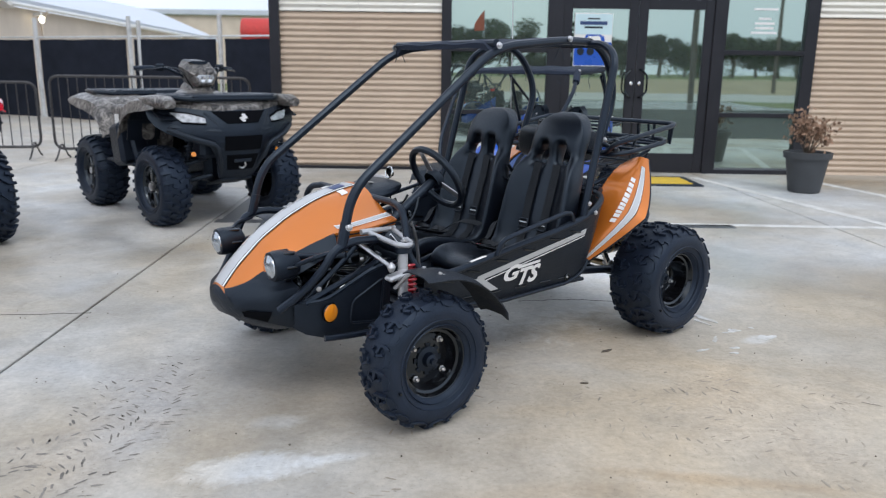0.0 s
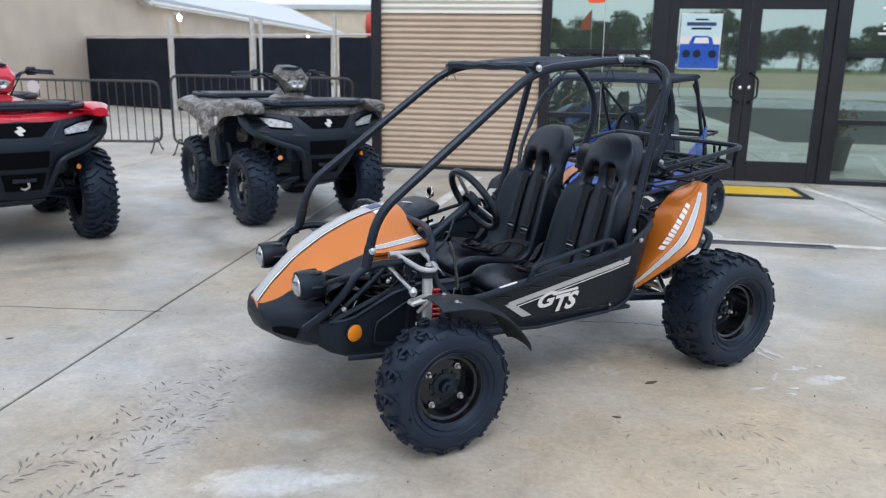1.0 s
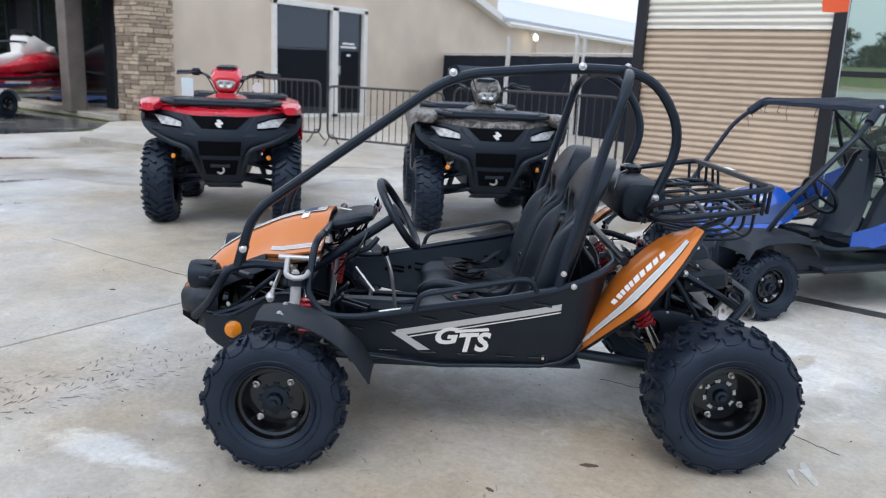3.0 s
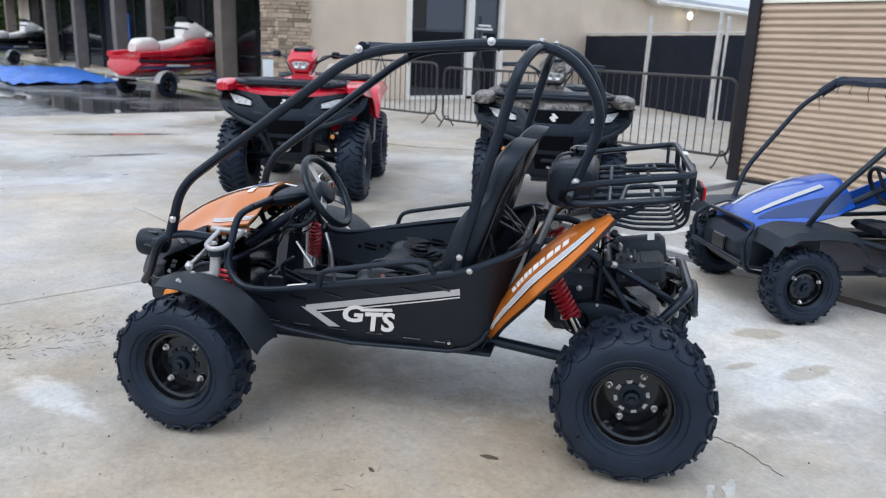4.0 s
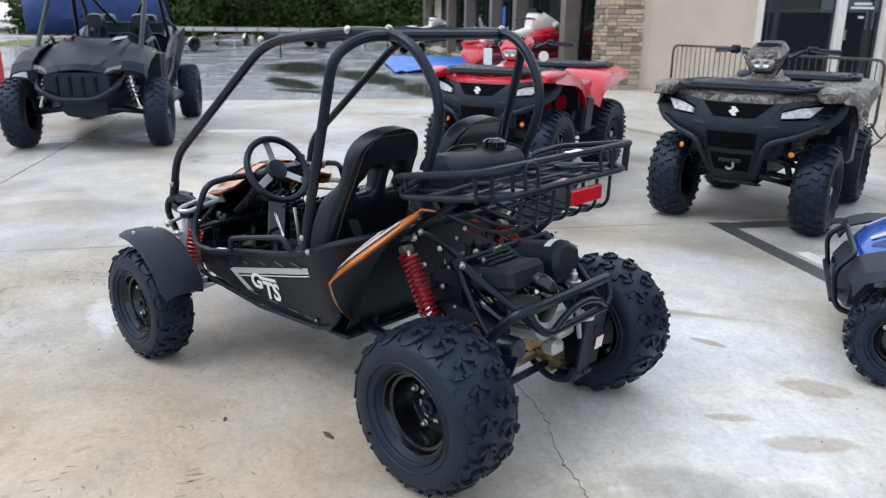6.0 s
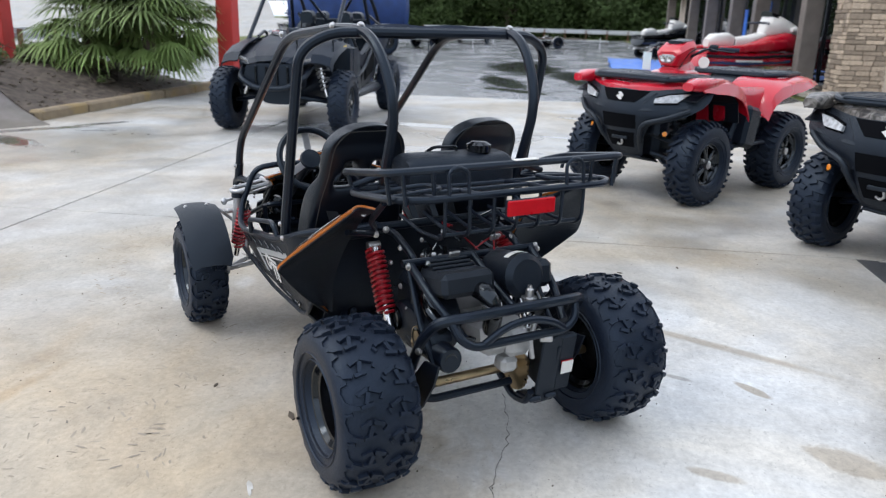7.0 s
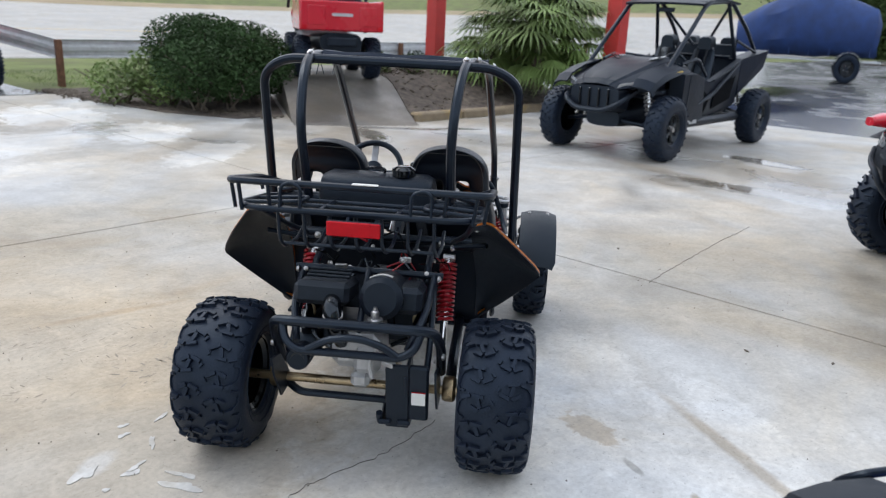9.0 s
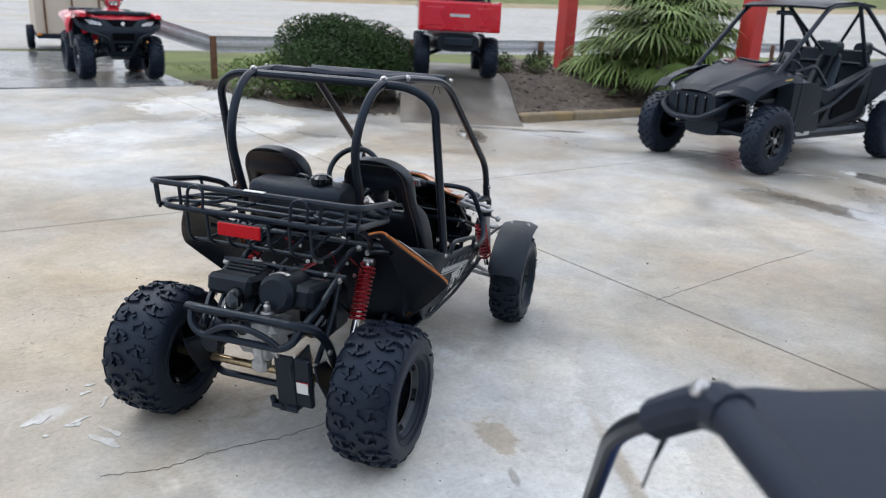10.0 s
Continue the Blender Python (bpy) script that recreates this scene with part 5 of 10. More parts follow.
def make_wheel(parent, m, R, w, rim, deep, style, nuts=4, spokes=0, name="wheel", label=""):
    """Axis along the matrix's z, outer face up."""
    key = "%s_%d_%d_%d" % (style, R * 1000, w * 1000, spokes)
    wh = use(name, cached("rim" + key, M_BLACKGLOSS, lambda: rim_geo(rim, w, deep, style)), parent, m, label)
    use("tyre", cached("tyre" + key, M_RUBBER, lambda: tyre_geo(R, w, rim, style), 30), wh, None, "black knobbly tyre")
    d = w / 2 * 0.8 - deep
    use("hub", cached("hub" + key, M_BLACKTUBE, lambda: Geo().lathe([(0.05, d + 0.006), (0.05, d + 0.014), (0.030, d + 0.018), (0.026, d + 0.04), (0.014, d + 0.043), (0.012, d + 0.055), (0.0, d + 0.056)], 20, cap=False)), wh)
    if spokes:
        use("spokes", cached("spokes" + key, M_BLACKGLOSS, lambda: spoke_geo(rim, w, deep, spokes)), wh)
        use("cap", cached("cap" + key, M_ZINC, lambda: Geo().lathe([(0.032, d + 0.02), (0.032, d + 0.05), (0.02, d + 0.056), (0, d + 0.056)], 16, cap=False)), wh, None, "bright hub cap")
    else:
        for i in range(8):
            a = 2 * math.pi * (i + 0.5) / 8
            # in deep rims bright plates stand for daylight seen through the slots
            use("slot", cached("slot" + key, M_CAST if deep > 0.1 else M_BLACKPL, lambda: Geo().plate([(0.040, -0.006), (0.062, -0.011), (0.062, 0.011), (0.040, 0.006)], 0.004)), wh, pose(0, 0, d + 0.0075, 0, 0, math.degrees(a)))
    nut = cached("lug_nut", M_ZINC, lambda: Geo().lathe([(0.013, 0), (0.013, 0.004), (0.0095, 0.005), (0.0095, 0.016), (0.006, 0.02), (0, 0.02)], 6, cap=False), 20)
    for i in range(nuts):
        a = 2 * math.pi * (i + 0.35) / nuts
        use("lug_nut", nut, wh, pose(0.088 * math.cos(a) if not spokes else 0.05 * math.cos(a), 0.088 * math.sin(a) if not spokes else 0.05 * math.sin(a), d + 0.008))
    use("valve", cached("valve", M_BLACKGLOSS, lambda: Geo().lathe([(0.006, 0), (0.005, 0.012), (0, 0.013)], 8, cap=False)), wh, pose(0, rim + (R - rim) * 0.45, w / 2 * 0.985))
    return wh


def axle_pose(x, y, z, spin=0, steer=0):
    """Wheel pose: the outer face looks to the side on which x lies."""
    return pose(x, y, z, 0, 0, steer) @ (pose(0, 0, 0, 0, 90, 0) if x > 0 else pose(0, 0, 0, 0, -90, 0)) @ pose(0, 0, 0, 0, 0, spin)


def spring(g, a, b, r, wire, turns):
    a, b = Vector(a), Vector(b)
    ax = (b - a).normalized()
    u = ax.orthogonal().normalized()
    v = ax.cross(u)
    n = int(turns * 12)
    pts = []
    for i in range(n + 1):
        t = 2 * math.pi * i / 12
        pts.append(a.lerp(b, i / n) + u * (r * math.cos(t)) + v * (r * math.sin(t)))
    return g.tube(pts, wire, 6)


def bolt(parent, p, d, r=0.011, name="bolt", material=None):
    """A bright bolt head at p, facing d."""
    q = Vector(d).to_track_quat("Z", "Y").to_matrix().to_4x4()
    dat = cached("bolt_head", M_ZINC, lambda: Geo().lathe([(1.25, 0), (1.25, 0.22), (0.95, 0.25), (0.9, 0.75), (0.5, 1.0), (0, 1.02)], 12, cap=False))
    return use(name, dat, parent, Matrix.Translation(p) @ q @ Matrix.Scale(r, 4))


def both(f):
    """Calls f for the two sides: -1 and 1."""
    return [f(s) for s in (-1, 1)]


# ---- the orange buggy: x to its right, y ahead of its rear axle ----
def orange_buggy():
    e = thing("go_kart_buggy", pose(0.8045, 4.2473, 0, 0, 0, 128.03), "black-framed two-seat off-road buggy with orange hood and rear fenders", "buggy")
    K, P = M_BLACKTUBE, M_BLACKPL

    def t(name, pts, r=0.0165, bend=0.08, m=K, closed=False, label="", parent=e):
        return link(name, Geo().tube([splay(p) for p in pts], r, 10, bend, closed), m, parent, label)

    def splay(p):
        """The frame's sides spread a little towards the front."""
        x, y, z = p
        d = max(0.0, 0.0274 * y - 0.0165)
        return (x + math.copysign(d, x) if abs(x) > 0.2 else x, y, z)

    # roll cage
    for s in (-1, 1):
        t("main_tube", [(s * 0.374, 1.832, 0.70), (s * 0.37, 1.785, 0.885), (s * 0.355, 1.05, 1.432), (s * 0.325, 0.575, 1.478), (s * 0.305, 0.30, 1.47), (s * 0.285, 0.155, 1.24), (s * 0.285, 0.245, 1.0), (s * 0.28, 0.28, 0.90)], 0.0188, 0.13)
        t("nose_hoop", [(s * 0.255, 2.05, 0.43), (s * 0.315, 1.975, 0.505), (s * 0.372, 1.915, 0.60), (s * 0.380, 1.875, 0.668), (s * 0.37, 1.79, 0.690), (s * 0.345, 1.66, 0.676)], 0.0165, 0.055)
        t("tube_socket", [(s * 0.3745, 1.838, 0.678), (s * 0.372, 1.815, 0.765)], 0.0215, 0.0)
        t("hoop_leg", [(s * 0.535, 0.63, 0.67), (s * 0.535, 0.615, 0.76), (s * 0.52, 0.45, 1.40), (s * 0.42, 0.415, 1.462), (s * 0.30, 0.40, 1.464)], 0.0188, 0.10)
        t("lamp_bracket", [(s * 0.375, 1.84, 0.66), (s * 0.35, 1.93, 0.645), (s * 0.27, 1.99, 0.60)], 0.009, 0.04)
        bolt(e, (s * 0.424, 1.815, 0.75), (s, 0, 0.2), 0.012)
        bolt(e, (s * 0.390, 1.05, 1.438), (s, 0, 0.2), 0.012)
        bolt(e, (s * 0.347, 0.575, 1.482), (s, 0, 0.2), 0.012)
        bolt(e, (s * 0.310, 0.40, 1.488), (0, -0.5, 1), 0.012)
        bolt(e, (s * 0.556, 0.615, 0.745), (s, 0, 0), 0.009)
        bolt(e, (s * 0.562, 0.575, 0.70), (s, 0, 0), 0.009)
        bolt(e, (s * 0.308, 0.245, 1.0), (s, -0.2, 0), 0.013)
    t("roof_bar", [(-0.305, 0.41, 1.466), (0.305, 0.41, 1.466)], 0.019, 0)
    t("visor_bar", [(-0.355, 1.045, 1.447), (0.355, 1.045, 1.447)], 0.019, 0)
    rows = []
    for i in range(17):
        u = -1 + i / 8
        row = []
        for k, (y, z, w) in enumerate(((1.066, 1.428, 0.352), (1.070, 1.448, 0.358), (1.052, 1.463, 0.362), (0.98, 1.466, 0.362), (0.88, 1.472, 0.358), (0.77, 1.480, 0.352), (0.66, 1.490, 0.347), (0.585, 1.495, 0.342), (0.555, 1.492, 0.340), (0.545, 1.478, 0.338))):
            sag = 0.030 * (1 - u * u) * math.sin(max(0.0, 1.05 - y) / 0.5 * 3.0) if 2 < k < 8 else 0.0
            fold = 0.003 * math.sin(u * 9 + k * 1.3)
            row.append((w * u, y, z - sag + fold - 0.030 * max(0.0, (abs(u) - 0.86) / 0.14) ** 1.6))
        rows.append(row)
    link("cloth_roof", Geo().shell(list(reversed(rows)), 0.006), M_COVERGREY, e, "dark cloth roof laced between the front roof tubes", 50)
    t("cloth_bar", [(-0.325, 0.565, 1.475), (0.325, 0.565, 1.475)], 0.014, 0)
    for x, y, z in ((-0.34, 0.98, 1.43), (-0.33, 0.62, 1.45), (0.30, 1.072, 1.43)):
        for q in (-1, 1):
            t("tie_cord", [(x, y, z), (x + 0.006 * q, y + 0.010 * q, z - 0.030), (x + 0.012 * q, y + 0.022 * q, z - 0.062)], 0.0018, 0.01)

    # tub
    def side(y, z, s, off=0.0):
        x = 0.462 + 0.28 * (z - 0.36) - 0.055 * max(0, y - 0.7) + max(0.0, 0.0274 * y - 0.0165) + off
        if y < 0.56:
            x -= (0.56 - y) ** 2 * 9.0
        return (s * x, y, z)

    top = [(0.40, 0.752), (0.44, 0.748), (0.50, 0.728), (0.56, 0.70), (0.62, 0.676), (0.80, 0.628), (1.0, 0.592), (1.2, 0.556), (1.38, 0.516), (1.50, 0.506)]
    low = [(0.51, 0.45), (0.52, 0.44), (0.53, 0.42), (0.55, 0.40), (0.585, 0.375), (0.66, 0.355), (0.85, 0.348), (1.05, 0.338), (1.30, 0.365), (1.50, 0.40)]
    for s in (-1, 1):
        rows = []
        for k in range(7):
            f = k / 6
            rows.append([side(a[0] * (1 - f) + b[0] * f, a[1] * (1 - f) + b[1] * f, s, 0.004 * math.sin(f * 3.14)) for a, b in zip(top, low)])
        if s < 0:
            rows.reverse()
        panel = link("side_panel", Geo().shell(rows, 0.006), P, e, "black pressed side panel with silver chevron")
        edge = [side(y, z - 0.004, s, 0.004) for y, z in low]
        t("lower_rim", edge, 0.009, 0.0, P, parent=panel)
        for y in (0.68, 0.80, 0.95, 1.1, 1.25, 1.38):
            z0 = 0.63 + (0.80 - y) * 0.20
            link("slot", Geo().box((0, 0, 0), (0.004, 0.07, 0.008), (0, 0, 0), 0.002), M_BLACKGLOSS, panel, at=Matrix.Translation(side(y, z0 - 0.035, s, 0.005)) @ pose(0, 0, 0, 10, 0, 0))
            link("slot", Geo().box((0, 0, 0), (0.004, 0.07, 0.006), (0, 0, 0), 0.002), M_BLACKGLOSS, panel, at=Matrix.Translation(side(y, 0.385, s, 0.006)))

        def decal(name, poly, material, off=0.007):
            n = len(poly)
            vs = [side(y, z, s, off) for y, z in poly] + [side(y, z, s, off - 0.003) for y, z in poly]
            fs = [tuple(range(n)), tuple(reversed(range(n, 2 * n)))] + [(j, n + j, n + (j + 1) % n, (j + 1) % n) for j in range(n)]
            return link(name, Geo().add(vs, fs), material, panel, "%s decal" % ("silver" if material is M_DECALG else "white" if material is M_DECALW else "black"))

        def seg(name, a, b, w, material, off=0.007):
            """A stripe of even height between two (y, z) points, in short pieces along the curved panel."""
            n = 6
            up = [(a[0] + (b[0] - a[0]) * i / n, a[1] + (b[1] - a[1]) * i / n + w / 2) for i in range(n + 1)]
            dn = [(y, z - w) for y, z in reversed(up)]
            return decal(name, up + dn, material, off)

        seg("stripe", (1.222, 0.464), (0.61, 0.612), 0.026, M_DECALG)
        decal("chevron", [(1.24, 0.468), (1.19, 0.464), (1.09, 0.398), (1.135, 0.394)], M_DECALG, 0.0085)
        seg("pin_line", (1.17, 0.452), (0.61, 0.590), 0.004, M_DECALW)
        # slanted white lettering, laid on the curved panel
        def letters(words, size, cy, cz, wide):
            me = text_geo(words, size, 0.18, 0.0006, size * 0.035)
            me.materials.clear()
            me.materials.append(M_DECALW)
            for v in me.vertices:
                x, z, d = v.co.x * wide, v.co.y, v.co.z
                v.co = side(cy + s * x, cz + z - 0.10 * x * s, s, 0.0085 + d)
            me.update()
            use("lettering", me, panel, None, "white slanted lettering")

        letters("G", 0.098, 1.035, 0.460, 1.25)
        letters("TS", 0.112, 0.93, 0.437, 1.0)
        decal("emblem_bar", [(1.0, 0.492), (0.872, 0.508), (0.868, 0.496), (0.996, 0.480)], M_DECALW, 0.009)
        link("drain_plug", Geo().lathe([(0.017, 0), (0.017, 0.003), (0.013, 0.004), (0.010, -0.004)], 16, pose(*side(0.655, 0.385, s, 0.006), 0, s * 90, 0), cap=False), M_BLACKGLOSS, panel, "round hole with a dark grommet")
        link("plug_bolt", Geo().lathe([(0.007, -0.002), (0.006, 0.003), (0, 0.004)], 10, pose(*side(0.655, 0.385, s, 0.006), 0, s * 90, 0), cap=False), M_ZINC, panel)
        rows = [[(s * (0.513 - 0.075 * (y - 1.245) + o), y, 0.5668 - 0.2 * (y - 1.245) - 0.25 * abs(o)) for o in (-0.008, 0.0, 0.008)] for y in (1.205, 1.285)]
        link("warning_label", Geo().shell(rows if s < 0 else list(reversed(rows)), 0.0015), M_LABEL, e, "small white warning label on the rail")
        t("tub_rail", [(s * 0.27, 1.528, 0.80), (s * 0.37, 1.545, 0.785), (s * 0.44, 1.565, 0.60), (s * 0.47, 1.50, 0.525), (s * 0.482, 1.38, 0.522), (s * 0.512, 1.0, 0.60), (s * 0.532, 0.80, 0.636), (s * 0.545, 0.60, 0.688), (s * 0.51, 0.47, 0.742), (s * 0.42, 0.40, 0.76), (s * 0.25, 0.39, 0.765)], 0.0145, 0.07)
        t("entry_bar", [(s * 0.515, 1.155, 0.57), (s * 0.525, 1.135, 0.632), (s * 0.535, 1.09, 0.648), (s * 0.545, 0.77, 0.715), (s * 0.548, 0.725, 0.712), (s * 0.54, 0.70, 0.66)], 0.0105, 0.03)
    link("floor_pan", Geo().box((0, 1.0, 0.345), (0.90, 1.0, 0.016), bevel=0.004), P, e)
    link("skid_box", Geo().box((0, 1.18, 0.318), (0.80, 0.46, 0.04), bevel=0.008), P, e)
    rows = []
    for i in range(9):
        x = -0.42 + 0.84 * i / 8
        rows.append([(x, 0.425 + 0.04 * (x / 0.42) ** 2, 0.755), (x, 0.46, 0.6), (x, 0.50, 0.44), (x, 0.54, 0.36)])
    link("rear_firewall", Geo().shell(rows, 0.006), P, e)
    for x in (-0.30, 0.30):
        link("inner_rail", Geo().box((x, 1.0, 0.375), (0.03, 1.0, 0.04), bevel=0.008), K, e)
    for i in range(5):
        link("floor_rib", Geo().box((0.0, 1.15 + 0.09 * i, 0.36), (0.62, 0.03, 0.016), bevel=0.004), P, e)
    link("centre_tunnel", Geo().box((0, 1.12, 0.40), (0.12, 0.8, 0.10), bevel=0.03), P, e)

    # hood
    st = [(2.175, 0.085, 0.485, 0.455), (2.11, 0.12, 0.565, 0.505), (2.0, 0.165, 0.665, 0.575), (1.88, 0.20, 0.742, 0.635), (1.77, 0.242, 0.792, 0.690), (1.70, 0.312, 0.815, 0.706), (1.62, 0.328, 0.834, 0.722), (1.535, 0.335, 0.848, 0.738)]

    def hood(y, u, off=0.0):
        for a, b in zip(st, st[1:]):
            if b[0] <= y <= a[0]:
                f = (a[0] - y) / (a[0] - b[0])
                w, zc, ze = (a[k] + (b[k] - a[k]) * f for k in (1, 2, 3))
                v = abs(u)
                k = 1 - 0.08 * (v / 0.28) ** 2 if v < 0.28 else 0.92 - 0.74 * (v - 0.28) / 0.46 if v < 0.74 else 0.18 * (1 - v) / 0.26
                soft = ease((y - 1.72) / 0.25)
                k = k * (1 - soft) + (1 - v ** 2.2) * soft
                return Vector((w * u, y, ze + (zc - ze) * k + off))
        return Vector((0, y, 0.5))

    ys = [2.175 - (2.175 - 1.5351) * i / 22 for i in range(23)]
    us = [-1 + 2 * j / 18 for j in range(19)]
    hd0 = [[hood(y, u, -0.012) for u in us] for y in ys]
    hd = link("hood", Geo().shell([[hood(y, u) for u in us] for y in ys], 0.006), M_ORANGE, e, "glossy metallic orange hood")
    link("hood_lining", Geo().shell(hd0, 0.004), P, hd, "black underside")
    for s in (-1, 1):
        rows = [[hood(y, s * 0.98, 0.0) + Vector((s * 0.002, 0, -dz)) + Vector((-s * dz * 0.5, 0, 0)) for dz in (0.0, 0.02, 0.045)] for y in ys[14:]]
        if s > 0:
            rows = [list(reversed(r)) for r in rows]
        link("hood_wing_edge", Geo().shell(rows, 0.004), M_ORANGE, hd)

    def hstripe(name, f0, f1, y0, y1, material, off, n=16):
        rows = []
        for i in range(n + 1):
            y = y0 + (y1 - y0) * i / n
            a, b = f0(y), f1(y)
            rows.append([hood(y, a + (b - a) * j / 4, off) for j in range(5)])
        return link(name, Geo().shell(rows, 0.002), material, hd)

    def width(y):
        return hood(y, 1).x

    hstripe("centre_stripe", lambda y: -0.035 / width(y), lambda y: 0.035 / width(y), 2.172, 1.56, M_DECALG, 0.0035)
    for x, w, ink in ((-0.043, 0.004, M_DECALW), (0.043, 0.004, M_DECALW), (-0.0505, 0.0016, M_DECALK), (0.0505, 0.0016, M_DECALK), (-0.0365, 0.0012, M_DECALK), (0.0365, 0.0012, M_DECALK)):
        hstripe("pin_line", lambda y: (x - w) / width(y), lambda y: (x + w) / width(y), 2.17, 1.56, ink, 0.0045)
    for s in (-1, 1):
        hstripe("wing_stripe", lambda y: 0.815 if s > 0 else -0.875, lambda y: 0.875 if s > 0 else -0.815, 1.755, 1.54, M_DECALG, 0.0035)
        for u in (0.80, 0.89):
            hstripe("pin_line", lambda y: s * u - 0.008, lambda y: s * u + 0.008, 1.755, 1.54, M_DECALW, 0.0035)
        hstripe("emblem", lambda y: s * 0.24 - 0.07, lambda y: s * 0.24 + 0.07, 1.655, 1.625, M_DECALW, 0.0035, 4)
    hstripe("hood_emblem", lambda y: -0.10, lambda y: 0.06, 1.655, 1.60, M_NAVY, 0.0065, 4)
    # nose fairing
    sec = [(2.195, 0.11, 0.455, 0.42), (2.175, 0.165, 0.485, 0.375), (2.10, 0.23, 0.525, 0.33), (2.01, 0.29, 0.55, 0.302), (1.985, 0.295, 0.55, 0.300)]
    rings = []
    for y, w, z1, z0 in sec:
        half = [(0.0, z1), (0.62 * w, z1 - 0.006), (0.96 * w, z1 - 0.045), (1.0 * w, (z0 + z1) / 2 - 0.01), (0.86 * w, z0 + 0.035), (0.55 * w, z0 + 0.004), (0.0, z0)]
        rings.append([(x, y - 0.03 * (x / w) ** 2, z) for x, z in half] + [(-x, y - 0.03 * (x / w) ** 2, z) for x, z in reversed(half[1:-1])])
    nose = link("nose_fairing", Geo().loft(rings), P, e, "matt black plastic nose")
    for s in (-1, 1):
        rows = [[hood(y, s * 0.97, -0.004), hood(y, s * 0.97, -0.03) + Vector((s * 0.035 * k, 0, 0)), hood(y, s * 0.97, -0.075) + Vector((s * 0.075 * k, 0, 0.01))] for y, k in ((2.14, 0.6), (2.05, 1.0), (1.95, 1.0), (1.86, 0.8), (1.77, 0.35))]
        if s > 0:
            rows = [list(reversed(r)) for r in rows]
        link("hood_skirt", Geo().shell(rows, 0.005), P, hd, "matt black skirt under the hood edge")
        pocket = []
        for y, w, z1, z0 in ((2.165, 0.175, 0.491, 0.368), (2.085, 0.242, 0.530, 0.325)):
            pocket.append([(s * (k * w + 0.004), y - 0.03 * k * k + 0.003, z) for k, z in ((0.995, (z0 + z1) / 2 - 0.018), (0.95, (z0 + z1) / 2 - 0.040), (0.885, z0 + 0.040))])
        if s < 0:
            pocket.reverse()
        link("grille_pocket", Geo().shell(pocket, 0.004), M_VOID, nose, "small dark mesh grille")
        rows = [[(s * (0.300 + 0.14 * f - 0.06 * f * f), 2.0 - 0.40 * f, 0.302 - 0.012 * math.sin(f * 3) + 0.02 * f + 0.05 * max(0.0, 1 - f / 0.25) ** 1.5), (s * (0.318 + 0.15 * f - 0.06 * f * f), 2.0 - 0.40 * f, 0.37), (s * (0.322 + 0.16 * f - 0.06 * f * f), 2.0 - 0.40 * f, zt)] for f, zt in ((0, 0.45), (0.12, 0.452), (0.28, 0.462), (0.5, 0.515), (0.75, 0.575), (0.95, 0.578))]
        if s > 0:
            rows.reverse()
        tray = link("side_tray", Geo().shell(rows, 0.006), P, e)
        link("tray_rib", Geo().tube([(s * 0.398, 1.80, 0.36), (s * 0.415, 1.67, 0.35), (s * 0.425, 1.66, 0.53), (s * 0.405, 1.79, 0.45)], 0.005, 6, 0.02, True), P, tray)
        link("tray_rim", Geo().tube([(s * 0.27, 2.03, 0.445), (s * 0.335, 1.95, 0.452), (s * 0.362, 1.88, 0.462), (s * 0.425, 1.70, 0.58), (s * 0.425, 1.60, 0.585)], 0.008, 8, 0.05), K, e)
        t("lower_rail", [(s * 0.335, 1.90, 0.308), (s * 0.36, 1.80, 0.306), (s * 0.41, 1.58, 0.315), (s * 0.43, 1.48, 0.35)], 0.013, 0.05)
        am = link("side_reflector", Geo().lathe([(0.036, 0), (0.036, 0.008), (0.03, 0.012), (0, 0.014)], 24, cap=False), M_AMBER, e, "round amber reflector", at=Matrix.Translation((s * 0.366, 1.872, 0.408)) @ pose(0, 0, 0, 0, s * 90, -s * 12))
        link("reflector_rim", Geo().lathe([(0.040, -0.002), (0.041, 0.008), (0.036, 0.010)], 24, cap=False), M_BLACKGLOSS, am)
        lamp = link("headlight", Geo().lathe([(0.02, -0.10), (0.045, -0.085), (0.058, -0.03), (0.060, 0.0), (0.056, 0.02), (0.052, 0.022)], 28, pose(s * 0.262, 2.045, 0.598, -92)), P, e, "round black driving lamp")
        link("lens", Geo().lathe([(0.049, 0.012), (0.045, 0.026), (0.03, 0.036), (0, 0.042)], 28, pose(s * 0.262, 2.045, 0.598, -92), cap=False), M_LENS, lamp, "clear domed lens")
        for i in range(6):
            a = i * math.pi / 3
            link("vent_slot", Geo().box((s * 0.262 + 0.056 * math.cos(a), 2.0, 0.598 + 0.056 * math.sin(a)), (0.012, 0.05, 0.012), (0, 0, 0), 0.004), M_BLACKGLOSS, lamp)
        # front suspension
        link("upper_arm", Geo().tube([(s * 0.33, 1.665, 0.695), (s * 0.485, 1.64, 0.672), (s * 0.512, 1.60, 0.667), (s * 0.485, 1.565, 0.668), (s * 0.33, 1.555, 0.70)], 0.0105, 10, 0.035), M_SILVER, e, "silver painted forked arm")
        link("arm_pivot", Geo().rod((s * 0.325, 1.70, 0.70), (s * 0.325, 1.54, 0.70), 0.012, 12), M_SILVER, e)
        bolt(e, (s * 0.487, 1.603, 0.682), (0, 0, 1), 0.012)
        link("strut", Geo().rod((s * 0.475, 1.602, 0.655), (s * 0.495, 1.615, 0.40), 0.0205, 16), M_SILVER, e, "silver painted strut")
        link("strut_collar", Geo().rod((s * 0.474, 1.602, 0.655), (s * 0.476, 1.602, 0.632), 0.031, 16), M_BLACKPL, e)
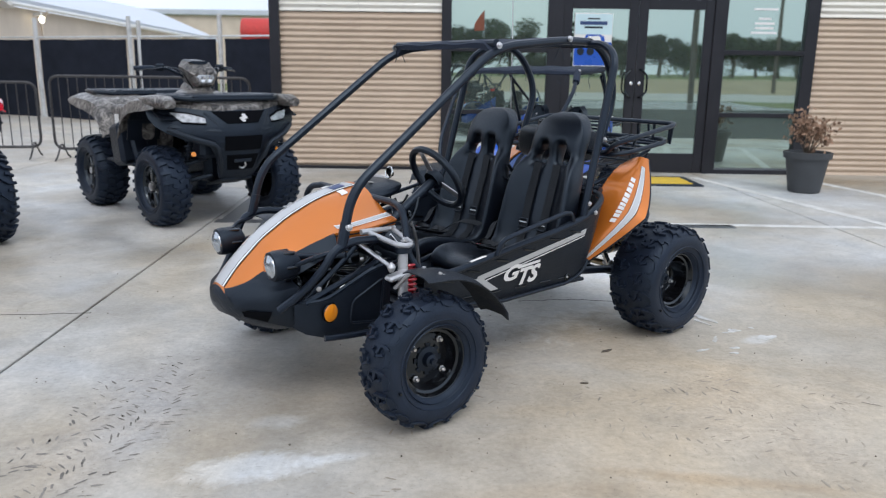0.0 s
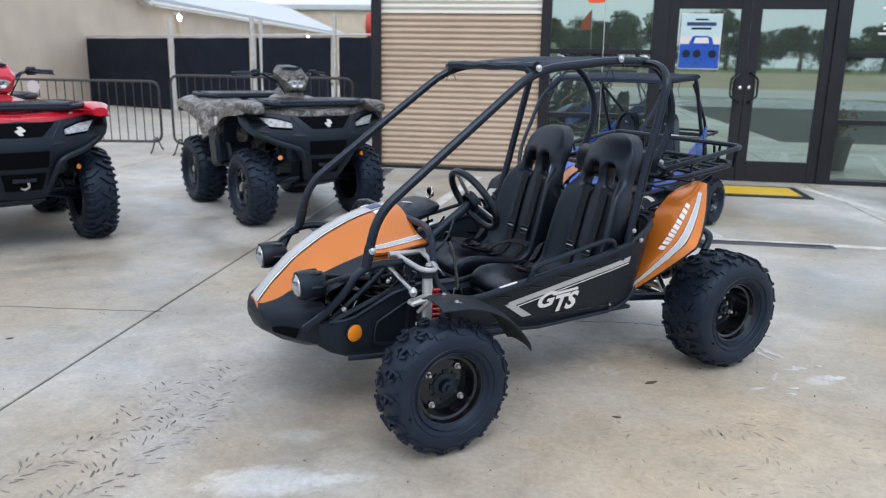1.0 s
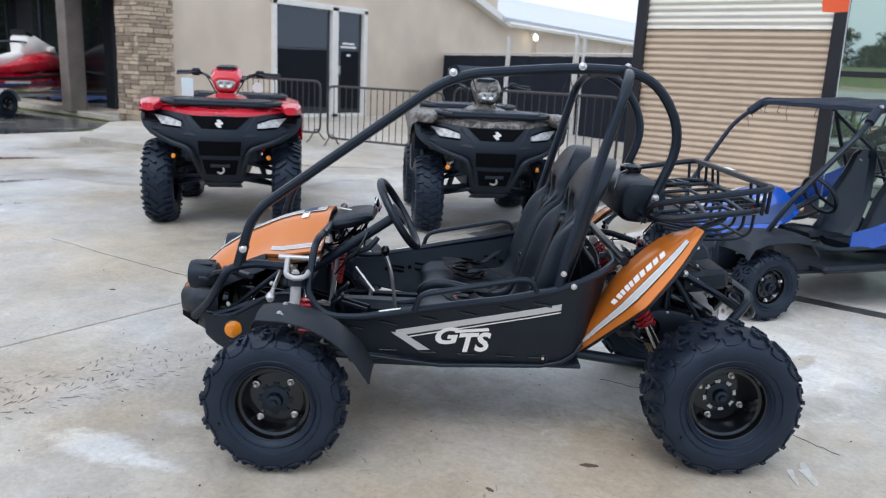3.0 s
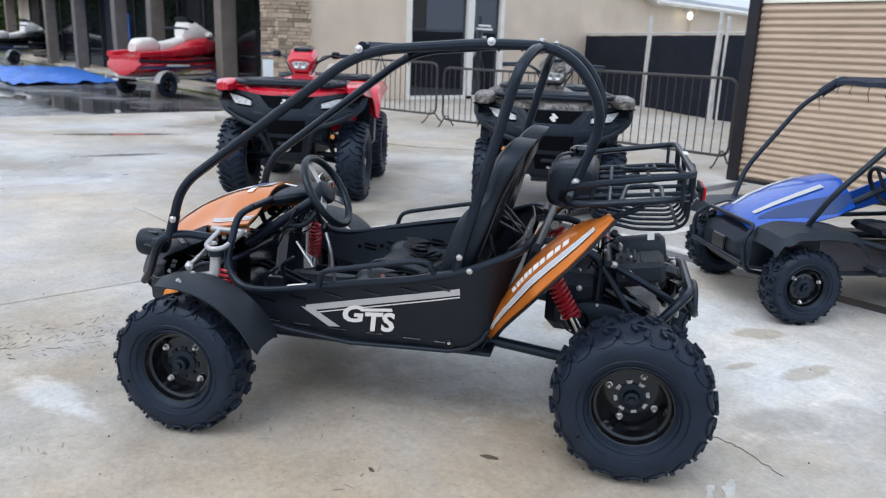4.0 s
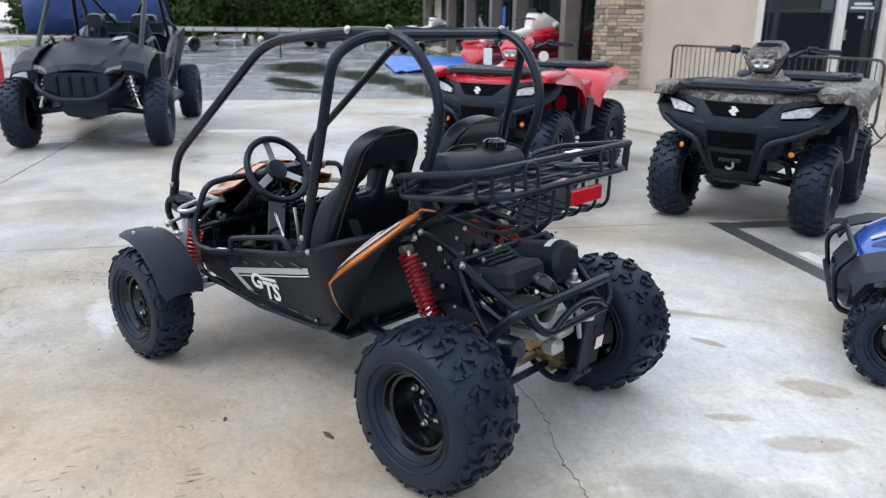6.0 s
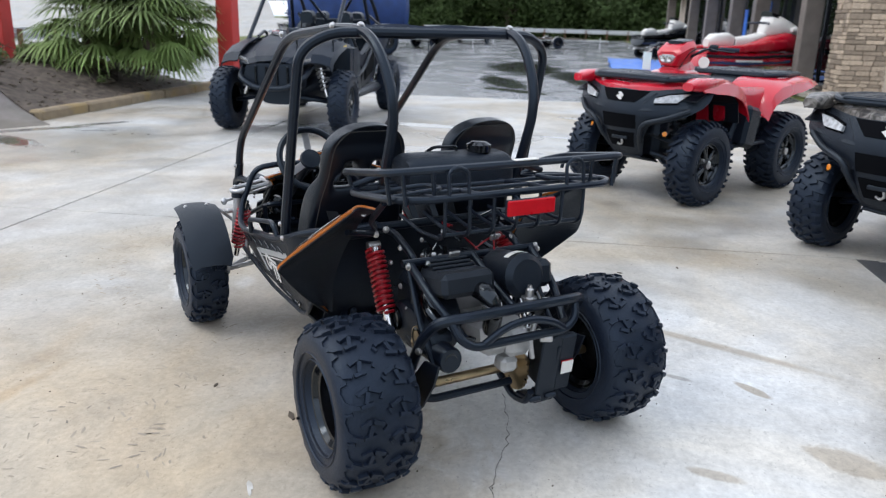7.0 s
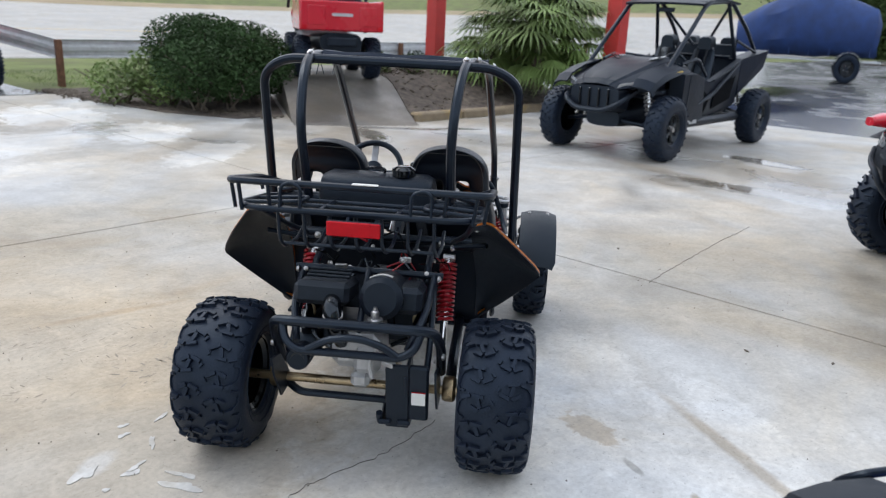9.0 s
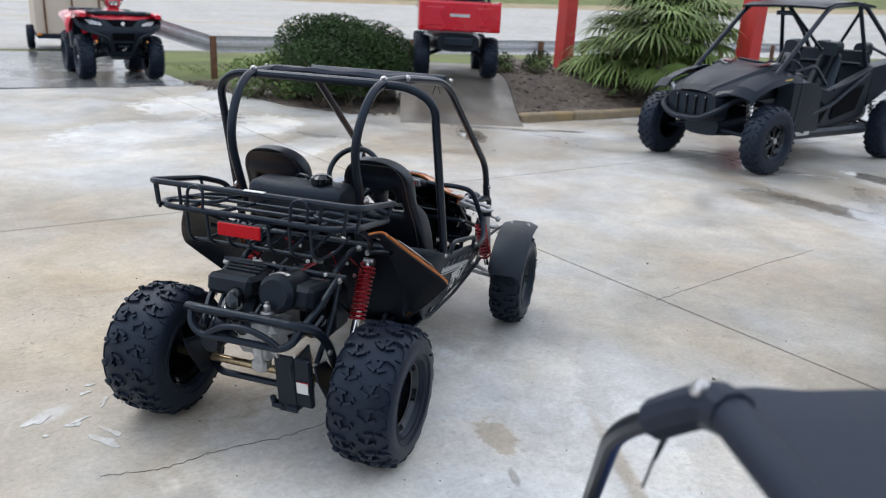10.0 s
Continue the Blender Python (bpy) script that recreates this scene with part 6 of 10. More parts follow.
        sh = link("front_shock", Geo().rod((s * 0.44, 1.565, 0.62), (s * 0.50, 1.60, 0.33), 0.013), M_CHROME, e)
        link("spring", spring(Geo(), (s * 0.455, 1.562, 0.575), (s * 0.492, 1.590, 0.385), 0.030, 0.0066, 10), M_SPRING, sh, "red coil spring")
        link("tie_rod", Geo().tube([(s * 0.27, 1.695, 0.655), (s * 0.30, 1.694, 0.648), (s * 0.51, 1.69, 0.60)], 0.0085, 8), M_ZINC, e)
        link("rod_boot", Geo().lathe([(0.02, -0.05), (0.026, -0.02), (0.02, 0.02), (0.0, 0.05)], 12, Matrix.Translation((s * 0.265, 1.695, 0.655)) @ pose(0, 0, 0, 0, s * 100, 0)), M_BLACKGLOSS, e)
        link("rod_end", Geo().lathe([(0.0, -0.018), (0.008, -0.017), (0.015, -0.006), (0.017, 0.003), (0.013, 0.012), (0.005, 0.02), (0.0, 0.021)], 16, pose(s * 0.525, 1.69, 0.595), cap=False), M_SILVER, e)
        link("steering_arm", Geo().box((s * 0.51, 1.65, 0.555), (0.05, 0.10, 0.022), (-12, 0, 0), 0.008), M_SILVER, e)
        link("lower_arm", Geo().tube([(s * 0.24, 1.78, 0.31), (s * 0.56, 1.64, 0.245), (s * 0.24, 1.53, 0.33)], 0.012, 8, 0.04), M_SILVER, e)
        link("knuckle", Geo().box((s * 0.56, 1.635, 0.30), (0.06, 0.07, 0.16), (0, 0, 0), 0.015), M_SILVER, e)
        # mudguard
        rows = []
        for i in range(13):
            a = radians(81 + 80 * i / 12)
            r = 0.338 + 0.026 * (i / 12) ** 2
            y, z = 1.635 + r * math.cos(a), 0.268 + r * math.sin(a)
            wi = 1.0 if 0 < i < 12 else 0.84
            rows.append([(s * (0.68 + x), y, z - dz) for x, dz in ((-0.10 * wi, 0.012), (-0.05, 0.0), (0.0, -0.002), (0.05, 0.0), (0.10 * wi, 0.014))])
        if s < 0:
            rows.reverse()
        mg = link("mudguard", Geo().shell(rows, 0.005), M_GREYPL, e, "charcoal plastic front mudguard")
        for a in (94, 128):
            for x in (0.63, 0.73):
                bolt(mg, (s * x, 1.635 + 0.335 * math.cos(radians(a)), 0.270 + 0.335 * math.sin(radians(a))), (0, math.cos(radians(a)), math.sin(radians(a))), 0.008)
        link("guard_stay", Geo().tube([(s * 0.49, 1.65, 0.50), (s * 0.58, 1.63, 0.585), (s * 0.74, 1.60, 0.597)], 0.008, 8, 0.04), M_SILVER, e)
        make_wheel(e, axle_pose(-0.676 if s < 0 else 0.661, 1.635, 0.264, 20), 0.264, 0.182, 0.138, 0.072, "buggy", label="black steel front wheel")
        make_wheel(e, axle_pose(s * 0.518, -0.022, 0.288, 35), 0.288, 0.272, 0.143, 0.115, "buggy", label="deep-dished black steel rear wheel")
    # under the hood: dark working parts
    link("front_frame", Geo().tube([(-0.33, 1.96, 0.45), (-0.33, 1.60, 0.58), (0.33, 1.60, 0.58), (0.33, 1.96, 0.45)], 0.013, 8, 0.06), K, e)
    link("battery", Geo().box((0.03, 1.76, 0.46), (0.24, 0.20, 0.18), bevel=0.012), M_BLACKGLOSS, e)
    link("steering_rack", Geo().rod((-0.28, 1.78, 0.42), (0.28, 1.78, 0.42), 0.022, 12), K, e)
    link("horn", Geo().lathe([(0.05, 0), (0.055, 0.02), (0.03, 0.04), (0, 0.045)], 18, pose(-0.20, 1.93, 0.48, -80), cap=False), M_BLACKGLOSS, e)
    for s in (-1, 1):
        t("cable", [(s * 0.20, 1.9, 0.52), (s * 0.26, 1.86, 0.46), (s * 0.22, 1.78, 0.56), (s * 0.27, 1.66, 0.55)], 0.005, 0.04, M_BLACKGLOSS)
        t("inner_brace", [(s * 0.24, 1.96, 0.42), (s * 0.25, 1.80, 0.55), (s * 0.25, 1.64, 0.68)], 0.011, 0.05)
        t("cross_tube", [(s * 0.16, 1.96, 0.60), (s * 0.34, 1.80, 0.63)], 0.012, 0)
    for s in (-1, 1):
        link("frame_upright", Geo().tube([(s * 0.33, 1.60, 0.33), (s * 0.34, 1.60, 0.58)], 0.012, 8), K, e)
        link("relay_box", Geo().box((s * 0.21, 1.70, 0.57), (0.09, 0.07, 0.05), (0, 12, 20), 0.008), M_BLACKGLOSS, e)
        for k in range(3):
            t("loom", [(s * (0.10 + 0.05 * k), 1.92, 0.50 + 0.02 * k), (s * (0.18 + 0.03 * k), 1.83, 0.56), (s * 0.24, 1.74 - 0.03 * k, 0.50), (s * 0.28, 1.62, 0.60)], 0.006, 0.05, M_BLACKGLOSS)
        bolt(e, (s * 0.335, 1.90, 0.50), (s, 0.4, 0), 0.008)
        bolt(e, (s * 0.36, 1.72, 0.60), (s, 0, 0), 0.008)
        bolt(e, (s * 0.30, 1.66, 0.66), (s, 0, 0.4), 0.008)
    link("undertray", Geo().box((0, 1.73, 0.318), (0.50, 0.40, 0.012), bevel=0.003), P, e)
    # dash and steering
    rings = []
    for y, w, z0, z1 in ((1.555, 0.11, 0.765, 0.80), (1.51, 0.14, 0.765, 0.832), (1.44, 0.145, 0.782, 0.850), (1.385, 0.13, 0.80, 0.857), (1.355, 0.10, 0.815, 0.850)):
        rings.append([(-0.01 + w * math.copysign(abs(math.cos(a)) ** 0.6, math.cos(a)), y, (z0 + z1) / 2 + (z1 - z0) / 2 * math.copysign(abs(math.sin(a)) ** 0.7, math.sin(a))) for a in [2 * math.pi * i / 18 for i in range(18)]])
    dash = link("dash", Geo().loft(rings), P, e, "moulded black dash cowl")
    link("gauge", Geo().lathe([(0.022, 0), (0.023, 0.010), (0.019, 0.012), (0, 0.010)], 22, pose(-0.005, 1.352, 0.880, 75), cap=False), M_BLACKGLOSS, dash, "small round gauge")
    link("gauge_rim", Geo().tube([(-0.005 + 0.026 * math.cos(a), 1.352 - 0.007 * math.sin(a), 0.880 + 0.025 * math.sin(a)) for a in [math.pi * i / 10 for i in range(20)]], 0.004, 6, 0, True), M_CHROME, dash, "bright gauge rim")
    link("dash_sticker", Geo().box((-0.03, 1.47, 0.848), (0.02, 0.07, 0.003), (10, 0, 12), 0.001), M_LABEL, dash, "white sticker")
    link("switch_plate", Geo().box((0.095, 1.350, 0.836), (0.10, 0.01, 0.045), (20, 0, 0), 0.004), M_CAST, dash, "silver switch plate")
    for x in (0.078, 0.116):
        link("switch", Geo().box((x, 1.344, 0.835), (0.016, 0.012, 0.022), (20, 0, 0), 0.003), M_SPRING, dash, "dark red switch")
    rw = random.Random(21)
    for i in range(10):
        a = Vector((rw.uniform(-0.16, 0.14), rw.uniform(1.38, 1.5), rw.uniform(0.74, 0.80)))
        b = Vector((rw.uniform(-0.2, 0.2), rw.uniform(1.42, 1.62), rw.uniform(0.56, 0.72)))
        c = (a + b) / 2 + Vector((rw.uniform(-0.06, 0.06), rw.uniform(-0.07, 0.05), rw.uniform(-0.06, 0.02)))
        link("wire", Geo().tube(curve_pts([a, c, b], 10), rw.choice((0.0035, 0.005, 0.007)), 6), M_BLACKGLOSS, dash)
    for x in (-0.02, 0.05):
        link("connector", Geo().box((x, 1.44, 0.705), (0.03, 0.03, 0.045), (20, 10, 30), 0.005), M_BLACKGLOSS, dash)
    link("dash_bar", Geo().tube([(-0.31, 1.527, 0.80), (0.31, 1.527, 0.80)], 0.0145, 10, 0), K, e)
    sw_m = Matrix.Translation((-0.2125, 1.24, 0.872)) @ Vector((0, -0.857, 0.515)).to_track_quat("Z", "Y").to_matrix().to_4x4()
    ring = [(0.148 * math.cos(a), 0.148 * math.sin(a), 0) for a in [2 * math.pi * i / 36 for i in range(36)]]
    sw = link("steering_wheel", Geo().tube(ring, 0.0155, 10, 0, True), M_VINYL, e, "black grip steering wheel with three alloy spokes", at=sw_m)
    link("hub_pad", Geo().lathe([(0.045, -0.03), (0.05, -0.01), (0.045, 0.006), (0.02, 0.012), (0, 0.012)], 24, cap=False), P, sw)
    for a in (90, 210, 330):
        link("spoke", Geo().box((0.092, 0, -0.012), (0.10, 0.034, 0.006), bevel=0.002), M_ZINC, sw, "bright alloy spoke", at=pose(0, 0, 0, 0, 0, a))
    link("column", Geo().rod((-0.2125, 1.265, 0.855), (-0.21, 1.60, 0.62), 0.02), K, e)
    for s in (-1, 1):
        t("hand_cable", [(-0.195 + s * 0.03, 1.36, 0.80), (-0.195 + s * 0.05, 1.40, 0.72), (-0.195 + s * 0.03, 1.46, 0.66)], 0.005, 0.04, M_BLACKGLOSS)
    link("plate", Geo().box((-0.04, 1.52, 0.56), (0.10, 0.008, 0.22), (8, 0, 0), 0.003), M_CAST, e, "bare metal plate behind the pedals")
    for x in (-0.27, -0.10):
        link("pedal", Geo().tube([(x, 1.46, 0.37), (x, 1.50, 0.50), (x, 1.46, 0.53), (x + 0.04, 1.46, 0.53)], 0.009, 8, 0.02), K, e)

    # seats
    spine = [(1.125, 0.40, 0.185), (1.165, 0.455, 0.195), (1.11, 0.512, 0.20), (0.97, 0.492, 0.205), (0.83, 0.455, 0.205), (0.75, 0.45, 0.21), (0.695, 0.50, 0.215), (0.665, 0.60, 0.215), (0.63, 0.73, 0.212), (0.598, 0.835, 0.200), (0.582, 0.895, 0.182), (0.566, 0.940, 0.172), (0.547, 0.985, 0.170), (0.526, 1.028, 0.167), (0.512, 1.052, 0.159), (0.499, 1.073, 0.146), (0.487, 1.089, 0.128), (0.476, 1.100, 0.105), (0.467, 1.107, 0.079), (0.460, 1.111, 0.048), (0.456, 1.112, 0.014)]
    n = len(spine)
    us = [-1, -0.93, -0.82, -0.66, -0.5, -0.34, -0.17, 0, 0.17, 0.34, 0.5, 0.66, 0.82, 0.93, 1]

    def seat_at(i, u, off=0.0):
        y, z, w = spine[i]
        a, b = spine[max(i - 1, 0)], spine[min(i + 1, n - 1)]
        d = Vector((0, b[0] - a[0], b[1] - a[1])).normalized()
        nrm = Vector((0, d.z, -d.y))
        if nrm.y < 0 and i > 5:
            nrm = -nrm
        if i <= 5 and nrm.z < 0:
            nrm = -nrm
        bol = (0.085 if 5 <= i <= 9 else 0.05 if i < 11 else 0.0) * max(0, (abs(u) - 0.45) / 0.55) ** 1.4
        if i >= 12:
            bol += 0.034 * (1 - min(1.0, (w * u / 0.172) ** 2)) ** 0.5
        soft = -0.035 * max(0, (abs(u) - 0.9) / 0.1) * min(1.0, max(0.0, (14 - i) / 3))
        return Vector((w * u, y, z)) + nrm * (bol + soft + off)

    def seat_back(i, u):
        y, z, w = spine[i]
        k = min(1.0, max(0.0, (i - 5) / 2))
        edge = 0.022 * abs(u) ** 6
        if i >= 14:
            f = seat_at(i, u)
            return Vector((f.x * 0.97, y - 0.056, f.z - 0.006))
        return Vector((w * u * 0.98, y - (0.075 - edge) * k, z - 0.05 * (1 - k)))

    def seat(s):
        cx = 0.256 * s
        grid = [[seat_at(i, u) + Vector((cx, 0, 0)) for u in us] for i in range(n)]
        rear = [[seat_back(i, u) + Vector((cx, 0, 0)) for u in us] for i in range(n)]
        holes = [(10, 3), (10, 4), (10, 5), (11, 4), (11, 5), (10, 8), (10, 9), (10, 10), (11, 8), (11, 9)]
        sh = link("seat", Geo().shell([list(reversed(r)) for r in grid], 0.038, [(i, 13 - j) for i, j in holes], [list(reversed(r)) for r in rear]), M_VINYL, e, "black vinyl bucket seat with slotted headrest", 180)
        soft = sh.modifiers.new("padding", "SUBSURF")
        soft.levels = soft.render_levels = 2
        for u, dx in ((-0.34, -0.03), (0.34, 0.03)):
            rows = []
            for i in range(10, 3, -1):
                k = 1.0 - 0.25 * (10 - i) / 6
                p = seat_at(i, u * k, 0.008) + Vector((cx, 0, 0))
                rows.append([p + Vector((-0.025, 0, 0)), p + Vector((0.025, 0, 0))])
            rows = [[Vector(q) for q in r] for r in rows]
            b = link("shoulder_belt", Geo().shell(rows, 0.003), M_WEB, sh, "black webbing shoulder belt", 60)
            p = seat_at(7, u * 0.86, 0.016) + Vector((cx, 0, 0))
            link("buckle", Geo().tube([p + Vector((-0.028, -0.005, 0.02)), p + Vector((0.028, -0.005, 0.02)), p + Vector((0.028, 0.005, -0.02)), p + Vector((-0.028, 0.005, -0.02))], 0.005, 6, 0.008, True), M_GREYPL, b)
            link("buckle_bar", Geo().rod(p + Vector((-0.026, 0, 0.004)), p + Vector((0.026, 0, 0.004)), 0.0035, 8), M_ZINC, b, "bright buckle bar")
        for q in (-1, 1):
            rows = []
            for i in range(7):
                f = i / 6
                p = Vector((cx + q * (0.20 - 0.15 * f), 0.74 + 0.24 * f, 0.57 - 0.045 * f + 0.02 * math.sin(f * 7 + q)))
                rows.append([p + Vector((0, -0.02, 0.012)), p + Vector((0, 0.02, 0))])
            link("lap_belt", Geo().shell(rows if q > 0 else list(reversed(rows)), 0.003), M_WEB, sh, "black lap belt lying loose", 60)
        rl = random.Random(40 + int(s))
        for k in range(4):
            a = rl.uniform(0, 3.14)
            rows = []
            for i in range(9):
                f = i / 8
                r0 = 0.05 + 0.03 * f
                p = Vector((cx + 0.02 * k - 0.03 + r0 * math.cos(a + 4.2 * f), 0.93 + 0.02 * k + r0 * math.sin(a + 4.2 * f), 0.522 + 0.006 * k + 0.012 * math.sin(5 * f + a)))
                d = Vector((math.cos(a + 4.2 * f), math.sin(a + 4.2 * f), 0.5)).normalized() * 0.02
                rows.append([p - d, p + d])
            link("loose_strap", Geo().shell(rows, 0.003), M_WEB, sh, "loose black webbing on the seat", 60)
        link("belt_latch", Geo().box((cx + 0.02, 0.97, 0.530), (0.05, 0.075, 0.022), (8, 0, 25), 0.006), M_BLACKGLOSS, sh)
        link("red_button", Geo().box((cx + 0.035, 0.995, 0.538), (0.022, 0.016, 0.012), (8, 0, 25), 0.003), M_SPRING, sh, "red release button")
        line = [seat_back(i, -0.86) * 1.0 + Vector((cx, -0.003, 0)) for i in range(7, n - 3)] + [seat_back(i, 0.86) + Vector((cx, -0.003, 0)) for i in range(n - 4, 6, -1)]
        link("piping", Geo().tube(line, 0.0022, 6), M_STITCH, sh, "grey stitched edge")
        link("back_strap", Geo().shell([[(cx - 0.16 + 0.02 * k, 0.555 - 0.02 * k, 0.88 - 0.09 * k), (cx - 0.115 + 0.02 * k, 0.555 - 0.02 * k, 0.88 - 0.09 * k)] for k in range(5)], 0.003), M_WEB, sh)
        link("seat_bracket", Geo().box((cx, 0.92, 0.385), (0.30, 0.38, 0.06), bevel=0.01), K, sh)
        return sh

    both(seat)

    for x in (-0.045, 0.045):
        for dx, top in ((0.0, 0.865), (0.012 if x > 0 else -0.012, 0.80)):
            a, b = Vector((x + dx, 0.575 if top > 0.85 else 0.60, top)), Vector((x + dx * 0.5, 0.445, 0.725))
            rows = [[a + (b - a) * f + Vector((-0.013, 0, 0)), a + (b - a) * f + Vector((0.013, 0, 0))] for f in (0.0, 0.5, 1.0)]
            link("seat_brace", Geo().shell(rows, 0.005), M_GREYPL, e, "flat steel brace behind the seat")
    t("brace_bar", [(-0.36, 0.445, 0.715), (0.36, 0.445, 0.715)], 0.0125, 0)
    for s in (-1, 1):
        bolt(e, (s * 0.045, 0.44, 0.73), (0, -1, 0.4), 0.008)

    # floor of the cockpit
    t("dash_loop", [(-0.09, 1.60, 0.75), (-0.19, 1.53, 0.705), (-0.15, 1.37, 0.70), (-0.12, 1.33, 0.75)], 0.0115, 0.04)
    for dx in (0.0, 0.05):
        t("pedal_link", [(0.10 + dx, 1.76, 0.455), (-0.06 + dx, 1.52, 0.45), (-0.17 + dx, 1.36, 0.445)], 0.0105, 0.05)
    ring = [(-0.24 + 0.085 * math.cos(a), 1.40 + 0.035 * math.sin(a), 0.385) for a in [2 * math.pi * i / 24 for i in range(24)]]
    link("floor_recess", Geo().tube(ring, 0.005, 6, 0, True), M_GREYPL, e, "pressed oval in the floor plate")
    t("floor_tube", [(-0.36, 1.46, 0.43), (-0.20, 1.38, 0.42), (0.20, 1.38, 0.42), (0.36, 1.46, 0.43)], 0.012, 0.05)
    t("floor_tube", [(-0.02, 1.50, 0.44), (-0.03, 1.22, 0.44), (-0.03, 1.10, 0.47)], 0.012, 0.05)
    prof = []
    for i in range(7):
        prof += [(0.040 - 0.003 * i, 0.011 * i), (0.030 - 0.003 * i, 0.011 * i + 0.0055)]
    link("lever_boot", Geo().lathe(prof, 20, pose(-0.10, 1.245, 0.37), cap=False), M_BLACKGLOSS, e, "black rubber bellows at the lever's foot")
    link("lever", Geo().tube([(-0.10, 1.245, 0.42), (-0.10, 1.27, 0.60), (-0.09, 1.30, 0.68)], 0.008, 8, 0.04), M_ZINC, e, "bright hand lever")
    link("lever_knob", Geo().lathe([(0.010, -0.01), (0.017, 0.0), (0.018, 0.02), (0.010, 0.034), (0, 0.036)], 14, pose(-0.09, 1.30, 0.675), cap=False), M_BLACKGLOSS, e)
    link("pedal_rod", Geo().rod((-0.115, 1.42, 0.62), (-0.13, 1.34, 0.52), 0.006, 8), M_CHROME, e, "thin chromed rod")
    for s in (-1, 1):
        for k in range(6):
            y = 0.70 + 0.115 * k
            for z in (0.555 - 0.14 * (y - 0.7), 0.485 - 0.05 * (y - 0.7)):
                # no holes are cut: near-black bars carry the shade of slots
                link("wall_slot", Geo().box((0, 0, 0), (0.004, 0.062, 0.011), (0, 0, 0), 0.003), M_VOID, e, "punched slot", at=Matrix.Translation(side(y, z, s, -0.0085)) @ pose(0, 0, 0, 8, 0, 0))
            link("wall_hole", Geo().lathe([(0.010, -0.003), (0.010, 0.003)], 12, pose(*side(y + 0.057, 0.52 - 0.1 * (y - 0.7), s, -0.0085), 0, 90)), M_VOID, e)

    # fuel tank
    rings = []
    for x, k in ((-0.225, 0.55), (-0.215, 0.85), (-0.19, 1), (0.19, 1), (0.215, 0.85), (0.225, 0.55)):
        rings.append([(x, 0.265 + 0.095 * k * math.copysign(abs(math.cos(a)) ** 0.6, math.cos(a)), 0.965 + 0.085 * k * math.copysign(abs(math.sin(a)) ** 0.6, math.sin(a))) for a in [2 * math.pi * i / 20 for i in range(20)]])
    tk = link("fuel_tank", Geo().loft(rings), M_BLACKPL, e, "black moulded fuel tank")
    link("filler_cap", Geo().lathe([(0.036, 0), (0.046, 0.004), (0.047, 0.03), (0.03, 0.04), (0.026, 0.042), (0, 0.042)], 12, pose(0.10, 0.25, 1.045), cap=False), M_BLACKGLOSS, tk, "ribbed black filler cap")
    link("breather", Geo().tube([(0.02, 0.28, 1.05), (0.02, 0.28, 1.065), (-0.05, 0.33, 1.06), (-0.12, 0.36, 1.0)], 0.006, 6, 0.02), M_BLACKGLOSS, tk)

    # luggage rack
    rk = link("rack", Geo().tube([(-0.40, 0.285, 0.985), (-0.458, 0.20, 1.02), (-0.458, -0.15, 1.078), (0.458, -0.15, 1.078), (0.458, 0.20, 1.02), (0.40, 0.285, 0.985), (0.36, 0.29, 0.94), (-0.36, 0.29, 0.94)], 0.0125, 8, 0.06, True), K, e, "black tubular luggage rack")
    t("basket_rail", [(-0.38, 0.27, 0.935), (-0.43, 0.20, 0.945), (-0.43, -0.10, 0.985), (-0.36, -0.17, 0.99), (0.36, -0.17, 0.99), (0.43, -0.10, 0.985), (0.43, 0.20, 0.945), (0.38, 0.27, 0.935)], 0.0125, 0.06, K, True, parent=rk)
    for x in (-0.30, -0.14, 0.14, 0.30):
        t("slat", [(x, 0.275, 0.938), (x, 0.05, 0.966), (x * 0.95, -0.165, 0.99)], 0.008, 0.05, parent=rk)
    for y, z in ((0.12, 0.957), (-0.03, 0.976)):
        t("cross_slat", [(-0.43, y, z), (0.43, y, z)], 0.008, 0, parent=rk)
    for s in (-1, 1):
        for x, y, zt in ((0.440, 0.18, 1.022), (0.437, -0.12, 1.068), (0.30, -0.155, 1.074), (0.40, -0.155, 1.072)):
            t("upright", [(s * x, y, 0.975), (s * x * 1.03, y + 0.002, zt)], 0.007, 0, parent=rk)
        t("hook_loop", [(s * 0.19, -0.175, 0.985), (s * 0.19, -0.165, 1.07), (s * 0.23, -0.162, 1.085), (s * 0.26, -0.165, 1.07), (s * 0.26, -0.175, 0.985)], 0.0065, 0.03, parent=rk)
        t("corner_tube", [(s * 0.43, -0.06, 0.98), (s * 0.22, -0.06, 0.995), (s * 0.22, 0.06, 0.985), (s * 0.42, 0.08, 0.965)], 0.008, 0.04, parent=rk)
        t("rack_stay", [(s * 0.285, 0.25, 0.99), (s * 0.40, 0.26, 0.955)], 0.012, 0, parent=rk)
        t("rack_leg", [(s * 0.30, 0.30, 0.78), (s * 0.36, 0.20, 0.84), (s * 0.40, 0.0, 0.95)], 0.011, 0.05, parent=rk)
    link("rack_label", Geo().box((0.03, -0.155, 1.091), (0.09, 0.02, 0.004), (0, 0, 0), 0.001), M_LABEL, rk, "white label on the rack")
    for i in range(7):
        x = -0.27 + 0.09 * i
        t("guard_rod", [(x, -0.165, 0.985), (x + 0.004, -0.16, 0.875), (x + 0.012, -0.12, 0.845), (x + 0.012, 0.02, 0.835), (x + 0.006, 0.16, 0.86)], 0.0065, 0.03, parent=rk)
    t("guard_cross", [(-0.27, -0.13, 0.86), (0.27, -0.13, 0.86)], 0.0065, 0, parent=rk)
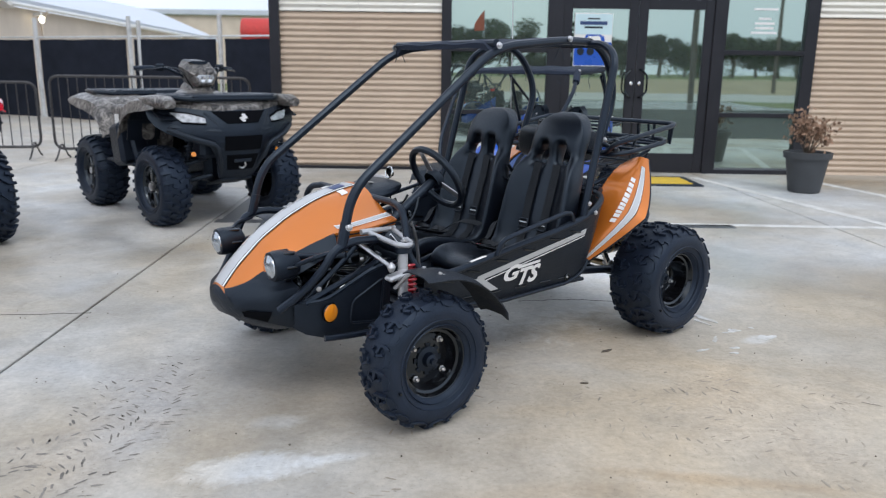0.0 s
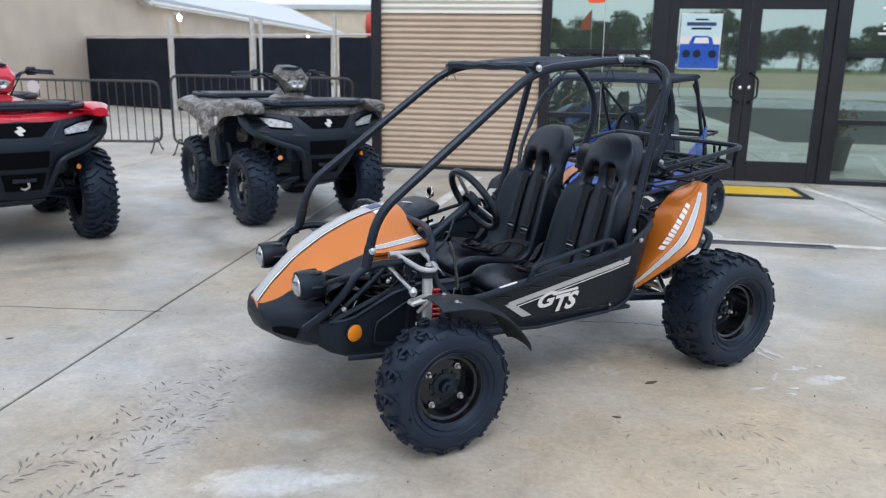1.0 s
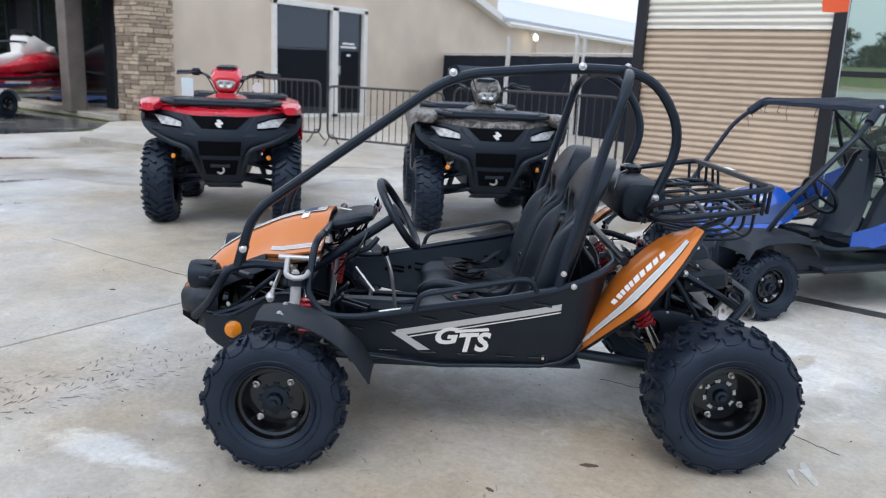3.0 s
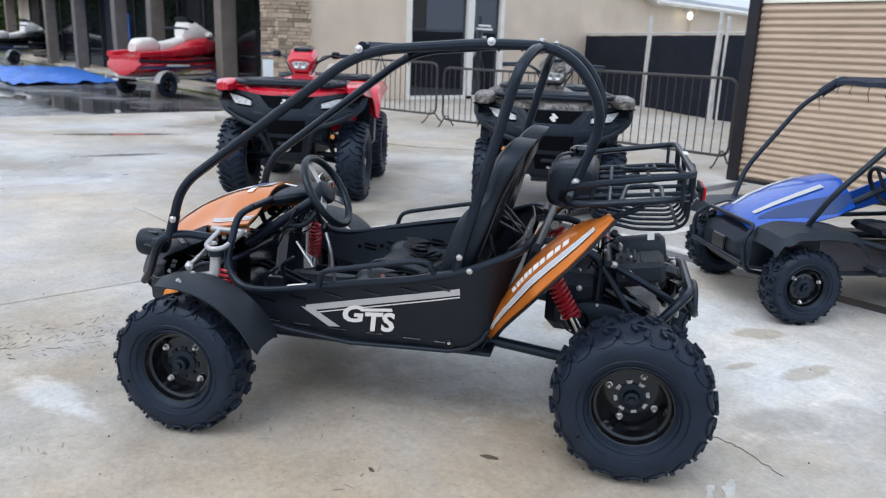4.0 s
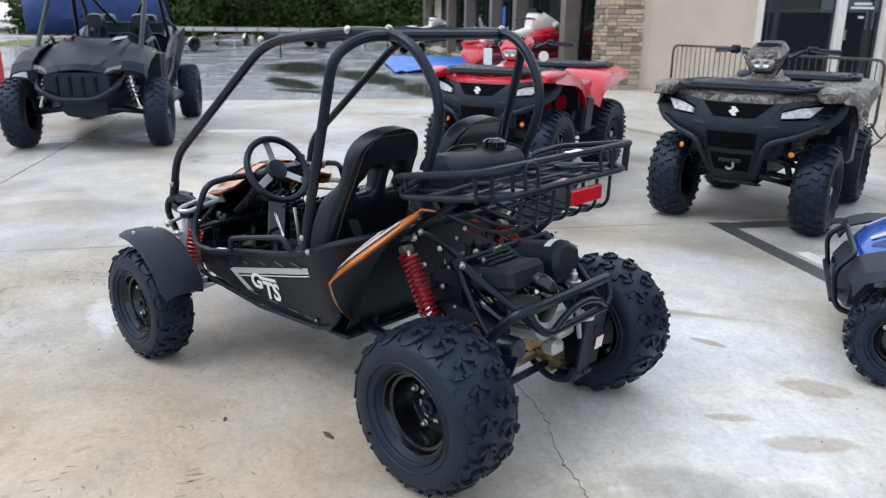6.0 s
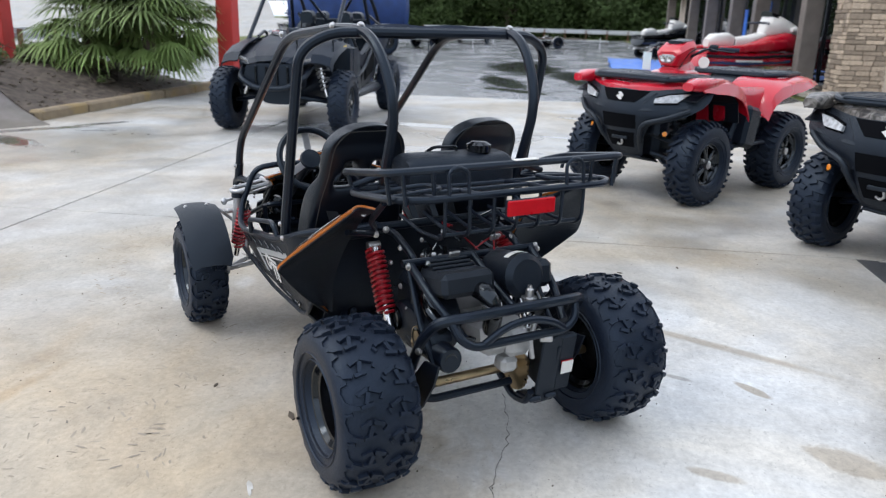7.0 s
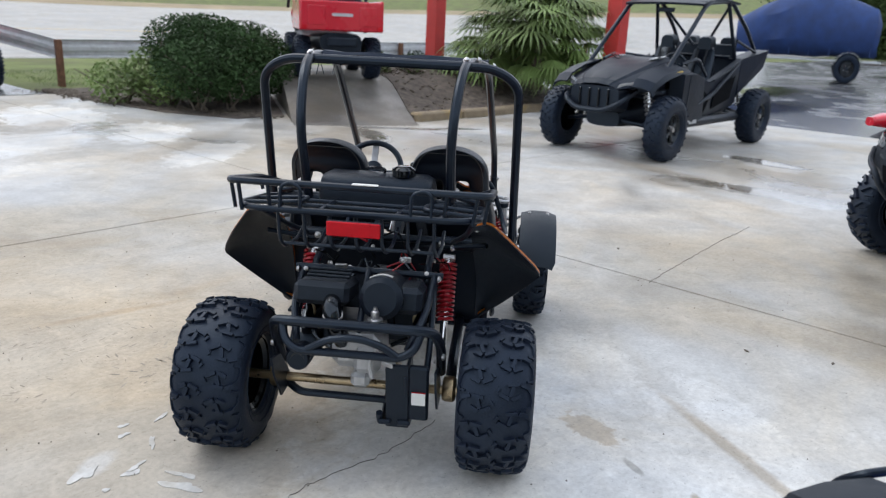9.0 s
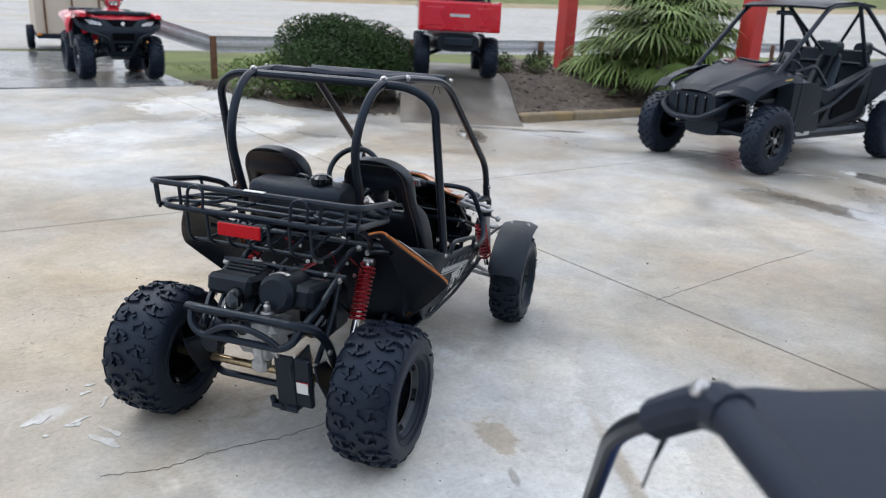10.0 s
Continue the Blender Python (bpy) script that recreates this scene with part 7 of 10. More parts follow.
    rf = link("tail_lamp", Geo().box((0.008, -0.232, 0.953), (0.182, 0.010, 0.050), bevel=0.003), M_REDLENS, e, "long red tail reflector")
    link("lamp_back", Geo().box((0.008, -0.223, 0.953), (0.186, 0.010, 0.054), bevel=0.003), P, rf)
    link("lamp_stay", Geo().tube([(-0.02, -0.16, 0.985), (-0.02, -0.22, 0.955)], 0.008, 6), K, rf)

    # rear fenders
    for s in (-1, 1):
        inner = curve_pts([(0.395, 0.505, 0.405), (0.40, 0.475, 0.55), (0.385, 0.385, 0.71), (0.375, 0.235, 0.855), (0.375, 0.10, 0.905)], 12)
        outer = curve_pts([(0.415, 0.505, 0.398), (0.53, 0.448, 0.505), (0.64, 0.357, 0.635), (0.655, 0.318, 0.685), (0.58, 0.208, 0.79), (0.475, 0.098, 0.912)], 12)
        rows = []
        for a, b in zip(inner, outer):
            row = []
            for j in range(9):
                f = j / 8
                p = a.lerp(b, f)
                p += Vector((0.01, 0.020, 0.012)) * math.sin(f * math.pi)
                row.append((s * p.x, p.y, p.z))
            rows.append(row)
        if s < 0:
            rows = [list(reversed(r)) for r in rows]
        fd = link("rear_fender", Geo().shell(rows, 0.008), M_ORANGE, e, "glossy orange rear fender with white stripe")
        # dark inner face
        off = [[(p[0], p[1] - 0.012, p[2] - 0.006) for p in r] for r in rows]
        link("fender_lining", Geo().shell(off, 0.004), P, fd, "black inner face")

        def fpt(i, f, o=0.004):
            a, b = inner[i], outer[i]
            p = a.lerp(b, f) + Vector((0.01, 0.020, 0.012)) * math.sin(f * math.pi)
            return Vector((s * (p.x + o * 0.6), p.y + o, p.z + o * 0.5))

        for f0, f1, material, nm in ((0.725, 0.815, M_DECALG, "fender_stripe"), (0.832, 0.842, M_DECALK, "pin_line"), (0.698, 0.708, M_DECALK, "pin_line"), (0.817, 0.830, M_DECALW, "pin_line"), (0.710, 0.723, M_DECALW, "pin_line")):
            rr = [[fpt(i, f0 + (f1 - f0) * j / 2) for j in range(3)] for i in range(1, 12)]
            if s < 0:
                rr = [list(reversed(r)) for r in rr]
            link(nm, Geo().shell(rr, 0.002), material, fd)
        for k in range(10):
            i = 4.4 + k * 0.5
            rr = []
            for d in (0.05, 0.40 + 0.05 * (k % 2)):
                i0 = int(i + d)
                fr = i + d - i0
                rr.append([fpt(i0, f).lerp(fpt(i0 + 1, f), fr) for f in (0.50, 0.61)])
            if s < 0:
                rr = [list(reversed(r)) for r in rr]
            link("name_block", Geo().shell(rr, 0.002), M_DECALW, fd, "white block of the fender marking")
        t("fender_stay", [(s * 0.30, 0.30, 0.76), (s * 0.44, 0.22, 0.80)], 0.011, 0)
        bolt(fd, (s * 0.40, 0.17, 0.875), (s * 0.3, -1, 0.4), 0.008)
        # rear shock
        sh = link("rear_shock", Geo().rod((s * 0.285, 0.345, 0.70), (s * 0.290, 0.13, 0.335), 0.016), M_CHROME, e, "coil-over shock absorber")
        link("spring", spring(Geo(), (s * 0.285, 0.338, 0.685), (s * 0.288, 0.215, 0.475), 0.032, 0.0068, 13), M_SPRING, sh, "red coil spring")
        link("shock_body", Geo().rod((s * 0.2855, 0.33, 0.67), (s * 0.2875, 0.235, 0.51), 0.022), M_SPRING, sh)
        for q in ((0.345, 0.70), (0.13, 0.34)):
            link("bush", Geo().rod((s * 0.286 - 0.024, *q), (s * 0.286 + 0.024, *q), 0.017), M_ZINC, sh)
        t("swing_arm", [(s * 0.33, 0.60, 0.37), (s * 0.335, 0.2, 0.325), (s * 0.34, -0.03, 0.285)], 0.021, 0.05)
        t("rear_upright", [(s * 0.22, 0.42, 0.74), (s * 0.22, 0.30, 0.755), (s * 0.222, 0.12, 0.70), (s * 0.222, 0.13, 0.45)], 0.014, 0.05)
        t("cradle_rail", [(s * 0.255, 0.10, 0.695), (s * 0.245, -0.06, 0.615), (s * 0.20, -0.20, 0.52)], 0.0145, 0.05)
        link("axle_plate", Geo().plate([(-0.09, 0.24), (0.05, 0.245), (-0.10, 0.42), (-0.20, 0.44), (-0.17, 0.36)], 0.008, Matrix(((0, 0, 1, s * 0.298), (1, 0, 0, 0), (0, 1, 0, 0), (0, 0, 0, 1)))), K, e)
        link("bearing_carrier", Geo().lathe([(0.045, -0.02), (0.05, -0.01), (0.05, 0.02), (0.04, 0.03)], 18, pose(s * 0.335, 0, 0.284, 0, 90)), M_BRASS, e, "yellow zinc bearing carrier")
        for p, dd in (((s * 0.27, 0.08, 0.695), (s, -0.2, 0)), ((s * 0.30, 0.29, 0.76), (s, -0.6, 0)), ((s * 0.255, 0.30, 0.77), (0, -1, 0)), ((s * 0.318, -0.1, 0.46), (s, -0.4, 0)), ((s * 0.15, 0.37, 0.765), (0, -1, 0))):
            bolt(e, p, dd, 0.011)
    t("shock_tower_bar", [(-0.40, 0.36, 0.765), (0.40, 0.36, 0.765)], 0.017, 0)
    t("cradle_bar", [(-0.285, 0.10, 0.70), (0.285, 0.115, 0.695)], 0.0135, 0)
    t("cradle_middle", [(0.0, 0.10, 0.70), (0.01, -0.06, 0.62), (0.02, -0.18, 0.57)], 0.013, 0.05)
    t("rear_bumper", [(-0.305, -0.02, 0.36), (-0.31, -0.10, 0.50), (-0.29, -0.175, 0.585), (-0.22, -0.21, 0.60), (0.22, -0.21, 0.60), (0.29, -0.175, 0.585), (0.31, -0.10, 0.50), (0.305, -0.02, 0.36)], 0.0185, 0.07, label="bent tube rear bumper")
    t("bumper_loop", [(-0.25, -0.195, 0.585), (-0.235, -0.225, 0.535), (-0.19, -0.24, 0.505), (0.18, -0.24, 0.505), (0.23, -0.225, 0.535), (0.245, -0.195, 0.585)], 0.015, 0.04)
    t("bumper_arch", [(-0.15, -0.24, 0.51), (-0.07, -0.245, 0.56), (0.03, -0.247, 0.572), (0.12, -0.245, 0.545), (0.17, -0.24, 0.51)], 0.0135, 0.05)
    # drivetrain
    link("rear_axle", Geo().rod((-0.46, -0.018, 0.285), (0.46, -0.018, 0.285), 0.0175), M_BRASS, e, "yellow zinc-plated rear axle")
    link("axle_tube", Geo().tube([(-0.30, 0.0, 0.262), (-0.24, -0.04, 0.235), (0.10, -0.04, 0.235)], 0.015, 8, 0.04), K, e)
    link("sprocket", Geo().lathe([(0.095, -0.003), (0.095, 0.003)], 40, pose(0.135, 0.0, 0.284, 0, 90)), M_BRASS, e, "gold toothed sprocket")
    g = Geo()
    for i in range(30):
        a = 2 * math.pi * i / 30
        g.box((0.135, 0.098 * math.cos(a), 0.284 + 0.098 * math.sin(a)), (0.006, 0.009, 0.012), (math.degrees(a), 0, 0))
    link("sprocket_teeth", g, M_BRASS, e)
    link("chain_guard", Geo().box((0.195, -0.10, 0.325), (0.012, 0.16, 0.22), (12, 0, 0), 0.003).box((0.165, -0.175, 0.325), (0.085, 0.014, 0.27), (8, 0, 0), 0.004).box((0.24, -0.165, 0.34), (0.075, 0.03, 0.23), (8, 0, 0), 0.008), P, e, "black sheet chain guard")
    gl = link("guard_label", Geo().box((0.243, -0.186, 0.325), (0.05, 0.003, 0.05), (8, 0, 0)), M_LABEL, e, "white and red warning label")
    link("label_band", Geo().box((0.243, -0.1845, 0.346), (0.05, 0.005, 0.010), (8, 0, 0)), M_REDLENS, gl)
    for x in (0.12, 0.19):
        link("hitch_tab", Geo().box((x, -0.13, 0.21), (0.05, 0.10, 0.02), (-8, 0, 0), 0.006), K, e)
    t("hitch_hoop", [(0.10, 0.06, 0.25), (0.10, -0.06, 0.18), (0.10, -0.15, 0.20), (0.10, -0.17, 0.25)], 0.013, 0.04)
    case = link("crankcase", Geo().box((0.0, -0.03, 0.455), (0.18, 0.24, 0.13), (-8, 0, 0), 0.03), M_CAST, e, "bare cast engine case")
    link("case_cover", Geo().box((0.045, -0.14, 0.445), (0.10, 0.06, 0.10), (-8, 0, 0), 0.02), M_CAST, case)
    link("oil_pan", Geo().box((0.02, -0.12, 0.36), (0.07, 0.07, 0.06), bevel=0.015), M_CAST, case)
    for i in range(6):
        link("fin", Geo().box((-0.02, 0.10 + 0.022 * i, 0.46), (0.19, 0.006, 0.17), bevel=0.002), M_CAST, case)
    ab = link("air_box", Geo().box((-0.135, -0.015, 0.655), (0.205, 0.20, 0.085), (-10, 0, 0), 0.018), M_GREYPL, e, "ribbed charcoal air box")
    for i in range(6):
        link("rib", Geo().box((-0.135, 0.055 - 0.026 * i, 0.711 - 0.0046 * i), (0.165, 0.013, 0.012), (-10, 0, 0), 0.004), M_GREYPL, ab)
    link("intake_duct", Geo().tube([(-0.095, -0.09, 0.645), (-0.085, -0.15, 0.64), (-0.07, -0.165, 0.575), (-0.05, -0.12, 0.50)], 0.033, 14, 0.05), M_BLACKGLOSS, e, "rubber intake duct")
    link("duct_clamp", Geo().lathe([(0.036, -0.006), (0.036, 0.006)], 18, pose(-0.078, -0.158, 0.61, 20)), M_ZINC, e)
    sr = link("fan_shroud", Geo().lathe([(0.03, -0.11), (0.068, -0.10), (0.078, -0.08), (0.08, 0.09), (0.06, 0.11)], 28, pose(0.085, -0.02, 0.655, 80)), M_BLACKPL, e, "rounded black fan shroud")
    link("shroud_box", Geo().box((0.165, 0.0, 0.645), (0.13, 0.18, 0.10), (-8, 0, 0), 0.02), P, sr)
    link("shroud_label", Geo().shell([[(0.085 + 0.0825 * math.sin(radians(a)), y, 0.652 - 0.17 * y + 0.0825 * math.cos(radians(a))) for a in range(-36, 25, 10)] for y in (-0.075, -0.048)], 0.002), M_LABEL, sr, "white sticker")
    link("oil_filler", Geo().lathe([(0.028, 0), (0.028, 0.012), (0.016, 0.014), (0.014, 0.04), (0.008, 0.045), (0.008, 0.055), (0, 0.056)], 14, pose(0.075, -0.16, 0.60), cap=False), M_ZINC, e, "bright filler plug")
    mf = link("muffler", Geo().lathe([(0.03, -0.13), (0.044, -0.12), (0.046, 0.13), (0.04, 0.14)], 24, pose(-0.215, 0.0, 0.415, 88)), M_BLACKTUBE, e, "black exhaust can")
    link("outlet", Geo().lathe([(0.040, 0), (0.040, 0.010), (0.024, 0.012), (0.019, -0.01)], 24, pose(-0.215, -0.128, 0.415, 90), cap=False), M_BLACKGLOSS, mf)
    link("exhaust_band", Geo().lathe([(0.048, -0.008), (0.048, 0.008)], 24, pose(-0.215, 0.06, 0.415, 88)), M_BRASS, mf)
    link("gear_case", Geo().lathe([(0.11, -0.03), (0.12, -0.02), (0.12, 0.03), (0.09, 0.045), (0, 0.05)], 30, pose(-0.12, 0.12, 0.47, 0, -90), cap=False), P, e, "round black drive cover")
    cv = link("drive_cover", Geo().loft([[(x, 0.10 + (0.17 * k) * math.cos(a), 0.455 + (0.078 * k + 0.018 * math.cos(a)) * math.sin(a)) for a in [2 * math.pi * i / 28 for i in range(28)]] for x, k in ((-0.17, 0.98), (-0.235, 1.0), (-0.25, 0.94), (-0.256, 0.80))]), P, e, "long black drive cover")
    for y, r in ((0.20, 0.045), (0.01, 0.036)):
        link("cover_port", Geo().lathe([(r, 0), (r, 0.018), (r * 0.78, 0.02), (r * 0.70, -0.006)], 20, pose(-0.253, y, 0.458, 0, -90), cap=False), M_BLACKGLOSS, cv, "round rubber port")
    for i in range(9):
        a = 2 * math.pi * i / 9
        bolt(cv, (-0.252, 0.10 + 0.155 * math.cos(a), 0.455 + 0.068 * math.sin(a)), (-1, 0, 0), 0.006)
    link("breather_band", Geo().lathe([(0.040, -0.008), (0.040, 0.008)], 20, pose(-0.262, 0.01, 0.458, 0, -90)), M_BRASS, cv, "brass-coloured clamp")
    link("engine_mass", Geo().box((0.0, 0.22, 0.50), (0.42, 0.22, 0.24), (0, 0, 0), 0.04), P, e)
    link("carburettor", Geo().box((0.02, 0.26, 0.62), (0.10, 0.09, 0.09), bevel=0.02).box((0.03, 0.2, 0.67), (0.06, 0.06, 0.04), bevel=0.01), M_BLACKPL, e)
    # small bright fittings and hoses round the engine
    for p, dd in (((-0.23, -0.05, 0.60), (-1, -0.3, 0.2)), ((-0.20, -0.14, 0.54), (-1, -0.5, 0)), ((0.10, -0.19, 0.49), (0, -1, 0)), ((-0.02, -0.19, 0.47), (0, -1, 0)), ((-0.17, 0.10, 0.56), (-1, 0, 0)), ((-0.24, 0.20, 0.58), (-1, 0, 0)), ((-0.245, 0.02, 0.66), (-1, 0, 0.3)), ((0.24, 0.0, 0.64), (1, -0.2, 0))):
        bolt(e, p, dd, 0.009)
    for k, pts in enumerate(([(-0.16, 0.16, 0.66), (-0.22, 0.05, 0.60), (-0.18, -0.06, 0.50), (-0.10, -0.10, 0.46)], [(-0.05, 0.22, 0.70), (-0.10, 0.12, 0.62), (-0.20, 0.10, 0.48), (-0.22, 0.0, 0.42)], [(0.12, 0.24, 0.70), (0.22, 0.14, 0.62), (0.23, 0.0, 0.52), (0.12, -0.08, 0.48)])):
        link("hose", Geo().tube(curve_pts(pts, 14), 0.009, 8), M_BLACKGLOSS, e)
    t("engine_brace", [(-0.25, 0.12, 0.68), (-0.26, 0.0, 0.50), (-0.26, -0.10, 0.40)], 0.012, 0.04)
    t("engine_brace", [(0.25, 0.12, 0.68), (0.26, 0.0, 0.50), (0.26, -0.10, 0.40)], 0.012, 0.04)
    link("head_cover", Geo().lathe([(0.05, 0), (0.062, 0.01), (0.055, 0.03), (0.02, 0.036), (0, 0.036)], 20, pose(-0.16, 0.10, 0.47, 0, -90), cap=False), M_BLACKPL, e, "round black drive cap")
    for s in (-1, 1):
        link("hose_clamp", Geo().lathe([(0.027, -0.005), (0.027, 0.005)], 16, pose(s * 0.21, 0.02, 0.55, 70, 0, s * 30)), M_BRASS, e, "yellow zinc clamp")
        link("inlet_boot", Geo().tube([(s * 0.19, 0.10, 0.58), (s * 0.22, 0.02, 0.55), (s * 0.20, -0.06, 0.50)], 0.025, 12, 0.04), M_BLACKGLOSS, e)
        for y, z in ((0.22, 0.72), (0.30, 0.64), (0.05, 0.50)):
            bolt(e, (s * 0.235, y, z), (s, -0.5, 0.2), 0.008)
    for i in range(9):
        link("cooling_fin", Geo().box((0.11, 0.10 + 0.014 * i, 0.60), (0.13, 0.004, 0.07), (0, 0, 0), 0.001), M_CAST, e)
    rb = random.Random(52)
    for i in range(16):
        bolt(e, (rb.uniform(-0.24, 0.24), rb.uniform(0.02, 0.30), rb.uniform(0.62, 0.77)), (rb.uniform(-1, 1), -1, rb.uniform(-0.2, 0.8)), 0.007)
    for x, y, z in ((-0.10, 0.06, 0.725), (0.13, 0.16, 0.735), (0.20, -0.10, 0.56), (-0.02, -0.10, 0.56), (0.13, -0.20, 0.46)):
        link("zinc_bracket", Geo().box((x, y, z), (0.045, 0.012, 0.022), (rb.uniform(-30, 30), 0, rb.uniform(-40, 40)), 0.003), M_ZINC, e, "bright zinc bracket")
    link("gear_shift_arm", Geo().tube([(0.10, -0.17, 0.52), (0.06, -0.20, 0.47), (0.075, -0.20, 0.40)], 0.009, 8, 0.03), M_CAST, e)
    rr = random.Random(11)
    for i in range(22):
        a = Vector((rr.uniform(-0.22, 0.22), rr.uniform(0.08, 0.33), rr.uniform(0.55, 0.8)))
        b = a + Vector((rr.uniform(-0.15, 0.15), rr.uniform(-0.1, 0.1), rr.uniform(-0.15, 0.1)))
        c = (a + b) / 2 + Vector((rr.uniform(-0.06, 0.06), rr.uniform(-0.06, 0.06), rr.uniform(-0.06, 0.06)))
        link("wire", Geo().tube(curve_pts([a, c, b], 10), 0.0035, 5), M_BLACKGLOSS if i % 4 else M_SPRING, e)
    return e


orange_buggy()


# ---- quad bikes: x to the right, y ahead, origin on the ground between the axles ----
def ell_ring(y, w, z0, z1, p=0.6, n=18, cx=0.0, flat_low=1.0):
    out = []
    for i in range(n):
        a = 2 * math.pi * i / n
        c, q = math.cos(a), math.sin(a)
        out.append((cx + w * math.copysign(abs(c) ** p, c), y, (z0 + z1) / 2 + (z1 - z0) / 2 * math.copysign(abs(q) ** p, q)))
    return out


def quad_bike(m, paint, label, tread, track=0.50, R=0.325, tags=True, size=1.1):
    e = thing("quad_bike", m @ Matrix.Translation((0, 0, 0.041 * size)) @ Matrix.Scale(size, 4), label, "quad bike", "quad bikes on display")
    P, K = M_BLACKPL, M_BLACKTUBE

    def t(name, pts, r=0.014, bend=0.05, mt=K, lab="", closed=False):
        return link(name, Geo().tube(pts, r, 8, bend, closed), mt, e, lab)

    link("belly_frame", Geo().box((0, 0.0, 0.40), (0.34, 1.5, 0.26), bevel=0.05), P, e)
    link("engine_block", Geo().box((0, -0.05, 0.52), (0.40, 0.6, 0.34), bevel=0.06), M_BLACKGLOSS, e)
    # front fascia: a shield, wide at the lamps and narrow at the skid plate
    levels = [(0.875, 0.605, 0.985, 0.27), (0.84, 0.62, 1.015, 0.28), (0.79, 0.615, 1.035, 0.27), (0.74, 0.59, 1.055, 0.25), (0.69, 0.53, 1.065, 0.20), (0.64, 0.42, 1.065, 0.13), (0.59, 0.255, 1.05, 0.06), (0.50, 0.205, 1.02, 0.04), (0.41, 0.18, 0.97, 0.03), (0.33, 0.14, 0.90, 0.02)]

    def fas(x, z, off=0.0):
        for (z0, w0, y0, k0), (z1, w1, y1, k1) in zip(levels, levels[1:]):
            if z >= z1 or z1 == levels[-1][0]:
                f = min(1.0, max(0.0, (z0 - z) / (z0 - z1)))
                w, y, k = w0 + (w1 - w0) * f, y0 + (y1 - y0) * f, k0 + (k1 - k0) * f
                return Vector((x, y - k * (abs(x) / w) ** 1.8 + off, z))

    rows = [[fas(w * u / 8, z) for u in range(-8, 9)] for z, w, y, k in levels]
    body = link("front_fascia", Geo().shell(rows, 0.012), M_BLACKPL, e, "charcoal plastic front fascia")
    link("radiator", Geo().box((0, 0.86, 0.66), (0.60, 0.16, 0.34), bevel=0.03), P, body)

    def skin(name, edge0, edge1, off, material, lab="", n=8, th=0.012):
        """A panel on the fascia between two lines of (x, z)."""
        rows = []
        for k in range(3):
            f = k / 2
            row = []
            for i in range(n + 1):
                g = i / n * (len(edge0) - 1)
                a = min(int(g), len(edge0) - 2)
                p = [edge0[a][c] + (edge0[a + 1][c] - edge0[a][c]) * (g - a) for c in (0, 1)]
                q = [edge1[a][c] + (edge1[a + 1][c] - edge1[a][c]) * (g - a) for c in (0, 1)]
                row.append(fas(p[0] + (q[0] - p[0]) * f, p[1] + (q[1] - p[1]) * f, off))
            rows.append(row)
        return link(name, Geo().shell(rows, th), material, body, lab)

    skin("grille", [(-0.225, 0.845), (0.225, 0.845)], [(-0.13, 0.755), (0.13, 0.755)], 0.006, M_VOID, "black mesh grille")
    for i in range(4):
        z = 0.772 + 0.02 * i
        link("grille_bar", Geo().tube([fas(-0.145 - 0.021 * i, z, 0.008), fas(0, z, 0.008), fas(0.145 + 0.021 * i, z, 0.008)], 0.004, 5), P, body)
    # recess and winch opening are surface panels, their shade put into the colour
    skin("lower_recess", [(-0.16, 0.665), (0.16, 0.665)], [(-0.15, 0.555), (0.15, 0.555)], 0.006, M_VOID, "barred panel over the winch, coloured as a shaded recess")
    for i in range(5):
        z = 0.572 + 0.02 * i
        link("recess_bar", Geo().tube([fas(-0.15, z, 0.007), fas(0.15, z, 0.007)], 0.0035, 5), P, body)
    skin("winch_opening", [(-0.135, 0.52), (0.135, 0.52)], [(-0.11, 0.40), (0.11, 0.40)], 0.005, M_VOID, "flat near-black panel standing for the shaded winch opening")
    link("fairlead", Geo().box(tuple(fas(0, 0.47, 0.016)), (0.15, 0.02, 0.028), bevel=0.006), M_GREYPL, body)
    link("tow_hook", Geo().tube([fas(-0.02, 0.455, 0.02), fas(-0.028, 0.425, 0.035), fas(0.0, 0.405, 0.035), fas(0.026, 0.42, 0.03)], 0.008, 6, 0.015), M_ZINC, body, "zinc tow hook")
    link("brow", Geo().tube([fas(-0.50, 0.735, -0.006), fas(-0.20, 0.70, -0.004), fas(0.20, 0.70, -0.004), fas(0.50, 0.735, -0.006)], 0.026, 8, 0.06), M_GREYPL, body)
    for s in (-1, 1):
        link("brow_strut", Geo().tube([fas(s * 0.27, 0.84, 0.0), fas(s * 0.185, 0.73, 0.0), fas(s * 0.17, 0.56, 0.0)], 0.018, 8, 0.05), M_GREYPL, body)
    g = Geo().plate([(-0.034, 0.0), (-0.006, 0.030), (0.020, 0.028), (0.008, 0.012), (0.035, 0.0), (0.006, -0.030), (-0.020, -0.028), (-0.008, -0.012)], 0.008, Matrix.Translation(fas(0, 0.80, 0.034)) @ pose(0, 0, 0, 90))
    link("emblem", g, M_DECALW, body, "white emblem shape")
    for s in (-1, 1):
        hl = [(0.492, 0.838), (0.375, 0.824), (0.280, 0.794)], [(0.432, 0.770), (0.35, 0.764), (0.280, 0.760)]
        a, b = [[(s * x, z) for x, z in q] for q in hl]
        if s > 0:
            a.reverse()
            b.reverse()
        lamp = skin("headlight", a, b, 0.016, M_QUADLENS, "slanted clear headlight", 8, 0.02)
        skin("lamp_mask", [(x, z + 0.014) for x, z in a], [(x, z - 0.012) for x, z in b], 0.007, M_VOID)
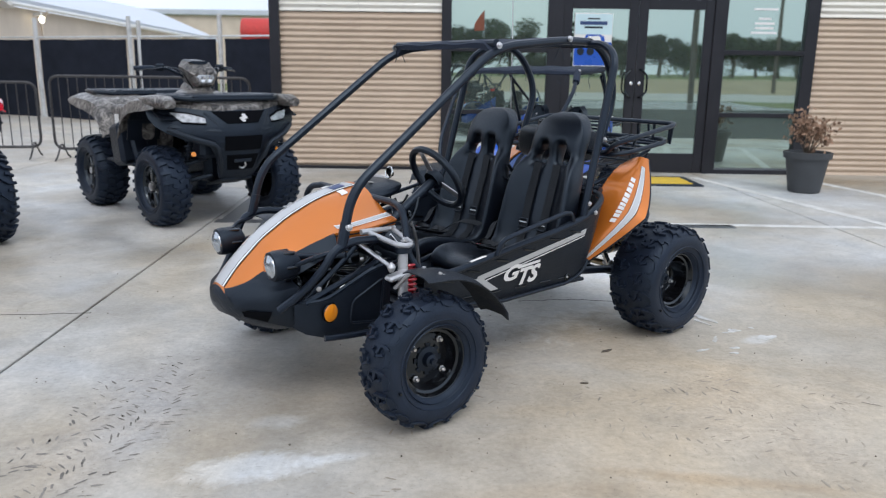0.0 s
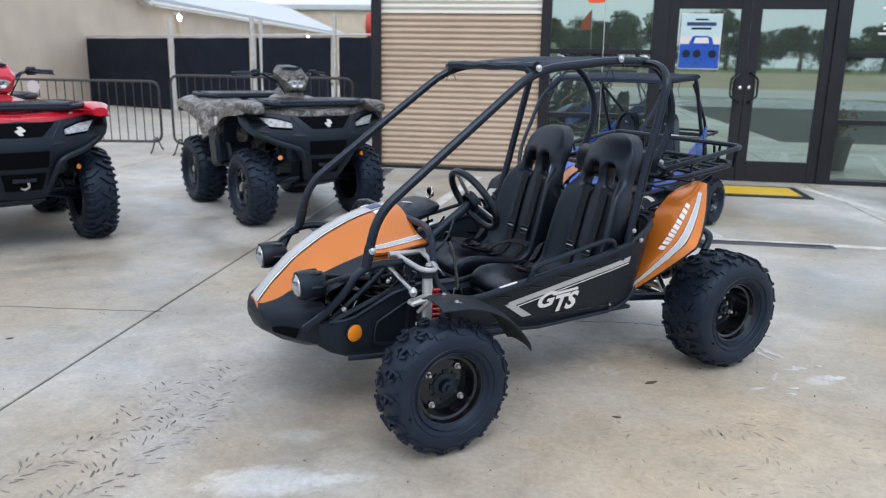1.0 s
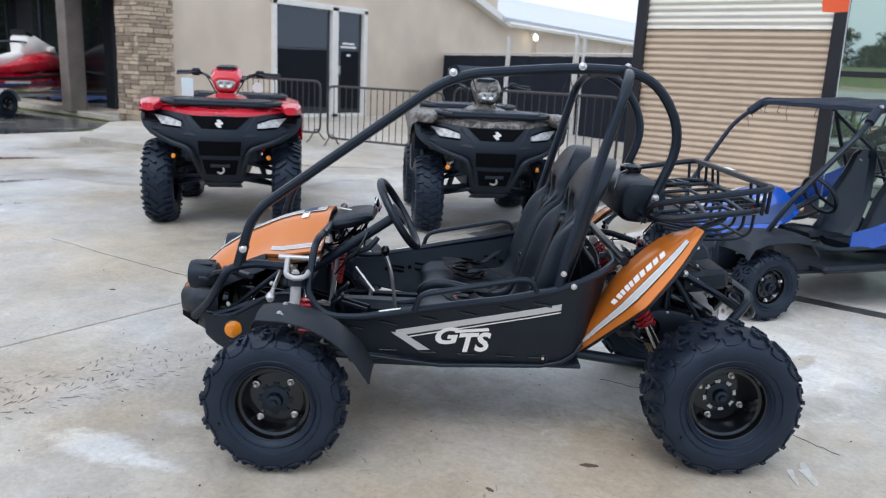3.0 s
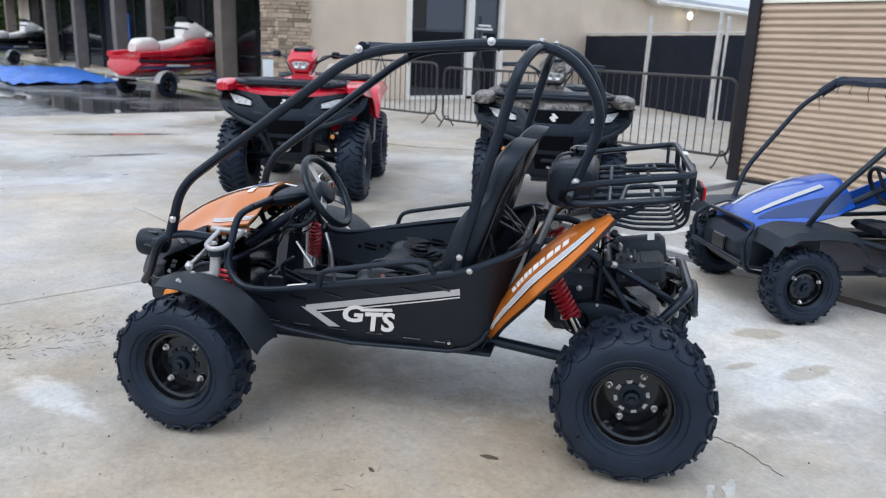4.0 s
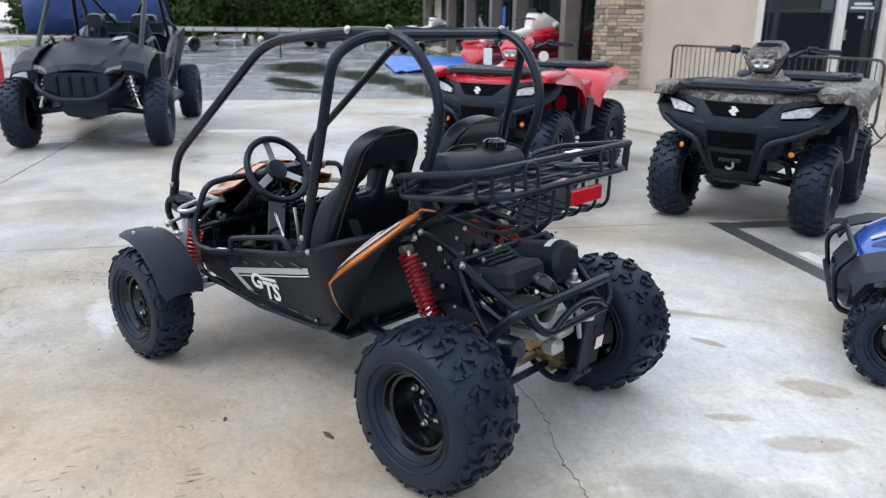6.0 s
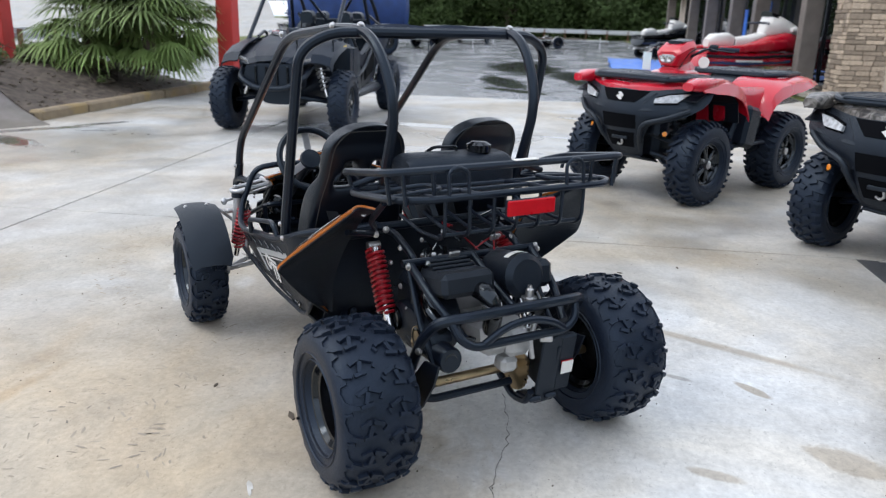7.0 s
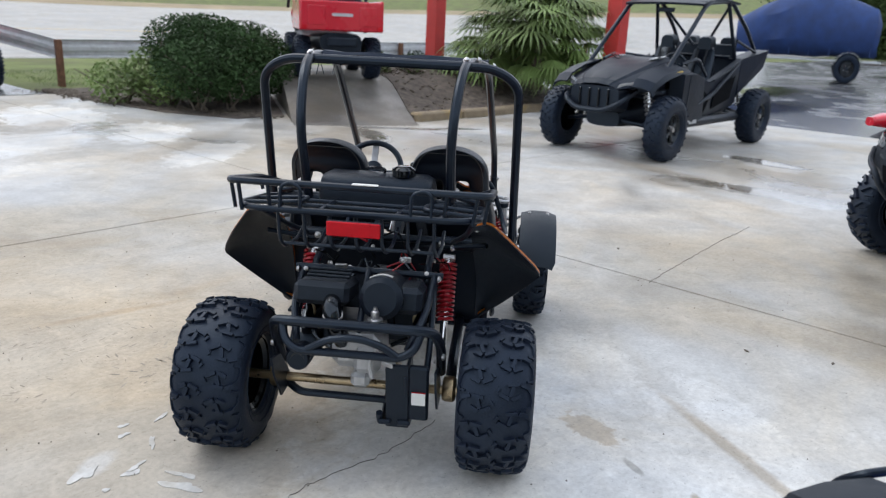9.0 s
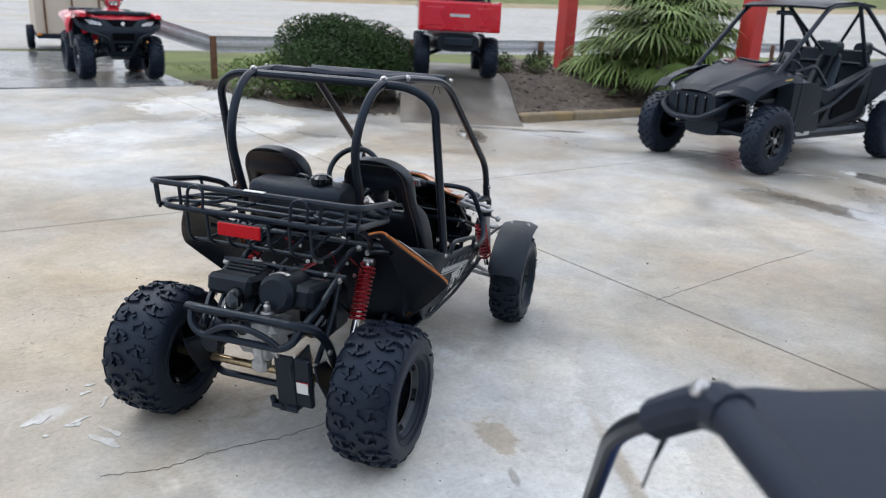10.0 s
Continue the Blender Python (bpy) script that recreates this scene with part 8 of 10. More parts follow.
        for k, (x, z) in enumerate(((0.42, 0.805), (0.335, 0.785))):
            link("bulb", Geo().lathe([(0.024, 0), (0.027, 0.007), (0.012, 0.004), (0, 0.003)], 16, Matrix.Translation(fas(s * x, z, 0.015)) @ pose(0, 0, 0, -90, 0, -s * 25), cap=False), M_CHROME, lamp, "bright reflector bowl")
        t("bumper_tube", [(s * 0.13, 0.90, 0.36), (s * 0.19, 1.02, 0.50), (s * 0.225, 1.055, 0.60), (s * 0.40, 0.99, 0.655), (s * 0.53, 0.88, 0.72)], 0.020, 0.07, M_GREYPL)
        link("side_reflector", Geo().lathe([(0.019, 0), (0.019, 0.008), (0, 0.010)], 16, pose(s * 0.36, 0.93, 0.53, -80, 0, -s * 30), cap=False), M_AMBER, e, "amber reflector")
        # front fender: from the shoulder beside the rack over the wheel and down behind it
        rows = []
        for y, z, drop in ((0.86, 0.905, 0.035), (0.80, 0.925, 0.06), (0.68, 0.938, 0.09), (0.55, 0.94, 0.10), (0.42, 0.93, 0.11), (0.31, 0.90, 0.12), (0.23, 0.84, 0.12), (0.185, 0.76, 0.10), (0.17, 0.67, 0.06)):
            rows.append([(s * x, y, z - d) for x, d in ((0.22, -0.02), (0.40, -0.02), (0.53, -0.012), (0.60, 0.018), (0.628, drop))])
        if s < 0:
            rows.reverse()
        link("front_fender", Geo().shell(rows, 0.008), paint, e)
        link("fender_shoulder", Geo().loft([ell_ring(0.96, 0.045, 0.875, 0.935, 0.7, cx=s * 0.535), ell_ring(0.86, 0.085, 0.865, 0.965, 0.7, cx=s * 0.535), ell_ring(0.70, 0.09, 0.88, 0.968, 0.7, cx=s * 0.525), ell_ring(0.50, 0.06, 0.89, 0.955, 0.7, cx=s * 0.515)]), paint, e, "raised fender shoulder beside the rack")
        link("fender_liner", Geo().shell([[(s * x, y, z) for x in ((0.24, 0.585) if s > 0 else (0.585, 0.24))] for y, z in ((0.90, 0.80), (0.78, 0.85), (0.60, 0.87), (0.42, 0.85), (0.30, 0.76), (0.25, 0.60))], 0.01), P, e)
        rows = []
        for y, z, drop in ((-0.17, 0.64, 0.05), (-0.20, 0.74, 0.09), (-0.27, 0.83, 0.11), (-0.38, 0.885, 0.12), (-0.55, 0.91, 0.11), (-0.72, 0.92, 0.10), (-0.88, 0.93, 0.08), (-1.02, 0.925, 0.05), (-1.10, 0.90, 0.03)):
            k = 1.0 if y > -0.9 else 1.0 - 0.5 * (-0.9 - y)
            rows.append([(s * x * k, y, z - d) for x, d in ((0.16, -0.03), (0.36, -0.025), (0.50, -0.005), (0.585, 0.025), (0.615, drop))])
        if s < 0:
            rows.reverse()
        link("rear_fender", Geo().shell(rows, 0.008), paint, e)
        link("mud_flap", Geo().box((s * 0.53, 0.04, 0.55), (0.14, 0.20, 0.34), (12, 0, 0), 0.03), P, e)
        link("footwell", Geo().box((s * 0.38, -0.02, 0.40), (0.34, 0.56, 0.03), bevel=0.01).box((s * 0.42, 0.20, 0.50), (0.20, 0.06, 0.22), (25, 0, 0), 0.02), P, e)
        link("inner_guard", Geo().box((s * 0.36, -0.10, 0.52), (0.16, 0.62, 0.22), bevel=0.04), P, e)
        link("side_panel", Geo().loft([ell_ring(-0.50, 0.05, 0.66, 0.85, cx=s * 0.42), ell_ring(-0.25, 0.07, 0.60, 0.86, cx=s * 0.43), ell_ring(0.05, 0.07, 0.58, 0.87, cx=s * 0.43), ell_ring(0.30, 0.05, 0.60, 0.90, cx=s * 0.42)]), paint, e)
        link("side_cover", Geo().loft([ell_ring(-0.3, 0.05, 0.48, 0.80, cx=s * 0.24), ell_ring(0.0, 0.06, 0.46, 0.84, cx=s * 0.26), ell_ring(0.3, 0.05, 0.50, 0.86, cx=s * 0.27)]), paint, e)
        for yy in (0.64, -0.64):
            t("lower_arm", [(s * 0.14, yy + 0.14, 0.34), (s * (track - 0.08), yy, 0.27), (s * 0.14, yy - 0.14, 0.34)], 0.018, 0.05)
            t("upper_arm", [(s * 0.16, yy + 0.10, 0.47), (s * (track - 0.10), yy, 0.40), (s * 0.16, yy - 0.10, 0.47)], 0.015, 0.05)
            sh = link("shock", Geo().rod((s * 0.20, yy, 0.72), (s * (track - 0.18), yy, 0.34), 0.022), M_GREYPL, e)
            link("spring", spring(Geo(), (s * 0.21, yy, 0.70), (s * (track - 0.21), yy, 0.42), 0.04, 0.008, 7), K, sh)
            link("axle_shaft", Geo().rod((s * 0.12, yy, 0.35), (s * track, yy, R), 0.02), K, e)
        make_wheel(e, axle_pose(s * track, 0.63, R - 0.041, 12), R, 0.23, 0.165, 0.05, tread, 4, 6, label="black alloy front wheel")
        make_wheel(e, axle_pose(s * (track - 0.02), -0.64, R - 0.041, 40), R, 0.27, 0.165, 0.06, tread, 4, 6, label="black alloy rear wheel")
        # handlebar
        t("handlebar", [(0, 0.30, 1.05), (s * 0.10, 0.29, 1.10), (s * 0.22, 0.25, 1.17), (s * 0.40, 0.14, 1.16)], 0.012, 0.05)
        link("grip", Geo().rod((s * 0.30, 0.20, 1.166), (s * 0.43, 0.12, 1.16), 0.018), M_RUBBER, e)
        t("brake_lever", [(s * 0.25, 0.27, 1.17), (s * 0.30, 0.28, 1.16), (s * 0.43, 0.19, 1.145)], 0.006, 0.02, M_BLACKGLOSS)
        link("switch_pod", Geo().box((s * 0.265, 0.235, 1.17), (0.07, 0.05, 0.06), (0, 0, -s * 25), 0.012), P, e)
        t("cable", [(s * 0.22, 0.28, 1.17), (s * 0.17, 0.40, 1.16), (s * 0.08, 0.42, 1.0)], 0.005, 0.06, M_BLACKGLOSS)
    link("hood_cover", Geo().loft([ell_ring(0.90, 0.22, 0.84, 0.885), ell_ring(0.70, 0.24, 0.84, 0.93), ell_ring(0.45, 0.20, 0.82, 0.99), ell_ring(0.25, 0.17, 0.80, 1.0), ell_ring(0.05, 0.16, 0.76, 0.93)]), paint, e)
    rows = []
    for i in range(17):
        x = -0.575 + 1.15 * i / 16
        u = abs(x) / 0.575
        lo = 0.852 - 0.012 * math.sin(u * 5.2) + 0.012 * u
        p = fas(x, min(lo, 0.87), 0.010)
        rows.append([(p.x, p.y, lo), (p.x, p.y - 0.004, 0.872 + 0.03 * u), (p.x, p.y - 0.04, 0.893 + 0.035 * u), (p.x * 0.99, p.y - 0.14, 0.903 + 0.03 * u)])
    link("front_cowl_band", Geo().shell(list(reversed(rows)), 0.01), paint, e)

    def wedge(y, wb, wt, z0, z1):
        """A ring wider at the top than at the bottom, with cut corners."""
        c = 0.25 * (z1 - z0)
        return [(-wb + 0.02, y, z0), (wb - 0.02, y, z0), (wb, y, z0 + c * 0.6), (wt, y, z1 - c), (wt - 0.03, y, z1), (-wt + 0.03, y, z1), (-wt, y, z1 - c), (-wb, y, z0 + c * 0.6)]

    pod = link("lamp_pod", Geo().loft([wedge(0.485, 0.070, 0.095, 1.035, 1.135), wedge(0.46, 0.088, 0.120, 1.02, 1.165), wedge(0.36, 0.095, 0.130, 1.02, 1.215), wedge(0.25, 0.085, 0.115, 1.05, 1.225), wedge(0.20, 0.06, 0.08, 1.09, 1.20)]), paint, e, "", 30)
    link("pod_lamp", Geo().loft([wedge(0.482, 0.062, 0.083, 1.043, 1.115), wedge(0.497, 0.052, 0.072, 1.050, 1.105)]), M_QUADLENS, pod, "clear centre headlight")
    for x in (-0.030, 0.030):
        link("bulb", Geo().lathe([(0.020, 0), (0.022, 0.006), (0.009, 0.004), (0, 0.003)], 14, pose(x, 0.494, 1.078, -90), cap=False), M_CHROME, pod, "bright reflector bowl")
    link("display_hood", Geo().loft([wedge(0.40, 0.05, 0.085, 1.195, 1.222), wedge(0.24, 0.06, 0.08, 1.205, 1.238)]), P, pod)
    link("pod_neck", Geo().loft([wedge(0.46, 0.10, 0.085, 0.93, 1.01), wedge(0.34, 0.12, 0.09, 0.93, 1.05), wedge(0.20, 0.10, 0.08, 0.93, 1.05)]), paint, e)
    link("steering_stem", Geo().rod((0, 0.34, 0.86), (0, 0.30, 1.08), 0.04), P, e)
    st = link("saddle", Geo().loft([ell_ring(0.10, 0.10, 0.84, 0.93), ell_ring(-0.05, 0.15, 0.80, 0.92), ell_ring(-0.30, 0.17, 0.80, 0.90), ell_ring(-0.60, 0.17, 0.82, 0.94), ell_ring(-0.72, 0.13, 0.84, 0.93)]), M_VINYL, e, "black vinyl saddle")
    for y0, y1, nm in ((0.46, 0.96, "front_rack"), (-1.0, -0.46, "rear_rack")):
        z = 0.952
        rk = link(nm, Geo().tube([(-0.42, y0, z), (-0.47, y1 - 0.16, z), (-0.36, y1 - 0.03, z - 0.012), (0.36, y1 - 0.03, z - 0.012), (0.47, y1 - 0.16, z), (0.42, y0, z)], 0.020, 8, 0.07, True), P, e, "black cargo rack")
        for i in range(5):
            y = y0 + (y1 - y0) * (i + 0.5) / 5
            link("rack_slat", Geo().box((0, y, z + 0.004), (0.82 - 0.06 * abs(i - 2), 0.074, 0.026), (0, 0, 0), 0.010), P, rk)
        for s in (-1, 1):
            link("rack_plate", Geo().box((s * 0.30, (y0 + y1) / 2, z + 0.006), (0.13, (y1 - y0) * 0.72, 0.026), (0, 0, -s * 6), 0.010), P, rk)
            link("rack_post", Geo().rod((s * 0.3, (y0 + y1) / 2, 0.80), (s * 0.3, (y0 + y1) / 2, z), 0.016), K, rk)
    link("winch", Geo().box((0, 0.90, 0.44), (0.20, 0.12, 0.10), bevel=0.02), M_BLACKGLOSS, e)
    link("skid_plate", Geo().box((0, 0.78, 0.285), (0.28, 0.26, 0.02), (14, 0, 0), 0.008), M_GREYPL, e)
    link("side_label", Geo().box((0.505, -0.12, 0.74), (0.004, 0.08, 0.09), bevel=0.001), M_LABEL, e, "white sticker on the fender")
    if tags:
        tg = link("price_tag", Geo().box((0.33, 0.30, 1.04), (0.10, 0.004, 0.15), (0, 0, -10), 0.001), M_TAG, e, "pale paper tag on the handlebar")
        link("tag_string", Geo().rod((0.33, 0.30, 1.115), (0.30, 0.25, 1.16), 0.002, 4), M_LABEL, tg)
        link("price_tag", Geo().lathe([(0.045, -0.002), (0.045, 0.002)], 20, pose(-0.25, 0.33, 1.06, 90, 0, 12)), M_LABEL, e, "white paper tag on the handlebar")
    return e


def facing(x, y, hx, hy, z=0.0):
    """Pose with y along (hx, hy)."""
    return pose(x, y, z, 0, 0, math.degrees(math.atan2(-hx, hy)))


quad_bike(facing(-4.40, 5.72, 0.75, -0.661), M_RED, "glossy red quad bike with black racks and mud tyres", "mud", 0.50, 0.335)
quad_bike(facing(-2.535, 7.292, 0.702, -0.712), M_CAMO, "camouflage-patterned quad bike with black racks", "block", 0.49, 0.31, False)
quad_bike(facing(-1.47, -11.2, 0.0, 1.0), M_RED, "red quad bike parked by the guard rail", "mud", 0.50, 0.325, False, 1.35)


# ---- the blue buggy: x to its right, y ahead of its rear axle ----
def blue_buggy(m):
    e = thing("blue_buggy", m, "small blue two-seat buggy with black cage and cloth roof", "buggy")
    P, K = M_BLACKPL, M_BLACKTUBE

    def crown(u):
        """Height across the hood: a flat top between two creases."""
        v = abs(u)
        return 1 - 0.14 * (v / 0.5) ** 2 if v < 0.5 else 0.86 * (1 - (v - 0.5) / 0.5)

    def t(name, pts, r=0.016, bend=0.08, mt=K, closed=False, lab=""):
        return link(name, Geo().tube(pts, r, 10, bend, closed), mt, e, lab)

    for s in (-1, 1):
        t("cage_tube", [(s * 0.43, 1.72, 0.54), (s * 0.49, 1.63, 0.74), (s * 0.565, 1.24, 1.18), (s * 0.502, 1.04, 1.332), (s * 0.48, 0.40, 1.36), (s * 0.48, 0.30, 1.10), (s * 0.47, 0.05, 0.62)], 0.017, 0.10)
        t("tube_pad", [(s * 0.538, 1.145, 1.252), (s * 0.520, 1.09, 1.300), (s * 0.503, 1.045, 1.335), (s * 0.498, 1.005, 1.340)], 0.030, 0.06, M_COVERGREY, lab="black cloth wrap round the tube")
        link("roof_hem", Geo().tube([(s * 0.499, 1.03, 1.337), (s * 0.492, 0.80, 1.343), (s * 0.485, 0.55, 1.354), (s * 0.48, 0.40, 1.36)], 0.027, 12, 0.0, r2=0.022), M_COVERGREY, e, "cloth hem wrapped over the side tube")
        t("rear_stay", [(s * 0.47, 0.42, 1.30), (s * 0.40, -0.05, 0.95), (s * 0.36, -0.25, 0.55)], 0.014, 0.08)
        t("side_rail", [(s * 0.36, 1.5, 0.50), (s * 0.47, 1.2, 0.42), (s * 0.49, 0.5, 0.44), (s * 0.46, 0.1, 0.62)], 0.016, 0.08)
        link("side_step", Geo().box((s * 0.46, 0.85, 0.30), (0.16, 0.9, 0.05), bevel=0.02), P, e)
        rows = []
        for i in range(7):
            f = i / 6
            rows.append([(s * (0.47 + 0.05 * math.sin(f * 3.14)), 1.05 - 1.0 * f, 0.40 + 0.30 * f ** 1.3 + h) for h in (0.0, 0.07 + 0.06 * f, 0.13 + 0.09 * f)])
        if s > 0:
            rows.reverse()
        link("side_pod", Geo().shell(rows, 0.012), M_BLUE, e, "glossy blue side panel")
        rows = [[(s * 0.30, y, z + 0.01), (s * 0.44, y, z + 0.012), (s * 0.55, y - 0.01, z), (s * 0.575, y - 0.01, z - 0.035)] for y, z in ((1.97, 0.43), (1.93, 0.50), (1.84, 0.53), (1.64, 0.54), (1.50, 0.52), (1.42, 0.44))]
        if s > 0:
            rows.reverse()
        link("front_mudguard", Geo().shell(rows, 0.01), M_GREYPL, e)
        link("rear_mudguard", Geo().box((s * 0.50, -0.02, 0.60), (0.26, 0.62, 0.03), (6, 0, 0), 0.01), M_GREYPL, e)
        make_wheel(e, axle_pose(s * 0.50, 1.745, 0.222, 10), 0.225, 0.17, 0.115, 0.035, "buggy", 3, label="black front wheel")
        make_wheel(e, axle_pose(s * 0.50, 0.0, 0.225, 30), 0.225, 0.22, 0.115, 0.05, "buggy", 3, label="black rear wheel")
        link("arm", Geo().tube([(s * 0.2, 1.86, 0.28), (s * 0.44, 1.745, 0.24), (s * 0.2, 1.62, 0.28)], 0.013, 8, 0.04), K, e)
        sh = link("shock", Geo().rod((s * 0.28, 1.70, 0.55), (s * 0.40, 1.72, 0.27), 0.014), M_CHROME, e)
        link("spring", spring(Geo(), (s * 0.285, 1.70, 0.53), (s * 0.375, 1.718, 0.33), 0.03, 0.006, 8), M_SPRING, sh, "red coil spring")
        # bucket seat
        back = [[(s * 0.20 + w * u, y, z) for u in (-1, -0.8, -0.4, 0, 0.4, 0.8, 1)] for y, z, w in ((0.85, 0.36, 0.17), (0.72, 0.36, 0.18), (0.52, 0.34, 0.18), (0.44, 0.42, 0.19), (0.36, 0.66, 0.185), (0.31, 0.82, 0.14), (0.28, 0.95, 0.11), (0.26, 1.0, 0.07))]
        for r in back:
            for k in (0, 6):
                r[k] = (r[k][0], r[k][1] + 0.03, r[k][2] + 0.03)
        sq = link("seat", Geo().shell([list(reversed(r)) for r in back], 0.05), M_VINYL, e, "black vinyl bucket seat")
        link("seat_mark", Geo().plate([(-0.015, -0.04), (0.02, -0.02), (0.012, 0.05), (-0.02, 0.02)], 0.003, pose(s * 0.20, 0.325, 0.90, 70, 0, 0)), M_DECALW, sq, "white mark on the headrest")
        link("head_bolt", Geo().lathe([(0.014, 0), (0.012, 0.012), (0, 0.014)], 12, pose(s * 0.520, 1.050, 1.348, 0, s * 60), cap=False), M_ZINC, e, "bright bolt")
    t("roof_front_bar", [(-0.50, 1.05, 1.330), (0.50, 1.05, 1.330)], 0.018, 0)
    t("roof_rear_bar", [(-0.48, 0.40, 1.362), (0.48, 0.40, 1.362)], 0.02, 0)
    rows = []
    for i in range(17):
        x = -0.505 + 1.01 * i / 16
        u = abs(x) / 0.505
        hang = 0.012 * max(0.0, (u - 0.86) / 0.14) ** 1.5
        rows.append([(x * (1.0 if j else 0.96), y, z - hang - 0.028 * (1 - u * u) * math.sin(max(0.0, 1.05 - y) / 0.66 * 3.14) + 0.004 * math.sin(x * 23 + j)) for j, (y, z) in enumerate(((1.082, 1.318), (1.078, 1.344), (1.045, 1.358), (0.96, 1.362), (0.84, 1.366), (0.70, 1.374), (0.55, 1.386), (0.42, 1.394), (0.372, 1.37)))])
    link("cloth_roof", Geo().shell(list(reversed(rows)), 0.006), M_COVERGREY, e, "dark grey cloth roof stretched over the cage", 50)
    for x, y, drop in ((-0.36, 1.085, 0.09), (-0.05, 1.085, 0.07), (0.30, 1.085, 0.06), (0.43, 1.085, 0.07), (0.47, 1.085, 0.05), (-0.43, 1.085, 0.07), (0.535, 1.14, 0.10), (0.53, 1.12, 0.05), (-0.535, 1.14, 0.10), (-0.53, 1.12, 0.06), (0.52, 0.80, 0.06), (-0.52, 0.80, 0.06)):
        t("tie_cord", [(x, y, 1.32 - 0.9 * max(0, y - 1.09)), (x + 0.014, y + 0.008, 1.30 - drop * 0.6), (x - 0.010, y + 0.004, 1.29 - drop * (1.5 if abs(x) > 0.5 else 0.5))], 0.0022, 0.02)
    st = [(1.93, 0.22, 0.50, 0.47), (1.88, 0.31, 0.565, 0.50), (1.78, 0.36, 0.625, 0.53), (1.64, 0.38, 0.69, 0.565), (1.48, 0.36, 0.75, 0.60), (1.34, 0.29, 0.785, 0.64)]
    rows = [[(w * u, y, ze + (zc - ze) * crown(u)) for u in [-1 + 0.2 * k for k in range(11)]] for y, w, zc, ze in st]
    hd = link("hood", Geo().shell(rows, 0.008), M_BLUE, e, "glossy blue hood with grey graphics")
    for s in (-1, 1):
        rows = [[(w * u * s, y, ze + (zc - ze) * crown(u) + 0.004) for u in (0.36, 0.42, 0.48)] for y, w, zc, ze in st[1:5]]
        if s < 0:
            rows = [list(reversed(r)) for r in rows]
        link("hood_graphic", Geo().shell(rows, 0.002), M_DECALG, hd)
        rows = [[(w * u * s, y, ze + (zc - ze) * crown(u) + 0.004) for u in (u0, (u0 + u1) / 2, u1)] for (y, w, zc, ze), u0, u1 in zip(st[1:], (0.60, 0.56, 0.60, 0.66, 0.74), (0.66, 0.80, 0.92, 0.96, 0.90))]
        if s < 0:
            rows = [list(reversed(r)) for r in rows]
        link("dark_graphic", Geo().shell(rows, 0.002), M_NAVY, hd, "dark navy hood graphic")
    nose = link("nose", Geo().loft([ell_ring(2.0, 0.22, 0.27, 0.40, 0.5), ell_ring(1.95, 0.30, 0.23, 0.46, 0.5), ell_ring(1.8, 0.34, 0.22, 0.50, 0.5), ell_ring(1.55, 0.34, 0.24, 0.50, 0.5)]), P, e, "black nose with square grille")
    link("nose_grille", Geo().box((0, 2.005, 0.34), (0.16, 0.02, 0.13), bevel=0.01), M_BLACKGLOSS, nose)
    for s in (-1, 1):
        link("marking", Geo().plate([(-0.08, -0.02), (0.07, -0.015), (0.085, 0.025), (-0.04, 0.02), (-0.05, 0.045), (-0.085, 0.045)], 0.003, Matrix.Translation((s * 0.346, 1.78, 0.41)) @ Matrix(((0, 0, s, 0), (s, 0, 0, 0), (0, 1, 0, 0), (0, 0, 0, 1)))), M_TAG, nose, "pale lettering shape")
    t("bull_bar", [(-0.33, 1.78, 0.22), (-0.33, 2.0, 0.26), (-0.33, 2.03, 0.44), (-0.30, 1.95, 0.52), (0.30, 1.95, 0.52), (0.33, 2.03, 0.44), (0.33, 2.0, 0.26), (0.33, 1.78, 0.22)], 0.013, 0.05)
    t("bull_bar_low", [(-0.33, 2.02, 0.30), (0.33, 2.02, 0.30)], 0.013, 0)
    link("floor", Geo().box((0, 0.9, 0.26), (0.8, 1.5, 0.03), bevel=0.01), P, e)
    link("engine", Geo().box((0, -0.08, 0.42), (0.5, 0.42, 0.34), bevel=0.05), P, e)
    rk = t("rack", [(-0.38, 0.05, 0.80), (-0.40, -0.40, 0.84), (0.40, -0.40, 0.84), (0.38, 0.05, 0.80)], 0.012, 0.06, closed=True)
    for y in (-0.1, -0.22, -0.32):
        link("rack_slat", Geo().rod((-0.39, y, 0.815), (0.39, y, 0.815), 0.008, 8), K, rk)
    swm = Matrix.Translation((-0.20, 1.10, 0.74)) @ Vector((0, -0.86, 0.5)).to_track_quat("Z", "Y").to_matrix().to_4x4()
    sw = link("steering_wheel", Geo().tube([(0.135 * math.cos(a), 0.135 * math.sin(a), 0) for a in [2 * math.pi * i / 28 for i in range(28)]], 0.014, 8, 0, True), M_VINYL, e, at=swm)
    for a in (90, 210, 330):
        link("spoke", Geo().box((0.065, 0, -0.01), (0.12, 0.03, 0.006)), M_GREYPL, sw, at=pose(0, 0, 0, 0, 0, a))
    link("column", Geo().rod((-0.20, 1.12, 0.73), (-0.20, 1.5, 0.55), 0.018), K, e)
    fl = t("flag_pole", [(0.46, 0.40, 0.60), (0.46, 0.41, 1.4), (0.47, 0.42, 2.35)], 0.004, 0.2, M_DECALG)
    rows = [[(0.47, 0.42, 2.34), (0.47, 0.42, 2.19), (0.47, 0.42, 2.02)], [(0.50, 0.50, 2.26), (0.52, 0.51, 2.15), (0.50, 0.50, 2.01)], [(0.545, 0.59, 2.13), (0.55, 0.60, 2.07), (0.54, 0.59, 2.01)]]
    link("pennant", Geo().shell(rows, 0.003), M_FLAG, fl, "orange safety pennant")
